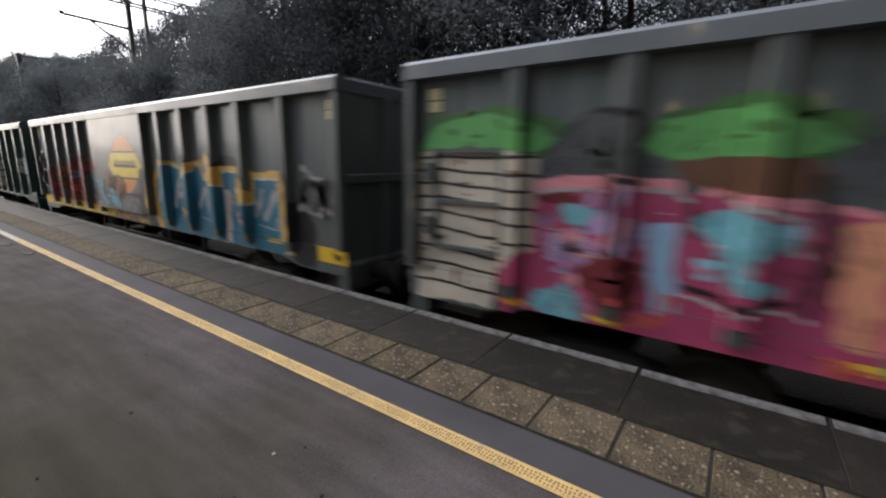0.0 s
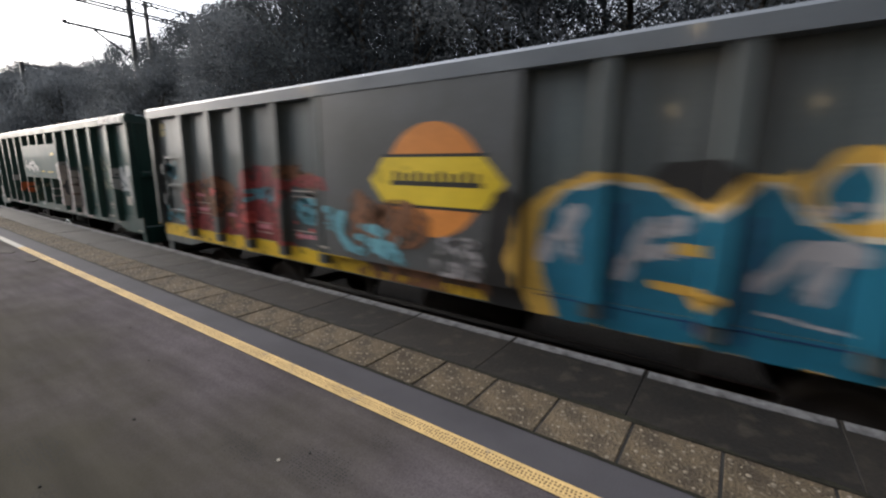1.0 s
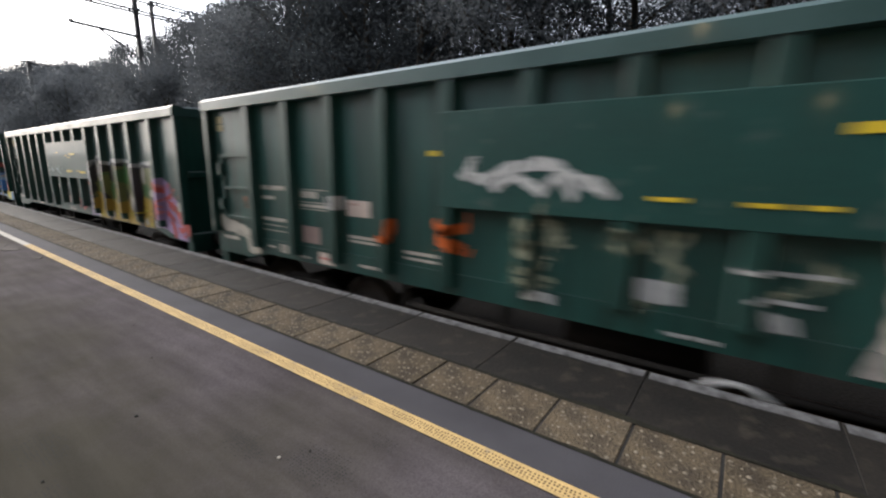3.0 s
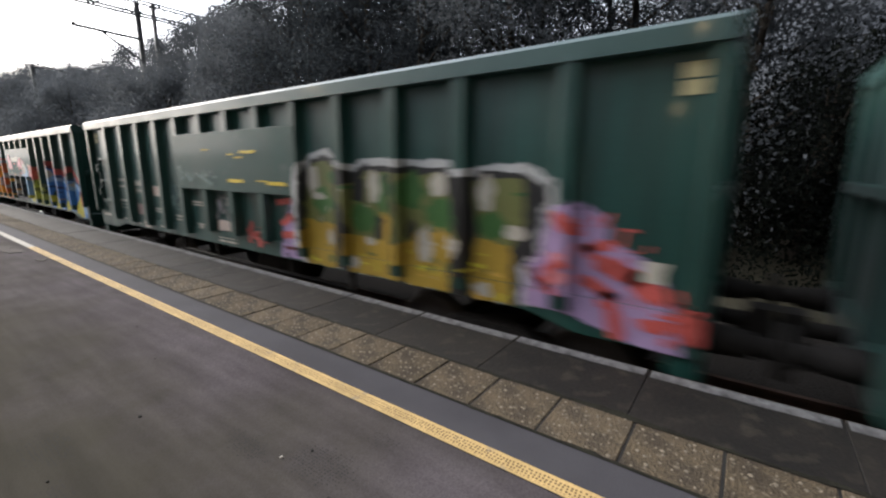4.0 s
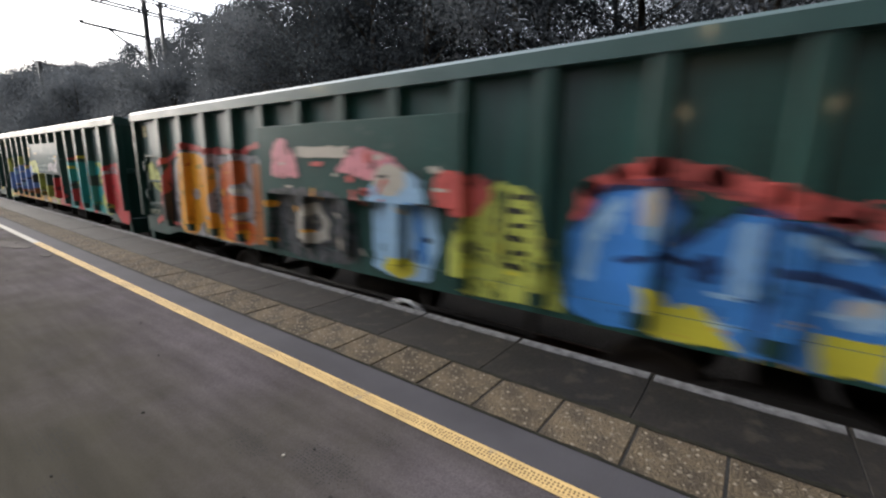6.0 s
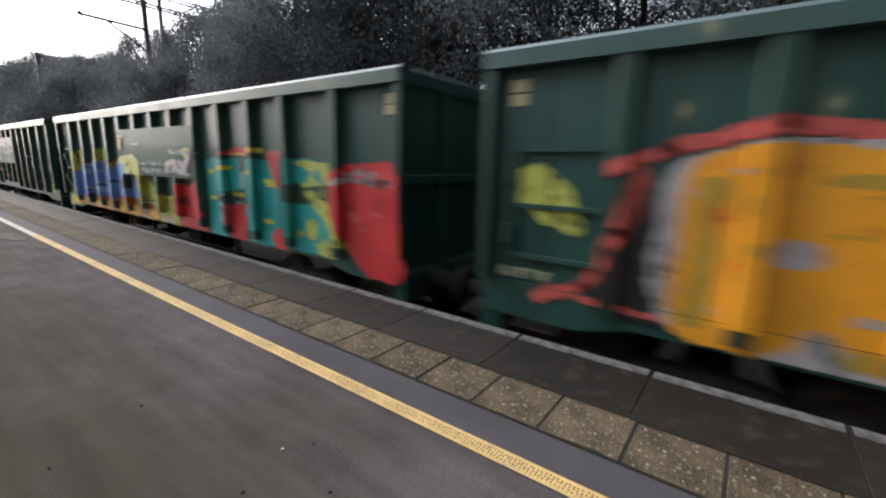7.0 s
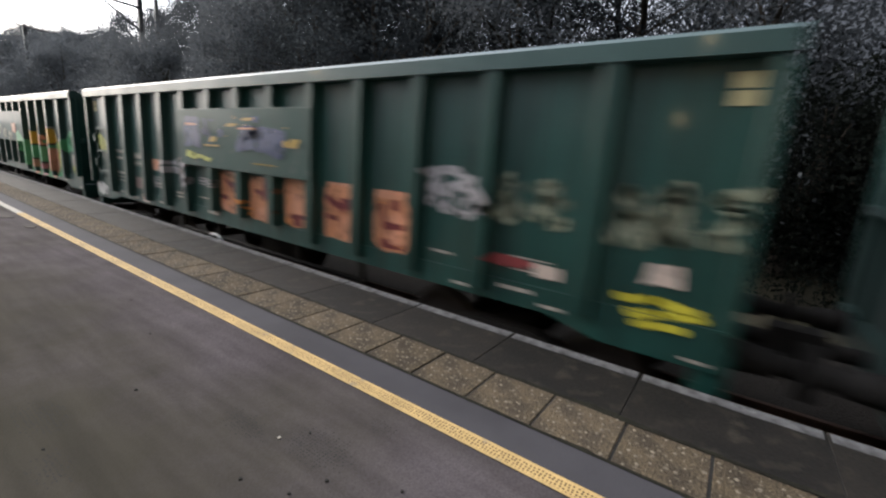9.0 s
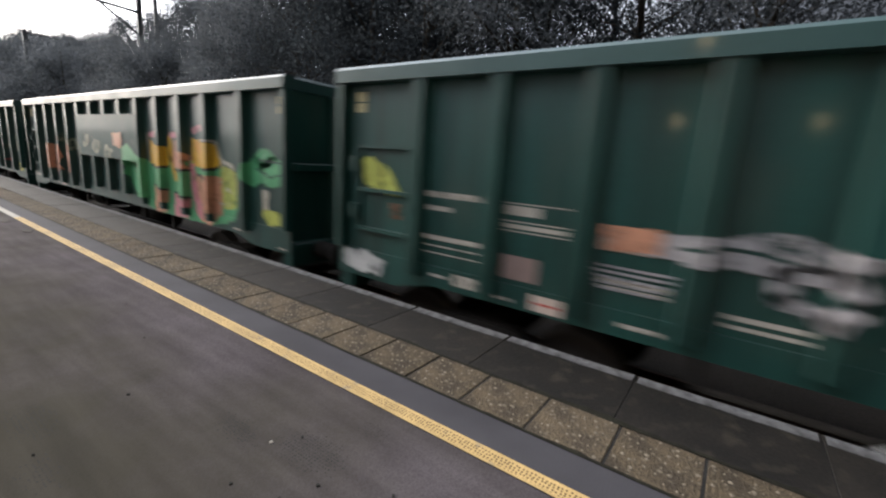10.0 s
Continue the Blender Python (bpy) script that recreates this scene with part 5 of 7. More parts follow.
    graffiti(w, "grey", [
        ("black", [soft_poly((7.6, 1.2), (7.75, 1.38), (8.1, 1.42), (8.25, 1.3), (8.02, 1.1)), soft_poly((8.9, 1.22), (9.1, 1.42), (9.5, 1.38), (9.64, 1.2)), soft_poly((6.42, 0.1), (6.5, 1.15), (6.72, 1.2), (6.9, 0.1)), soft_poly((10.62, 0.1), (10.6, 0.86), (10.86, 0.84), (11.08, 0.6), (11.1, 0.06))]),
        ("amber", [[*sweep, (8.5, 1.1), *rest]]), ("cream", [rim]), ("teal_blue", [inside]), ("amber", [blob(8.74, 1.24, 0.23, 0.25, 2, 0.1)]), ("cream", [blob(8.73, 1.22, 0.17, 0.18, 2, 0.1)]), ("teal_blue", [blob(8.71, 1.21, 0.13, 0.15, 2, 0.1)]), ("silver", shine),
        ("stone", [[(9.12, 0.17), (9.1, 0.92), (9.24, 0.93), (9.26, 0.17)], [(10.54, 0.17), (10.53, 1.1), (10.6, 1.1), (10.64, 0.17)]]), ("salmon", [soft_poly((9.36, 0.58), (9.52, 0.72), (9.78, 0.44))]), ("amber", stroke(0.03, (7.77, 0.55), (8.16, 0.53)) + [soft_poly((7.95, 0.52), (8.18, 0.52), (8.04, 0.38))] + [bar(7.95, 0.82, 0.16, 0.08), bar(10.3, 0.32, 0.3, 0.05)]),
        ("navy", stroke(0.02, (7.5, 1.1), (7.48, 0.25)) + stroke(0.02, (8.3, 1.05), (8.28, 0.25)) + stroke(0.02, (9.08, 0.9), (9.1, 0.2)) + stroke(0.02, (9.74, 0.78), (9.72, 0.2)) + stroke(0.006, (6.9, 0.33), (10.5, 0.33)) + [blob(8.1, 0.3, 0.12, 0.05, 3, 0.4)]), ("label", [bar(10.42, 0.61 - 0.035 * k, 0.2, 0.012) for k in range(5)])], "teal letters outlined in cream and amber")
    graffiti(w, "grey", [("silver", [*scribble(10.88, 11.36, 0.78, 1.14, 0.04, 4, 70), *scribble(10.86, 11.4, 0.76, 1.12, 0.035, 5, 73), *stroke(0.03, (10.84, 1.0), (10.96, 1.16), (11.3, 1.14), (11.42, 0.92), (11.26, 0.72), (10.94, 0.78), (10.84, 1.0)), *stroke(0.03, (10.92, 1.28), (11.05, 1.2))])], "round white sprayed tag", "tag")


def stencils(w, kind):
    """Maker's data: lines of small print as bars, plates and their dark text rows, low on the side."""
    lines = [bar(1.5, 1.055, 0.62, 0.055), bar(1.34, 0.925, 0.28, 0.045), bar(1.5, 0.64, 0.63, 0.045), bar(1.5, 0.56, 0.63, 0.014), bar(1.5, 0.49, 0.63, 0.012), bar(2.2, 1.0, 0.3, 0.08), bar(2.32, 1.06, 0.56, 0.01), bar(2.32, 0.908, 0.56, 0.01), bar(2.32, 0.866, 0.54, 0.035), bar(2.32, 0.824, 0.56, 0.01),
             bar(3.13, 0.565, 0.46, 0.035), bar(3.14, 0.515, 0.46, 0.028), bar(3.94, 0.49, 0.44, 0.035), bar(3.94, 0.428, 0.44, 0.028), bar(0.36, 0.29, 0.4, 0.05), bar(3.22, 0.25, 0.28, 0.035), bar(1.4, 0.27, 0.18, 0.03), bar(1.7, 0.27, 0.24, 0.11), bar(2.1, 0.22, 0.16, 0.03),
             bar(9.25, 0.48, 0.26, 0.028), bar(10.06, 0.3, 0.3, 0.035), bar(9.5, 0.22, 0.16, 0.03), bar(10.4, 0.21, 0.2, 0.03), bar(11.47, 0.1, 0.15, 0.025), bar(10.18, 0.58, 0.34, 0.012), bar(10.18, 0.535, 0.34, 0.03), bar(10.18, 0.47, 0.32, 0.012)]
    plates = [bar(3.05, 0.885, 0.36, 0.18), bar(2.5, 0.25, 0.26, 0.14)]
    graffiti(w, kind, [("label", lines), ("pale_plate", plates), ("pink_plate", [bar(2.22, 0.51, 0.32, 0.21)]), ("brown", [bar(0.8, 0.83, 0.13, 0.16)]), ("coral", [bar(2.98, 0.93, 0.1, 0.025), bar(2.5, 0.25, 0.2, 0.02)])], "pale stencilled data lines and plates", "stencil")


def art_ghosts(w):
    """White throw-ups and faded scribbles."""
    big = [(7.16, 0.2), (7.26, 0.57), (7.2, 1.0), (7.22, 1.35), (7.51, 1.41), (7.8, 1.32), (8.05, 1.27), (8.41, 1.16), (8.7, 1.04), (8.72, 0.7), (8.7, 0.32), (8.92, 0.17), (8.2, 0.19)]
    graffiti(w, "green", [
        ("throw_white", [big]), ("smoke", scribble(7.85, 8.6, 0.75, 1.15, 0.014, 3, 31) + scribble(7.8, 8.65, 0.35, 0.75, 0.014, 3, 32) + stroke(0.018, (7.95, 1.28), (7.98, 0.3)) + stroke(0.018, (8.02, 1.3), (8.5, 1.14), (8.7, 0.95)) + stroke(0.014, (7.5, 1.3), (7.42, 0.8), (7.5, 0.4))),
        ("brown", stroke(0.02, (8.1, 0.7), (8.3, 0.64)) + stroke(0.018, (8.12, 0.9), (8.4, 0.8)) + [blob(8.5, 0.72, 0.06, 0.07, 3, 0.4)]), ("white", stroke(0.035, (7.24, 1.3), (7.5, 1.38)) + stroke(0.03, (8.62, 0.8), (8.72, 0.5)) + stroke(0.03, (8.45, 1.15), (8.6, 1.28), (8.8, 1.2), (8.65, 1.1))),
        ("ghost", scribble(9.02, 9.55, 1.06, 1.36, 0.032, 3, 5) + scribble(9.05, 9.5, 0.8, 1.05, 0.03, 3, 6) + scribble(9.85, 10.55, 1.18, 1.5, 0.036, 4, 7) + scribble(9.9, 10.5, 0.85, 1.15, 0.034, 4, 8)), ("label", dabs(7.35, 8.7, 0.3, 1.25, 14, 0.08, 9)), ("smoke", dabs(7.4, 8.7, 0.3, 1.15, 10, 0.03, 10)), ("white", dabs(7.3, 9.0, 0.25, 1.25, 8, 0.06, 12))], "large white throw-up over faded scribbles")
    graffiti(w, "green", [
        ("white", stroke(0.045, (4.6, 1.4), (4.5, 1.3), (4.7, 1.24), (4.9, 1.34), (5.2, 1.4), (5.5, 1.3), (5.7, 1.18)) + stroke(0.04, (4.8, 1.18), (5.0, 1.28), (5.2, 1.18), (5.35, 1.3), (5.45, 1.16))), ("logo_yellow", [bar(7.03, 1.58, 0.24, 0.06), bar(4.1, 1.47, 0.16, 0.05), bar(6.09, 1.16, 0.2, 0.03), bar(6.6, 1.15, 0.2, 0.03), bar(6.85, 1.15, 0.15, 0.03)]),
        ("flame", stroke(0.03, (3.4, 0.82), (3.4, 0.62), (3.55, 0.6), (3.58, 0.8)) + stroke(0.05, (4.12, 0.82), (4.3, 0.78), (4.45, 0.8)) + stroke(0.05, (4.2, 0.7), (4.42, 0.6)) + dabs(4.1, 4.5, 0.55, 0.82, 9, 0.05, 81)), ("ghost", dabs(4.95, 5.35, 0.4, 0.95, 26, 0.09, 102) + scribble(5.7, 6.2, 0.72, 0.95, 0.03, 3, 103) + [*stroke(0.05, (6.0, 0.9), (6.2, 0.62), (6.0, 0.4)), *stroke(0.04, (6.8, 0.88), (7.0, 0.74), (6.75, 0.6))]),
        ("white", [bar(6.07, 0.5, 0.26, 0.16), bar(6.76, 0.43, 0.14, 0.14), bar(5.19, 0.3, 0.26, 0.08), bar(6.75, 0.74, 0.5, 0.03), bar(2.74, 0.94, 0.2, 0.13), bar(6.3, 0.22, 0.3, 0.03), bar(6.75, 0.56, 0.3, 0.03)])], "small tags and plates", "tag")
    puff = [soft_poly((10.6, 1.1), (10.65, 1.28), (10.95, 1.31), (11.02, 1.2), (11.1, 1.33), (11.34, 1.3), (11.3, 1.16), (11.54, 1.22), (11.62, 0.95), (11.46, 0.78), (11.4, 0.6), (11.28, 0.6), (11.15, 0.86), (10.74, 0.82))]
    graffiti(w, "green", [("white", puff), ("dark_green", [blob(11.3, 1.08, 0.12, 0.06, 3, 0.5), blob(11.0, 1.24, 0.05, 0.05, 4, 0.5), blob(10.66, 0.98, 0.06, 0.03, 5, 0.5)] + stroke(0.012, (10.7, 1.1), (10.95, 1.02), (11.1, 0.9)) + stroke(0.012, (10.8, 0.9), (11.0, 0.95))), ("white", [[(10.4, 2.095), (11.64, 2.095), (11.64, 2.23), (10.5, 2.23)]]), ("copper", [blob(11.45, 1.68, 0.08, 0.08, 3, 0.4), blob(11.47, 1.54, 0.09, 0.07, 4, 0.4), blob(11.48, 1.41, 0.09, 0.08, 5, 0.4)]), ("label", [bar(11.1, 0.66, 0.25, 0.17)]), ("silver", [blob(10.8, 2.16, 0.2, 0.03, 3), blob(11.3, 2.14, 0.14, 0.025, 4)])], "white puffy tag near the wagon's end", "throw_up")
    graffiti(w, "green", [("cream", [soft_poly((0.05, 0.42), (0.1, 0.62), (0.6, 0.52), (1.05, 0.4), (1.15, 0.12), (0.85, 0.12), (0.8, 0.34), (0.4, 0.36))])], "cream smear on the lower corner", "tag")


def art_checks(w):
    """Green and mustard block letters edged in white, mauve and red splash."""
    edge = [(7.27, 0.17), (7.28, 0.8), (7.35, 1.34), (7.52, 1.5), (7.81, 1.55), (8.09, 1.42), (8.28, 1.36), (8.43, 1.44), (8.88, 1.43), (9.5, 1.41), (9.67, 1.32), (9.88, 1.37), (10.28, 1.38), (10.6, 1.26), (10.64, 1.1), (10.5, 0.97), (10.47, 0.64), (10.34, 0.55), (10.36, 0.17)]
    rim = [(7.38, 0.17), (7.36, 0.8), (7.43, 1.3), (7.55, 1.43), (7.8, 1.48), (8.08, 1.35), (8.28, 1.29), (8.45, 1.37), (8.88, 1.36), (9.48, 1.34), (9.67, 1.25), (9.88, 1.31), (10.26, 1.31), (10.5, 1.2), (10.5, 1.08), (10.4, 0.95), (10.4, 0.64), (10.28, 0.5), (10.3, 0.17)]
    letters = [
        [(7.42, 0.17), (7.42, 0.8), (7.48, 1.28), (7.6, 1.38), (7.8, 1.41), (8.0, 1.31), (7.98, 0.7), (7.94, 0.17)],
        [(8.14, 0.17), (8.2, 0.72), (8.12, 1.12), (8.3, 1.22), (8.48, 1.3), (8.88, 1.29), (8.9, 0.17)],
        [(8.92, 0.17), (8.94, 1.29), (9.5, 1.28), (9.62, 0.9), (9.72, 0.68), (9.56, 0.5), (9.55, 0.17)],
        [(9.8, 0.17), (9.78, 0.4), (9.86, 0.75), (9.8, 1.2), (9.9, 1.25), (10.28, 1.26), (10.34, 0.9), (10.2, 0.7), (10.22, 0.17)]]
    low = [[(7.4, 0.17), (7.42, 0.72), (7.95, 0.68), (7.94, 0.17)], [(8.14, 0.17), (8.2, 0.62), (8.6, 0.55), (8.68, 0.88), (8.9, 0.86), (8.9, 0.17)], [(8.92, 0.17), (8.92, 0.55), (9.2, 0.74), (9.68, 0.72), (9.56, 0.5), (9.55, 0.17)], [(9.8, 0.17), (9.78, 0.4), (9.86, 0.72), (10.18, 0.7), (10.22, 0.17)]]
    mauve = [[(10.34, 0.19), (10.34, 0.55), (10.5, 0.7), (10.52, 1.06), (10.74, 1.1), (10.96, 0.98), (11.0, 0.82), (11.22, 0.72), (11.39, 0.54), (11.52, 0.25), (11.55, 0.06), (11.3, 0.05), (11.0, 0.12), (10.7, 0.19)], [(6.85, 0.18), (6.92, 0.66), (7.12, 0.93), (7.3, 0.95), (7.3, 0.18)]]
    whites = [blob(7.57, 1.2, 0.1, 0.15, 1, 0.3), blob(7.66, 1.0, 0.13, 0.04, 2), blob(8.57, 1.14, 0.09, 0.18, 3, 0.3), blob(9.42, 1.18, 0.1, 0.12, 4, 0.3), blob(9.94, 1.12, 0.09, 0.15, 5, 0.3), blob(10.23, 0.8, 0.1, 0.07, 6, 0.3), blob(9.26, 0.58, 0.09, 0.18, 7, 0.3), blob(9.62, 0.64, 0.1, 0.1, 8, 0.4), blob(9.93, 0.26, 0.1, 0.07, 9, 0.3), blob(8.5, 0.55, 0.08, 0.05, 10, 0.4), blob(7.85, 0.52, 0.06, 0.1, 11, 0.4), blob(8.24, 0.28, 0.1, 0.07, 12, 0.4)]
    reds = stroke(0.05, (10.62, 0.98), (10.74, 0.88)) + stroke(0.04, (10.52, 0.52), (10.66, 0.63)) + stroke(0.045, (10.82, 0.75), (11.0, 0.78)) + stroke(0.07, (10.96, 0.64), (11.2, 0.56), (11.36, 0.44)) + stroke(0.055, (10.86, 0.5), (11.03, 0.4), (11.1, 0.14)) + stroke(0.06, (10.52, 0.42), (10.6, 0.36)) + [blob(11.57, 0.28, 0.1, 0.14, 3, 0.7), blob(11.36, 0.24, 0.12, 0.05, 4, 0.6)] + dabs(11.4, 11.64, 0.1, 0.42, 10, 0.05, 90) + dabs(10.5, 11.3, 0.3, 1.0, 14, 0.05, 91) + stroke(0.04, (6.88, 0.62), (7.08, 0.72), (7.28, 0.7)) + stroke(0.045, (6.9, 0.46), (7.2, 0.5)) + stroke(0.04, (6.82, 0.88), (7.08, 0.92)) + dabs(6.05, 6.55, 0.26, 0.48, 12, 0.08, 92) + stroke(0.035, (6.1, 0.3), (6.15, 0.56)) + stroke(0.03, (6.35, 0.36), (6.5, 0.54))
    graffiti(w, "green", [
        ("mauve", mauve), ("rose", dabs(10.4, 10.75, 0.25, 0.95, 9, 0.08, 93)), ("white", [edge]), ("black", [rim]), ("olive", letters), ("leafy", [blob(7.72, 0.95, 0.16, 0.16, 1, 0.5), blob(8.75, 1.08, 0.14, 0.22, 2, 0.4), blob(8.4, 0.78, 0.2, 0.16, 3, 0.5), blob(9.1, 1.12, 0.14, 0.2, 4, 0.4), blob(9.45, 0.9, 0.18, 0.14, 5, 0.5), blob(10.0, 0.84, 0.14, 0.12, 6, 0.5)] + dabs(7.5, 10.3, 0.75, 1.3, 16, 0.06, 13)),
        ("mustard", low), ("lemon", dabs(7.45, 10.2, 0.2, 0.6, 16, 0.06, 15)), ("amber", dabs(7.45, 10.2, 0.2, 0.7, 12, 0.06, 94)), ("olive", dabs(7.45, 10.2, 0.2, 0.6, 14, 0.05, 95)),
        ("black", [[(7.98, 0.71), (8.18, 0.73), (8.16, 0.09), (7.95, 0.27)], [(8.24, 1.24), (8.44, 1.2), (8.42, 0.95), (8.22, 1.0)], [(9.54, 1.26), (9.78, 1.26), (9.87, 0.74), (9.74, 0.73)], [(9.57, 0.5), (9.78, 0.37), (9.78, 0.18), (9.57, 0.2)], [(10.32, 1.24), (10.46, 1.18), (10.43, 0.62), (10.22, 0.6), (10.32, 0.8)], [(8.62, 0.86), (8.72, 0.8), (8.68, 0.56), (8.58, 0.6)], [(9.06, 0.86), (9.16, 0.8), (9.1, 0.6), (9.02, 0.66)]]),
        ("cream", whites), ("coral", reds), ("cream", [bar(11.31, 0.62, 0.15, 0.15)] + dabs(7.5, 10.2, 0.25, 1.3, 8, 0.025, 96)), ("maroon", stroke(0.025, (10.36, 0.5), (10.7, 0.24)) + stroke(0.02, (6.95, 0.3), (7.25, 0.32)))], "green and mustard block letters with mauve splash")
    graffiti(w, "green", [("logo_yellow", [bar(5.25, 1.575, 0.2, 0.018), bar(5.95, 1.5, 0.16, 0.018), bar(6.16, 1.46, 0.2, 0.018), bar(6.36, 1.53, 0.36, 0.035, 0.06), bar(6.05, 1.145, 0.4, 0.045), bar(6.7, 1.155, 0.24, 0.018), bar(7.0, 1.13, 0.4, 0.045)])], "yellow dashes on the flush panel", "tag")
    graffiti(w, "green", [("faint", stroke(0.022, (4.3, 1.3), (4.42, 1.34), (4.4, 1.12), (4.6, 1.24), (4.72, 1.12), (4.9, 1.22), (5.1, 1.18), (5.38, 1.09)) + scribble(5.15, 5.55, 1.18, 1.28, 0.018, 3, 22))], "thin faded scrawl", "tag")
    graffiti(w, "green", [("silver", scribble(5.2, 5.76, 0.58, 0.9, 0.028, 4, 97) + stroke(0.03, (5.3, 0.88), (5.5, 0.9), (5.74, 0.66), (5.72, 0.48))), ("pale_plate", [bar(5.4, 0.46, 0.37, 0.16)])], "white scrawl over a pale plate", "tag")
    graffiti(w, "green", [("faint", stroke(0.03, (3.7, 0.98), (3.95, 1.0), (4.1, 0.94)) + stroke(0.03, (3.72, 0.88), (4.12, 0.86)) + stroke(0.026, (3.68, 0.8), (4.0, 0.78), (4.14, 0.8)) + stroke(0.03, (3.75, 0.7), (4.1, 0.72)) + stroke(0.024, (3.8, 0.62), (4.05, 0.63)) + scribble(3.7, 4.12, 0.62, 1.0, 0.022, 3, 99))], "faded green-grey puff", "tag")
    graffiti(w, "green", [("label", [bar(4.66, 0.77, 0.5, 0.03), bar(4.66, 0.725, 0.5, 0.02), bar(4.62, 0.42, 0.28, 0.02), bar(4.66, 0.38, 0.12, 0.07), bar(5.49, 0.27, 0.52, 0.012), bar(5.49, 0.22, 0.5, 0.03)])], "pale stencilled lines", "stencil")


def art_flames(w):
    """Blue letters with red outline; orange block letters on the other half."""
    band = ((8.45, 1.0), (8.5, 1.2), (8.7, 1.32), (8.94, 1.37), (9.3, 1.3), (9.63, 1.2), (10.0, 1.1), (10.39, 1.02), (10.55, 1.14), (10.75, 1.25), (10.96, 1.02), (11.3, 0.86), (11.6, 0.64), (11.66, 0.42))
    ones = [[(8.36, 0.3), (8.38, 0.9), (8.6, 1.2), (8.98, 1.27), (9.12, 1.1), (9.0, 0.6), (8.9, 0.19), (8.5, 0.19)], [(9.02, 0.19), (9.1, 0.85), (9.46, 1.1), (9.62, 1.08), (9.6, 0.6), (9.62, 0.19)], [(9.6, 0.19), (9.7, 0.7), (9.66, 1.08), (9.9, 1.04), (10.02, 0.92), (10.2, 0.82), (10.44, 0.66), (10.6, 0.6), (10.66, 0.19)], [(10.66, 0.19), (10.62, 0.6), (10.7, 0.96), (11.04, 0.86), (11.3, 0.68), (11.52, 0.44), (11.5, 0.12), (11.3, 0.05), (10.9, 0.12)]]
    lights = stroke(0.05, (8.5, 0.55), (8.56, 0.95), (8.72, 1.12)) + stroke(0.06, (8.92, 1.18), (8.98, 0.95)) + stroke(0.05, (9.5, 1.0), (9.5, 0.6)) + stroke(0.05, (9.78, 0.98), (9.95, 0.88)) + stroke(0.055, (10.76, 0.85), (10.8, 0.6)) + stroke(0.05, (10.86, 0.86), (11.1, 0.74), (11.3, 0.56)) + stroke(0.04, (11.4, 0.4), (11.42, 0.2)) + [blob(10.1, 0.56, 0.13, 0.1, 3)]
    darks = stroke(0.025, (8.4, 0.9), (8.62, 1.22), (9.0, 1.28), (9.14, 1.1), (9.06, 0.62)) + stroke(0.025, (9.12, 0.86), (9.46, 1.12), (9.66, 1.1)) + stroke(0.03, (9.62, 1.05), (9.66, 0.6), (9.6, 0.25)) + stroke(0.03, (9.7, 0.78), (10.1, 0.7), (10.4, 0.6), (10.62, 0.55)) + stroke(0.025, (9.66, 1.08), (10.0, 0.95), (10.44, 0.68)) + stroke(0.03, (10.64, 0.95), (10.6, 0.6), (10.64, 0.25)) + stroke(0.025, (10.72, 0.98), (11.04, 0.88), (11.32, 0.7), (11.54, 0.44)) + stroke(0.025, (8.75, 0.7), (9.0, 0.78), (9.2, 0.74)) + [blob(9.3, 0.72, 0.1, 0.09, 4, 0.3)]
    suns = [[(8.92, 0.56), (9.05, 0.5), (9.1, 0.4), (9.3, 0.46), (9.52, 0.2), (8.95, 0.19)], [(9.9, 0.42), (10.22, 0.42), (10.24, 0.19), (9.9, 0.19)], [(10.82, 0.42), (10.98, 0.5), (11.08, 0.66), (11.16, 0.52), (11.28, 0.46), (11.29, 0.06), (11.0, 0.08), (10.72, 0.2)]]
    graffiti(w, "green", [
        ("coral", stroke(0.075, *band) + stroke(0.08, (10.5, 1.06), (10.55, 0.7)) + stroke(0.06, (10.42, 0.5), (10.6, 0.45)) + dabs(8.3, 10.6, 1.0, 1.25, 10, 0.07, 98)), ("blue", ones), ("pale_blue", lights + dabs(8.5, 11.4, 0.3, 1.05, 22, 0.06, 17)), ("cream", [blob(8.94, 1.1, 0.07, 0.13, 4, 0.3), blob(10.78, 0.84, 0.06, 0.1, 5, 0.3), blob(10.06, 0.6, 0.08, 0.06, 6)] + dabs(8.5, 11.4, 0.35, 1.1, 8, 0.03, 18)), ("navy", dabs(8.5, 11.3, 0.22, 0.9, 12, 0.04, 16)), ("navy", darks),
        ("lemon", suns), ("amber", dabs(8.95, 11.25, 0.1, 0.5, 10, 0.04, 19)), ("red", dabs(8.6, 11.5, 1.02, 1.36, 0, 0.04, 99) + stroke(0.02, (8.7, 1.27), (9.2, 1.27), (9.7, 1.12))),
        ("lime", [[(7.25, 0.2), (7.32, 0.75), (7.47, 1.08), (7.75, 1.26), (8.07, 1.15), (8.2, 0.75), (8.34, 0.31), (8.33, 0.2)]]), ("olive", dabs(7.35, 8.2, 0.25, 1.1, 10, 0.07, 100)), ("lemon", dabs(7.4, 8.2, 0.3, 1.1, 8, 0.05, 101)), ("black", [bar(7.92, 1.12 - 0.12 * k, 0.16, 0.05, 0.03 * (-1) ** k) for k in range(6)] + stroke(0.02, (7.8, 1.15), (7.78, 0.5)) + stroke(0.02, (7.3, 0.75), (7.5, 1.1), (7.75, 1.27)))], "blue letters outlined in red with yellow feet")
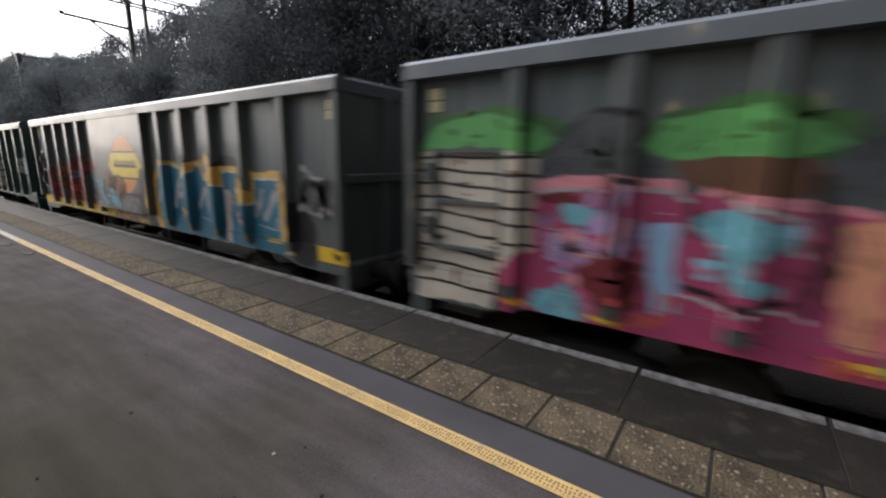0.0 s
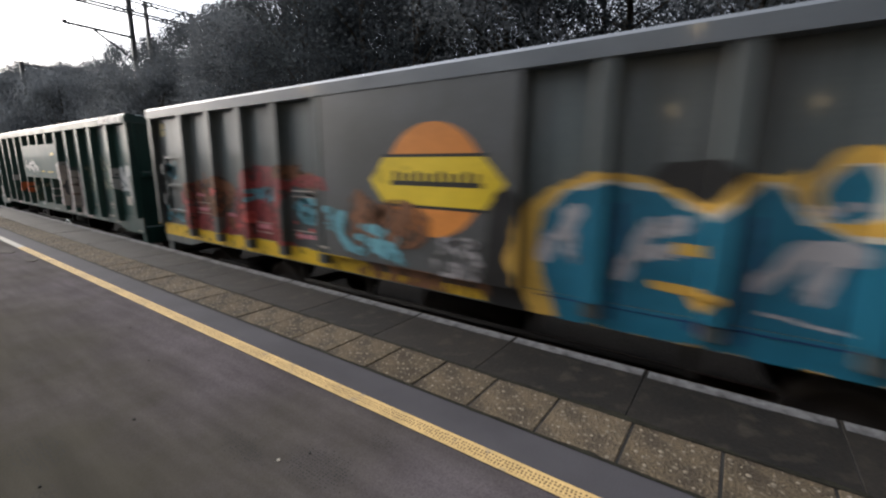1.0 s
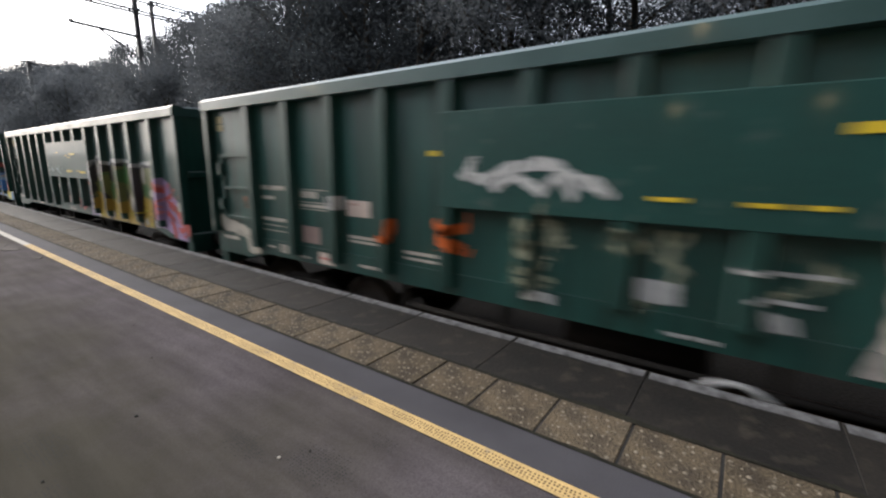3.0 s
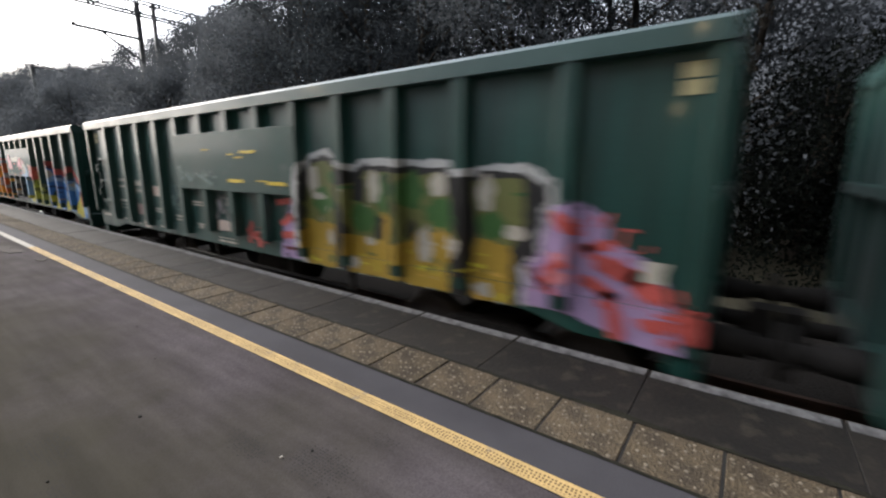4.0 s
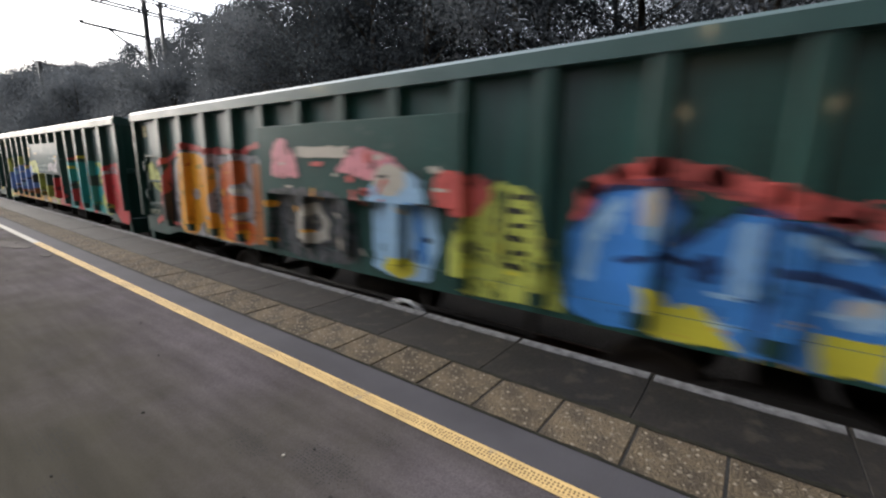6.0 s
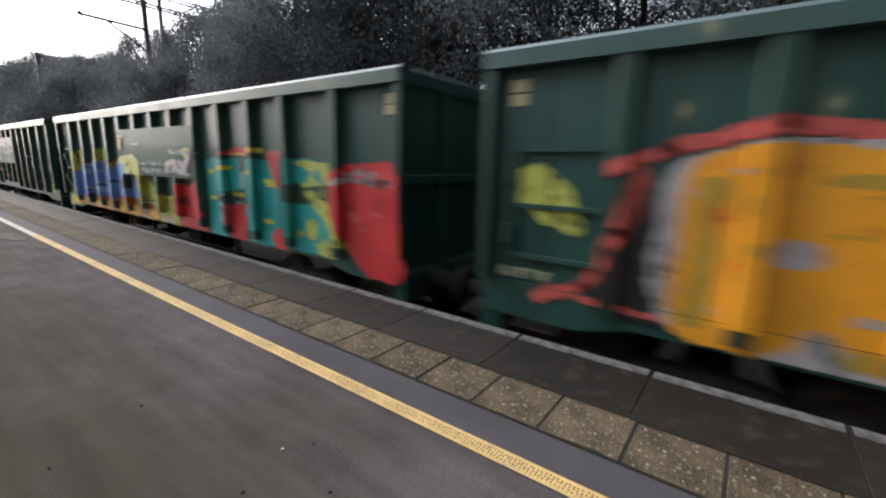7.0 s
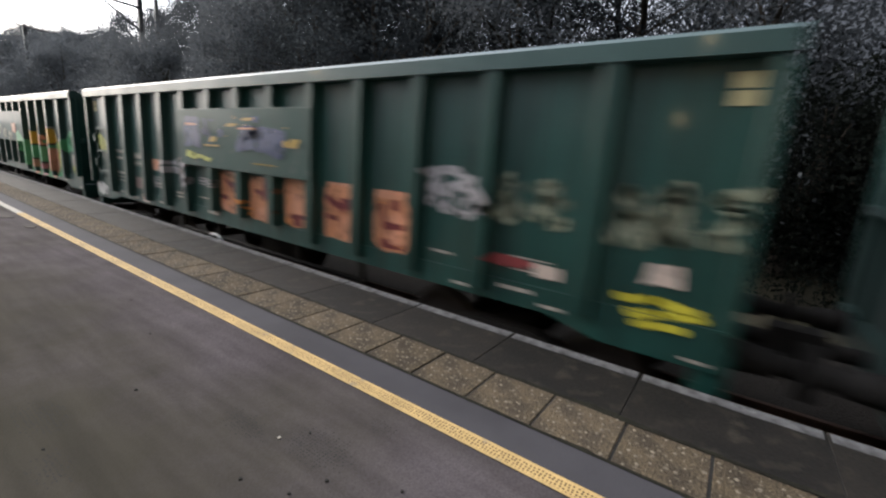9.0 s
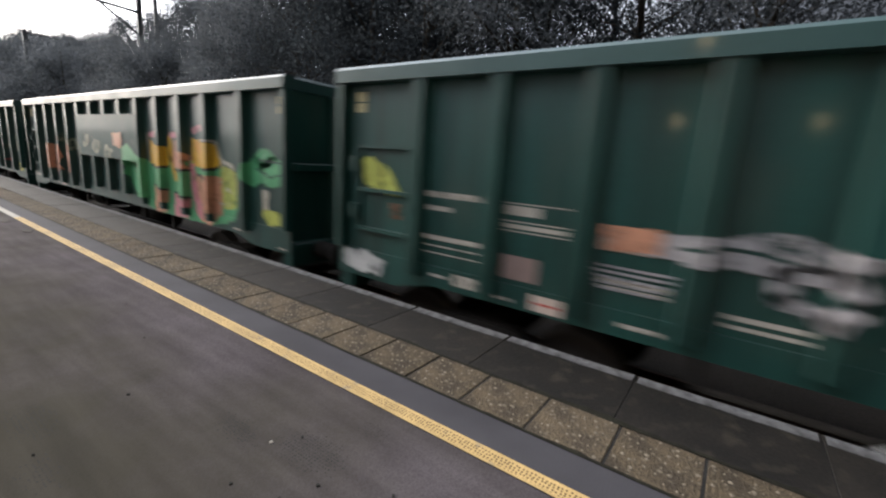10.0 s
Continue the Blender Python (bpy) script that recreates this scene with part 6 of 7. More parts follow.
    graffiti(w, "green", [
        ("smoke", [soft_poly((4.3, 0.2), (4.4, 1.1), (5.9, 1.05), (6.0, 0.2))]), ("cream", [blob(5.2, 0.65, 0.25, 0.26, 2, 0.3)]), ("smoke", [blob(5.2, 0.66, 0.12, 0.12, 2)]),
        ("rose", [soft_poly((4.5, 1.2), (4.55, 1.55), (4.75, 1.72), (5.0, 1.5), (5.1, 1.2)), soft_poly((5.7, 1.3), (6.1, 1.56), (6.6, 1.45), (6.9, 1.2), (6.3, 1.2))]), ("stone", [bar(5.5, 1.5, 0.9, 0.12)]), ("pale_blue", [soft_poly((6.2, 0.2), (6.2, 1.05), (6.5, 1.4), (6.95, 1.25), (7.1, 0.7), (7.0, 0.2))]), ("cream", [blob(6.55, 1.22, 0.22, 0.16, 3)]),
        ("blue", stroke(0.06, (6.8, 0.95), (6.9, 0.45))), ("lemon", [blob(6.6, 0.32, 0.22, 0.12, 2)]), ("coral", [blob(7.35, 1.12, 0.28, 0.2, 3, 0.3)]), ("black", dabs(4.4, 7.2, 0.3, 1.3, 16, 0.07, 20)), ("cream", dabs(4.4, 7.2, 0.3, 1.45, 12, 0.06, 21)), ("coral", dabs(4.5, 7.4, 0.9, 1.5, 10, 0.08, 22)), ("tangerine", dabs(4.3, 5.4, 0.3, 1.0, 6, 0.07, 23))], "mixed pink, black and pale blue letters")
    r_top = ((1.0, 1.3), (1.4, 1.48), (2.0, 1.62), (2.7, 1.52), (3.0, 1.54), (3.6, 1.5), (4.0, 1.6))
    letters = soft_poly((1.5, 0.18), (1.5, 1.42), (2.0, 1.52), (2.75, 1.46), (2.85, 1.1), (2.7, 0.72), (2.95, 0.45), (3.3, 0.18), (2.7, 0.18), (2.3, 0.45), (2.1, 0.18))
    graffiti(w, "green", [
        ("black", [soft_poly((0.9, 0.24), (1.3, 1.15), (1.6, 1.2), (1.6, 0.24))]), ("coral", stroke(0.05, *r_top) + stroke(0.05, (0.55, 0.28), (0.9, 0.42), (1.15, 0.9), (1.25, 1.3)) + stroke(0.03, (0.9, 0.32), (1.6, 0.3))),
        ("silver", [soft_poly((1.35, 0.18), (1.38, 1.4), (2.0, 1.56), (3.0, 1.46), (4.1, 1.5), (4.2, 0.18))]), ("tangerine", [letters]), ("silver", [blob(2.15, 0.86, 0.12, 0.09, 3), bar(2.6, 0.52, 0.3, 0.06)]), ("mustard", [bar(1.68, 0.8, 0.16, 1.0), blob(2.4, 1.3, 0.2, 0.05, 3)]),
        ("flame", [soft_poly((2.95, 0.2), (2.95, 1.36), (3.7, 1.4), (3.75, 1.12), (3.3, 1.0), (3.3, 0.94), (3.72, 0.9), (3.7, 0.7), (3.3, 0.6), (3.85, 0.5), (3.85, 0.2))]), ("cream", [bar(3.42, 0.97, 0.5, 0.07), bar(3.4, 0.6, 0.4, 0.06)]), ("rust", [bar(4.0, 0.8, 0.3, 1.1)]),
        ("lime", [soft_poly((0.26, 1.3), (0.5, 1.37), (0.76, 1.16), (0.9, 0.82), (0.6, 0.86), (0.52, 0.95), (0.28, 1.04))]), ("ghost", [bar(0.4, 0.45, 0.45, 0.09)]), ("mustard", dabs(1.55, 2.8, 0.25, 1.4, 14, 0.07, 24)), ("flame", dabs(1.6, 2.7, 0.3, 1.4, 5, 0.05, 25)), ("tangerine", dabs(3.0, 3.8, 0.3, 1.35, 8, 0.07, 26)), ("brown", dabs(3.0, 4.15, 0.3, 1.4, 10, 0.06, 27)), ("silver", dabs(1.5, 3.9, 0.25, 1.45, 8, 0.04, 28))], "orange block letters outlined in pink")


def art_turquoise(w):
    """Turquoise and scarlet letters; periwinkle letters over flames."""
    cells = [[(7.55, 0.16), (7.52, 1.32), (8.56, 1.35), (8.6, 0.9), (8.06, 0.86), (8.04, 0.16)], [(8.7, 0.17), (8.66, 1.34), (9.28, 1.33), (9.6, 0.98), (9.58, 0.36), (9.3, 0.17)]]
    graffiti(w, "green", [
        ("turquoise", cells), ("scarlet", [bar(8.36, 0.42, 0.46, 0.52), soft_poly((8.12, 1.38), (8.36, 1.5), (8.92, 1.5), (8.9, 1.38)), soft_poly((9.15, 1.46), (9.6, 1.44), (9.62, 0.85), (9.4, 0.95)), blob(9.45, 0.3, 0.2, 0.16, 4)]),
        ("black", [bar(8.58, 1.22, 0.14, 0.22), bar(8.25, 0.78, 0.5, 0.06)]), ("cyan", [bar(8.57, 1.04, 0.27, 0.22), bar(8.1, 0.52, 0.14, 0.36)]), ("yellow_glow", [bar(8.5, 1.4, 0.5, 0.03)]),
        ("lemon", [bar(u, z, 0.2, 0.06, 0.03) for u, z in ((7.66, 1.14), (8.14, 1.2), (7.67, 0.73), (8.0, 0.3), (8.36, 0.83), (8.8, 1.15), (9.2, 1.05), (8.8, 0.72), (9.15, 0.5), (8.45, 0.82), (9.25, 1.0), (9.0, 1.45))]),
        ("turquoise", [bar(10.1, 0.5, 0.9, 0.62), bar(10.0, 1.2, 0.55, 0.3)]), ("lime", [soft_poly((9.72, 1.32), (10.5, 1.33), (10.5, 1.05), (9.85, 1.0), (10.2, 1.2)), soft_poly((9.9, 0.98), (10.3, 0.9), (10.75, 0.68), (10.74, 0.2), (10.2, 0.2), (10.45, 0.55)), blob(10.1, 0.5, 0.1, 0.14, 3)]), ("turquoise", [blob(10.25, 1.15, 0.09, 0.07, 2), blob(10.45, 0.45, 0.12, 0.08, 5)]),
        ("scarlet", [soft_poly((10.42, 1.14), (10.85, 1.32), (11.64, 1.34), (11.66, 0.06), (11.1, 0.06), (10.72, 0.4)), [(6.46, 0.17), (6.56, 0.5), (6.28, 0.56), (6.3, 0.66), (6.6, 0.66), (6.56, 0.8), (6.62, 0.92), (6.85, 0.84), (7.0, 0.92), (7.36, 0.95), (7.46, 0.16)]]),
        ("silver", stroke(0.035, (10.64, 1.1), (10.85, 1.16), (10.98, 1.26), (11.1, 1.1), (11.3, 1.14), (11.5, 1.1)) + stroke(0.025, (10.75, 1.2), (10.95, 1.1), (11.2, 1.22))), ("maroon", [blob(11.3, 1.12, 0.14, 0.05, 3), blob(6.75, 0.6, 0.12, 0.1, 5)]), ("cyan", dabs(7.6, 9.5, 0.3, 1.3, 10, 0.06, 29)), ("lime", dabs(9.8, 10.6, 0.25, 1.3, 8, 0.07, 30)), ("dark_green", stroke(0.03, (8.62, 1.3), (8.68, 0.4)) + stroke(0.035, (9.64, 1.3), (9.66, 0.3)) + dabs(7.6, 10.6, 0.25, 1.2, 8, 0.05, 31)), ("coral", dabs(10.8, 11.6, 0.2, 1.2, 8, 0.07, 32)), ("maroon", dabs(10.8, 11.6, 0.15, 1.25, 8, 0.04, 33))], "turquoise and scarlet letters with lemon dashes")
    per = [(0.97, 0.3), (0.96, 0.5), (1.15, 0.93), (1.4, 1.04), (1.74, 1.09), (2.1, 1.14), (2.7, 1.2), (3.22, 1.19), (3.38, 1.01), (3.77, 1.17), (4.48, 1.2), (4.36, 0.9), (4.9, 0.86), (5.1, 0.64), (4.9, 0.46), (4.4, 0.52), (4.1, 0.5), (3.4, 0.46), (2.87, 0.45), (2.45, 0.46), (2.05, 0.42), (1.84, 0.48), (1.4, 0.36)]
    halo = [(0.02, 0.05), (0.22, 0.28), (0.52, 0.6), (0.98, 0.95), (1.05, 1.39), (1.3, 1.46), (1.68, 1.43), (1.96, 1.3), (2.02, 1.08), (2.6, 1.12), (2.68, 1.46), (3.22, 1.47), (3.4, 1.1), (3.76, 1.27), (4.22, 1.32), (4.89, 1.38), (5.14, 1.28), (5.22, 1.0), (5.36, 0.85), (5.67, 0.7), (5.94, 0.64), (6.28, 0.68), (6.43, 0.44), (6.46, 0.16), (3.0, 0.16), (0.6, 0.1)]
    fire = [(0.35, 0.1), (0.4, 0.24), (0.75, 0.26), (1.0, 0.36), (1.5, 0.5), (2.1, 0.52), (3.1, 0.55), (4.4, 0.56), (4.9, 0.42), (5.05, 0.2), (5.1, 0.45), (5.5, 0.5), (5.7, 0.2), (5.6, 0.16), (0.7, 0.16)]
    shines = ((1.64, 0.59, 2.16, 0.57), (2.22, 0.88, 2.84, 0.75), (1.98, 1.1, 2.4, 1.12), (3.42, 0.43, 4.18, 0.4), (3.67, 0.77, 4.1, 0.72), (4.42, 0.9, 4.9, 0.85), (5.09, 0.49, 5.6, 0.47), (3.8, 1.16, 4.4, 1.2), (1.05, 0.33, 1.5, 0.3), (2.6, 0.98, 2.9, 1.0), (3.0, 0.62, 3.3, 0.58))
    graffiti(w, "green", [
        ("lime", [halo]), ("rust", [fire]), ("flame", dabs(0.5, 5.6, 0.2, 0.46, 14, 0.08, 37)), ("yellow_glow", [blob(0.62, 0.2, 0.2, 0.07, 1, 0.4), blob(1.3, 0.26, 0.14, 0.11, 2, 0.4), blob(2.3, 0.24, 0.24, 0.1, 3, 0.4), blob(2.95, 0.24, 0.14, 0.12, 4, 0.4), blob(3.75, 0.25, 0.2, 0.1, 5, 0.4), blob(4.45, 0.26, 0.26, 0.12, 6, 0.4), blob(5.4, 0.25, 0.22, 0.08, 7, 0.4)]), ("brown", dabs(0.8, 5.4, 0.2, 0.5, 12, 0.06, 38)), ("olive", [blob(5.0, 0.36, 0.12, 0.16, 8, 0.4)]),
        ("rose", [soft_poly((1.3, 1.36), (1.62, 1.38), (1.74, 1.08), (1.36, 1.04)), bar(2.4, 1.2, 0.6, 0.03), bar(0.7, 0.44, 0.3, 0.1, 0.08)]), ("coral", [bar(1.55, 1.24, 0.22, 0.04), bar(3.6, 1.18, 0.5, 0.02)]),
        ("cream", [[(u, z + 0.018) for u, z in per]]), ("periwinkle", [per]), ("pale_blue", [blob(1.9, 0.98, 0.14, 0.1, 2, 0.4), blob(2.9, 0.62, 0.2, 0.1, 3, 0.4), blob(3.9, 0.6, 0.24, 0.09, 4, 0.4), blob(4.85, 0.62, 0.16, 0.14, 5, 0.4), blob(2.4, 1.05, 0.2, 0.06, 6, 0.4)] + dabs(1.1, 4.9, 0.5, 1.1, 10, 0.05, 35)),
        ("black", [blob(1.05, 0.33, 0.1, 0.06, 3, 0.4), blob(1.5, 0.42, 0.12, 0.07, 4, 0.4), blob(2.06, 0.36, 0.1, 0.1, 5, 0.4), blob(4.34, 0.82, 0.12, 0.12, 6, 0.5), blob(3.98, 0.66, 0.08, 0.08, 7, 0.4), blob(3.2, 0.44, 0.12, 0.1, 8, 0.4)] + stroke(0.018, (1.84, 0.56), (2.3, 0.52)) + stroke(0.02, (2.2, 0.78), (2.6, 0.72), (3.0, 0.66)) + stroke(0.02, (3.5, 0.82), (3.98, 0.72), (4.14, 0.42)) + stroke(0.02, (2.4, 0.96), (2.7, 0.92)) + stroke(0.014, (5.05, 0.5), (5.6, 0.52))),
        ("navy", stroke(0.03, (2.05, 1.06), (2.2, 0.7), (2.12, 0.5)) + stroke(0.03, (3.34, 1.0), (3.3, 0.55)) + dabs(1.1, 4.9, 0.5, 1.0, 6, 0.04, 34)), ("white", [o for a, b, c, d in shines for o in stroke(0.016, (a, b), (c, d))]), ("stone", [soft_poly((4.75, 0.17), (4.9, 0.24), (5.3, 0.2), (5.3, 0.17)), bar(6.0, 0.21, 0.6, 0.06)]), ("rose", [bar(5.95, 0.26, 0.4, 0.04)]), ("scarlet", dabs(6.3, 6.6, 0.3, 0.7, 8, 0.07, 113))], "periwinkle letters over orange flames with lime halo")
    graffiti(w, "green", [("silver", stroke(0.05, (6.42, 1.2), (6.75, 1.26), (7.1, 1.2)) + stroke(0.04, (6.4, 1.1), (6.8, 1.14), (7.2, 1.08)) + scribble(6.45, 7.2, 1.06, 1.28, 0.03, 4, 20) + stroke(0.05, (7.1, 1.2), (7.26, 1.36))), ("mustard", [soft_poly((7.0, 1.44), (7.3, 1.5), (7.34, 1.36), (7.1, 1.34)), bar(4.46, 1.7, 0.32, 0.035), bar(4.36, 1.56, 0.14, 0.2, 0.06), bar(5.15, 1.55, 0.3, 0.025)]), ("faint", stroke(0.03, (5.2, 1.2), (6.2, 1.22)) + stroke(0.04, (5.4, 1.1), (6.3, 1.08)) + stroke(0.03, (7.4, 1.4), (6.6, 1.42)))], "small white tag", "tag")


def art_squares(w):
    """Copper letter panels between the ribs, blue patch above, faded tags."""
    boxes = [bar(5.43, 0.66, 0.5, 0.6), bar(6.2, 0.64, 0.5, 0.6), bar(7.0, 0.68, 0.5, 0.62), bar(7.8, 0.68, 0.54, 0.66), bar(8.62, 0.68, 0.58, 0.64)]
    cuts = [bar(5.57, 0.78, 0.2, 0.07, -0.04), bar(5.3, 0.58, 0.2, 0.06, -0.04), bar(6.33, 0.78, 0.14, 0.3), bar(7.0, 0.72, 0.12, 0.16, 0.03), bar(7.02, 0.44, 0.14, 0.12), bar(7.95, 0.8, 0.26, 0.08, -0.05), bar(7.66, 0.6, 0.26, 0.07, -0.04), bar(8.63, 0.9, 0.11, 0.2), bar(8.62, 0.44, 0.34, 0.1)]
    tops = [bar(5.43, 0.94, 0.4, 0.03), bar(6.1, 0.93, 0.26, 0.03), bar(7.0, 0.97, 0.32, 0.03), bar(7.8, 0.99, 0.44, 0.035), bar(8.46, 0.98, 0.2, 0.035), bar(8.78, 0.98, 0.2, 0.035), bar(7.56, 0.7, 0.04, 0.46), bar(8.36, 0.72, 0.04, 0.44)]
    graffiti(w, "green", [
        ("copper", [soft_poly(*b) for b in boxes]), ("maroon", cuts), ("salmon", tops), ("salmon", [blob(5.4, 0.46, 0.2, 0.08, 2), blob(6.3, 0.45, 0.16, 0.1, 3), blob(7.0, 0.66, 0.1, 0.14, 4), blob(7.95, 0.5, 0.14, 0.16, 5), blob(8.65, 0.6, 0.16, 0.16, 6), blob(8.55, 0.95, 0.2, 0.04, 7)]),
        ("maroon", stroke(0.03, (5.3, 0.85), (5.55, 0.7)) + stroke(0.03, (6.1, 0.75), (6.4, 0.7)) + stroke(0.03, (6.9, 0.5), (7.15, 0.52)) + stroke(0.05, (7.6, 0.82), (7.85, 0.72), (8.05, 0.85)) + stroke(0.035, (8.45, 0.86), (8.5, 0.62), (8.8, 0.64), (8.82, 0.88))), ("orange", dabs(5.25, 8.9, 0.4, 0.95, 16, 0.05, 40)), ("brown", dabs(5.25, 8.9, 0.4, 0.95, 14, 0.05, 41))], "copper letters in the bays between ribs")
    graffiti(w, "green", [
        ("navy", [soft_poly((4.36, 1.25), (4.4, 1.72), (4.88, 1.7), (4.9, 1.22), (4.6, 1.3)), soft_poly((5.8, 1.25), (6.0, 1.62), (6.5, 1.58), (6.95, 1.55), (6.9, 1.2), (6.3, 1.3))] + dabs(5.0, 7.1, 1.2, 1.7, 14, 0.08, 50)), ("mustard", [bar(5.2, 1.31, 0.4, 0.025), bar(5.22, 1.4, 0.16, 0.07, 0.05), bar(5.7, 1.6, 0.24, 0.04, 0.08), bar(6.1, 1.68, 0.24, 0.035, 0.06), bar(7.08, 1.4, 0.18, 0.1, 0.06), *dabs(5.1, 7.1, 1.2, 1.7, 5, 0.04, 51), bar(6.5, 1.12, 0.5, 0.014)]), ("lime", [soft_poly((4.42, 1.12), (4.46, 1.22), (4.8, 1.18), (5.2, 1.12), (5.15, 1.06), (4.8, 1.1))]), ("salmon", [bar(4.6, 1.6, 0.3, 0.03), bar(6.1, 1.56, 0.4, 0.025)]),
        ("silver", stroke(0.045, (9.02, 1.22), (9.26, 1.28), (9.5, 1.18), (9.3, 1.06), (9.1, 1.1), (9.16, 0.94), (9.45, 0.86), (9.72, 0.96), (9.6, 1.14)) + scribble(9.05, 9.6, 0.9, 1.2, 0.025, 3, 117)),
        ("ghost", scribble(9.82, 10.45, 0.88, 1.26, 0.05, 4, 13) + dabs(9.85, 10.4, 0.92, 1.2, 8, 0.08, 118) + scribble(10.8, 11.6, 0.84, 1.32, 0.055, 4, 14) + dabs(10.85, 11.55, 0.88, 1.26, 12, 0.08, 119)),
        ("red", [blob(9.98, 0.53, 0.24, 0.05, 3, 0.4)]), ("pale_plate", [bar(11.18, 0.66, 0.22, 0.16), bar(10.32, 0.5, 0.22, 0.12)]), ("lemon", stroke(0.035, (10.92, 0.44), (11.15, 0.48), (11.4, 0.44)) + stroke(0.03, (11.0, 0.34), (11.2, 0.38), (11.45, 0.4)) + stroke(0.03, (11.05, 0.28), (11.35, 0.3)))], "blue patch, faded tags and small labels", "tag")
    strip = soft_poly((3.18, 0.82), (3.2, 0.98), (3.62, 1.0), (3.95, 1.08), (4.14, 1.03), (4.39, 1.0), (4.24, 0.88), (3.95, 0.82), (3.53, 0.8))
    graffiti(w, "green", [("silver", [strip] + stroke(0.06, (3.95, 0.82), (4.22, 0.86), (4.34, 0.74), (4.2, 0.6), (3.98, 0.66), (3.96, 0.8)) + [bar(3.12, 0.68 - 0.042 * k, 0.56 - 0.03 * k, 0.02, -0.02) for k in range(5)]), ("dark_green", stroke(0.014, (3.4, 0.9), (3.7, 0.94), (4.0, 0.9)) + stroke(0.012, (3.9, 1.02), (4.1, 0.94))), ("salmon", [bar(3.07, 0.9, 0.38, 0.18)])], "white scribbled tag over a pale plate", "tag")
    graffiti(w, "green", [("white", [soft_poly((0.05, 0.16), (0.08, 0.34), (0.4, 0.36), (0.7, 0.3), (0.66, 0.12), (0.3, 0.1))])], "white patch on the lower corner", "tag")
    graffiti(w, "green", [("lime", [soft_poly((0.3, 1.32), (0.5, 1.37), (0.75, 1.2), (0.9, 0.98), (0.6, 1.0), (0.36, 1.06))])], "yellow tag on the hatch", "tag")
    graffiti(w, "green", [("silver", [bar(4.85, 0.8, 0.6, 0.02), bar(4.85, 0.755, 0.62, 0.03), bar(4.85, 0.71, 0.6, 0.02)]), ("label", [bar(4.75, 0.5, 0.46, 0.02), bar(5.0, 0.32, 0.3, 0.08)])], "pale stencilled lines", "stencil")


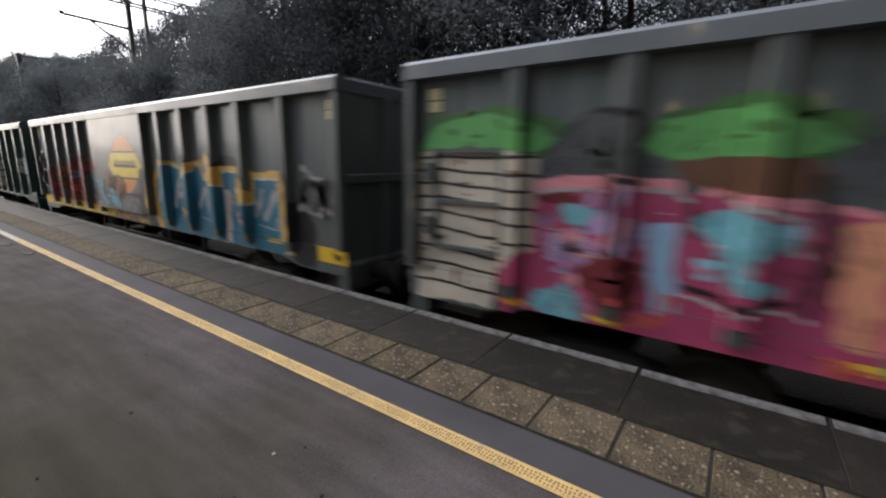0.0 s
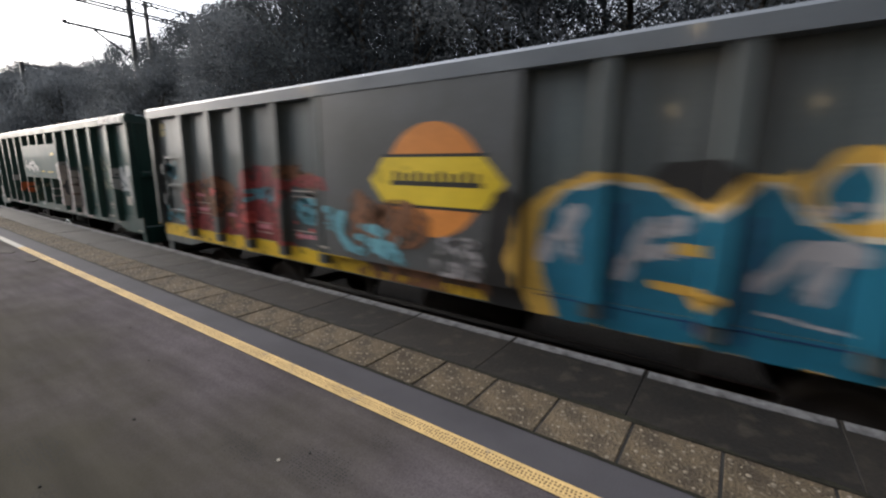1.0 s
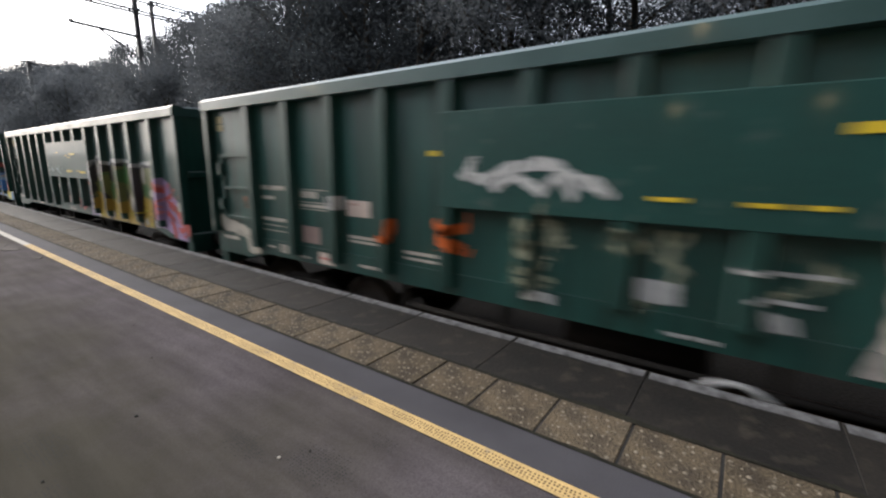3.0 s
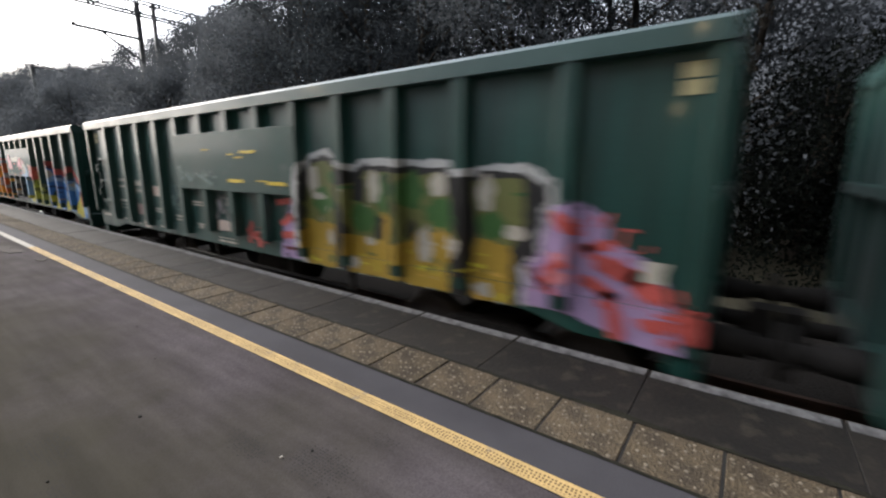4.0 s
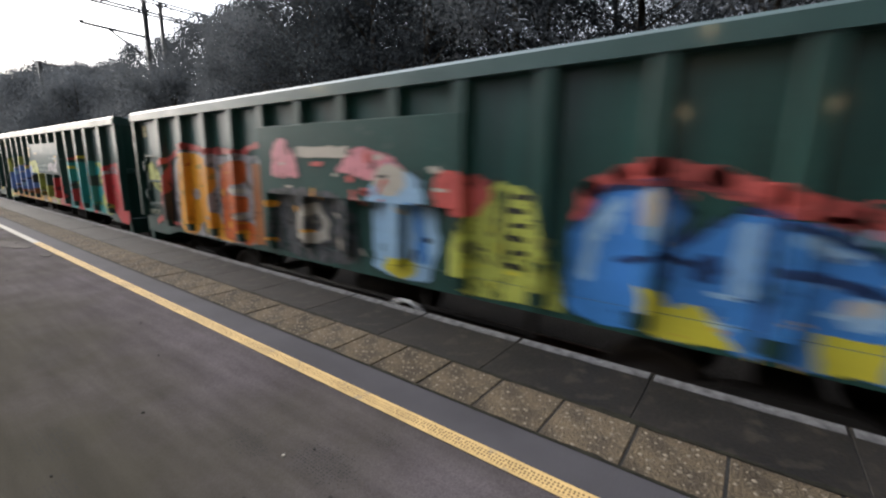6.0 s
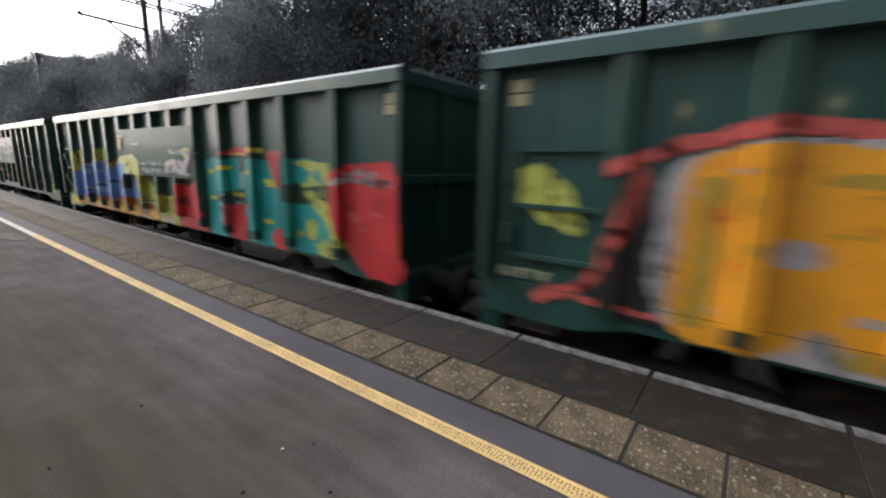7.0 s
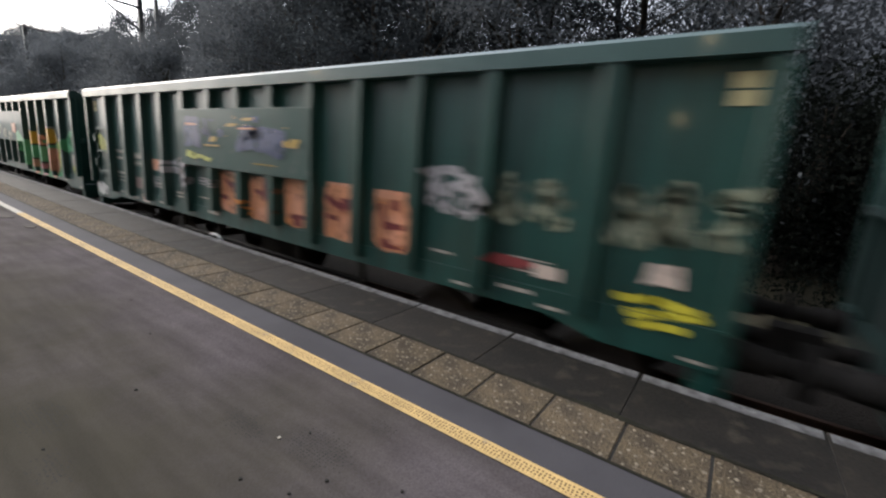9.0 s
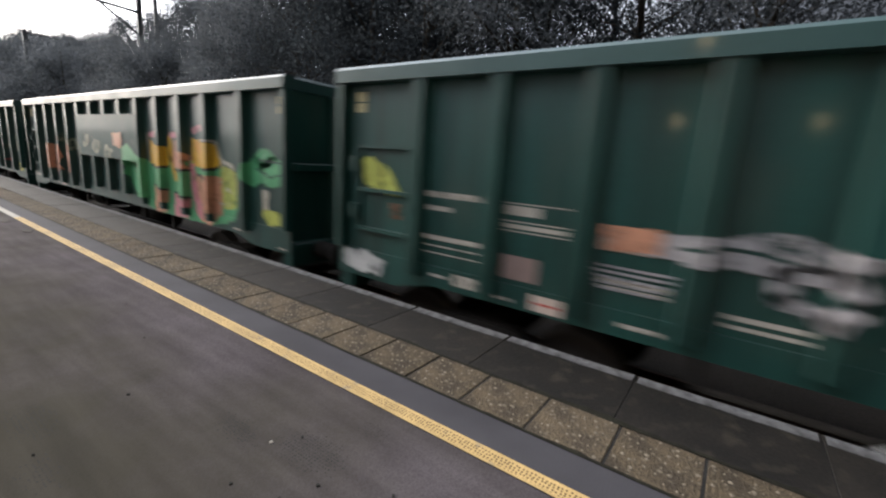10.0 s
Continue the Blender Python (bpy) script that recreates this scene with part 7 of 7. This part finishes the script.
def art_columns(w):
    """Mint letters with upright peach and yellow columns."""
    graffiti(w, "green", [
        ("mint", [soft_poly((6.62, 1.24), (6.95, 1.3), (7.5, 1.0), (8.6, 1.1), (10.0, 1.1), (10.4, 0.9), (10.36, 0.3), (9.6, 0.16), (7.6, 0.16), (6.9, 0.36), (6.66, 0.6))]), ("lime", [soft_poly((9.95, 1.12), (10.4, 1.02), (10.38, 0.5), (10.0, 0.44))]),
        ("yellow_glow", [[(7.6, 0.98), (7.6, 1.4), (7.82, 1.32), (8.26, 1.3), (8.32, 0.96), (7.95, 0.9)], [(9.12, 1.06), (9.14, 1.46), (9.5, 1.42), (9.86, 1.38), (9.96, 1.06), (9.5, 1.0)]] + stroke(0.07, (8.36, 1.4), (8.42, 1.1), (8.52, 0.8))),
        ("salmon", [[(8.46, 0.98), (8.5, 1.4), (8.78, 1.48), (8.86, 1.24), (9.06, 1.2), (9.06, 0.96)], [(7.72, 0.16), (7.68, 0.62), (8.26, 0.58), (8.16, 0.16)], [(9.34, 0.2), (9.2, 0.9), (10.0, 0.92), (9.96, 0.36), (9.62, 0.16)]]), ("rose", [[(8.46, 0.16), (8.44, 0.54), (9.04, 0.5), (8.96, 0.18)]] + stroke(0.09, (9.12, 0.98), (9.16, 0.6), (9.34, 0.3)) + stroke(0.05, (7.62, 1.48), (7.8, 1.5)) + stroke(0.05, (8.42, 1.48), (8.7, 1.5)) + stroke(0.05, (9.2, 1.56), (9.4, 1.6))),
        ("tangerine", stroke(0.05, (9.3, 1.38), (9.45, 1.1)) + stroke(0.04, (7.95, 1.24), (8.0, 1.0))), ("black", stroke(0.02, (7.66, 0.98), (7.95, 0.9), (8.28, 0.98)) + stroke(0.018, (7.7, 0.62), (8.24, 0.58)) + stroke(0.02, (8.5, 0.94), (8.8, 0.9), (9.05, 0.96)) + stroke(0.018, (8.46, 0.56), (9.02, 0.52)) + stroke(0.02, (9.4, 1.02), (9.7, 1.0), (9.95, 1.06)) + stroke(0.018, (9.26, 0.9), (9.7, 0.88))), ("cream", stroke(0.02, (7.5, 1.5), (7.56, 1.0)) + stroke(0.02, (9.5, 1.46), (9.88, 1.4), (10.02, 1.1)) + stroke(0.03, (9.95, 1.2), (10.3, 1.06)) + dabs(9.95, 10.35, 0.5, 1.0, 5, 0.05, 43)), ("leafy", dabs(6.8, 7.5, 0.35, 1.1, 8, 0.05, 44))], "peach and yellow columns over mint letters")
    graffiti(w, "green", [("mint", [blob(10.86, 1.06, 0.22, 0.2, 2, 0.4), blob(11.24, 1.08, 0.26, 0.2, 4, 0.4), blob(11.08, 1.24, 0.22, 0.12, 5, 0.3)]), ("dark_green", stroke(0.012, (10.9, 1.1), (11.2, 1.0), (11.5, 1.08)) + stroke(0.012, (11.0, 1.22), (11.4, 1.2))), ("stone", [bar(11.1, 0.68, 0.13, 0.3)]), ("lime", [blob(11.26, 0.48, 0.25, 0.1, 3, 0.4)])], "painted mint-green tree", "painted_tree")
    graffiti(w, "green", [("ghost", [blob(3.0 + 0.6 * k, 1.3 - 0.1 * (k % 3), 0.25, 0.14, k, 0.4) for k in range(6)]), ("copper", [bar(6.5, 1.35, 0.4, 0.26)]), ("salmon", [bar(1.9 + 0.75 * k, 0.85, 0.3, 0.6) for k in range(3)])], "faded lettering", "tag")


SCHEMES = [("grey", art_trees, "dark grey steel box wagon with tree and pink-letter mural"), ("grey", art_teal, "dark grey steel box wagon with teal letters and emblem"), ("green", art_ghosts, "green steel box wagon with white throw-ups"),
           ("green", art_checks, "green steel box wagon with green, mustard and mauve graffiti"), ("green", art_flames, "green steel box wagon with blue, red and orange graffiti"), ("green", art_turquoise, "green steel box wagon with turquoise, scarlet and blue graffiti"),
           ("green", art_squares, "green steel box wagon with copper letters between its ribs"), ("green", art_columns, "green steel box wagon with mint and peach graffiti"), ("green", art_squares, "green steel box wagon with copper letters between its ribs"), ("green", art_ghosts, "green steel box wagon with white throw-ups")]
for number, (kind, art, label) in enumerate(SCHEMES):
    w = wagon(kind, label)
    if number in (2, 3, 6, 7):
        stencils(w, kind)
    art(w)
    if number in (2, 4, 6, 8):
        handbrake(w, 4.8 if number == 6 else 6.6)
    TRAIN.append((number, w))


def lead(t):
    """How far the second wagon's far end has come along the line at t seconds."""
    return 15.19 - 6.943 * t - 0.0498 * t * t


def motions():
    """The train rolls past, gaining a little speed; its wheels turn with it."""
    step = 1 / 15
    times = [round(k * step, 4) for k in range(151)]
    for number, w in TRAIN:
        walk(w, [(t, pose(TRACK, lead(t) + (number - 1) * GAP_PITCH - HALF, 0)) for t in times[::5]])
    for wheel in WHEELS:
        x, y, z = wheel.location
        walk(wheel, [(t, pose(x, y, z, math.degrees((lead(0) - lead(t)) / 0.42) % 360)) for t in times])


motions()
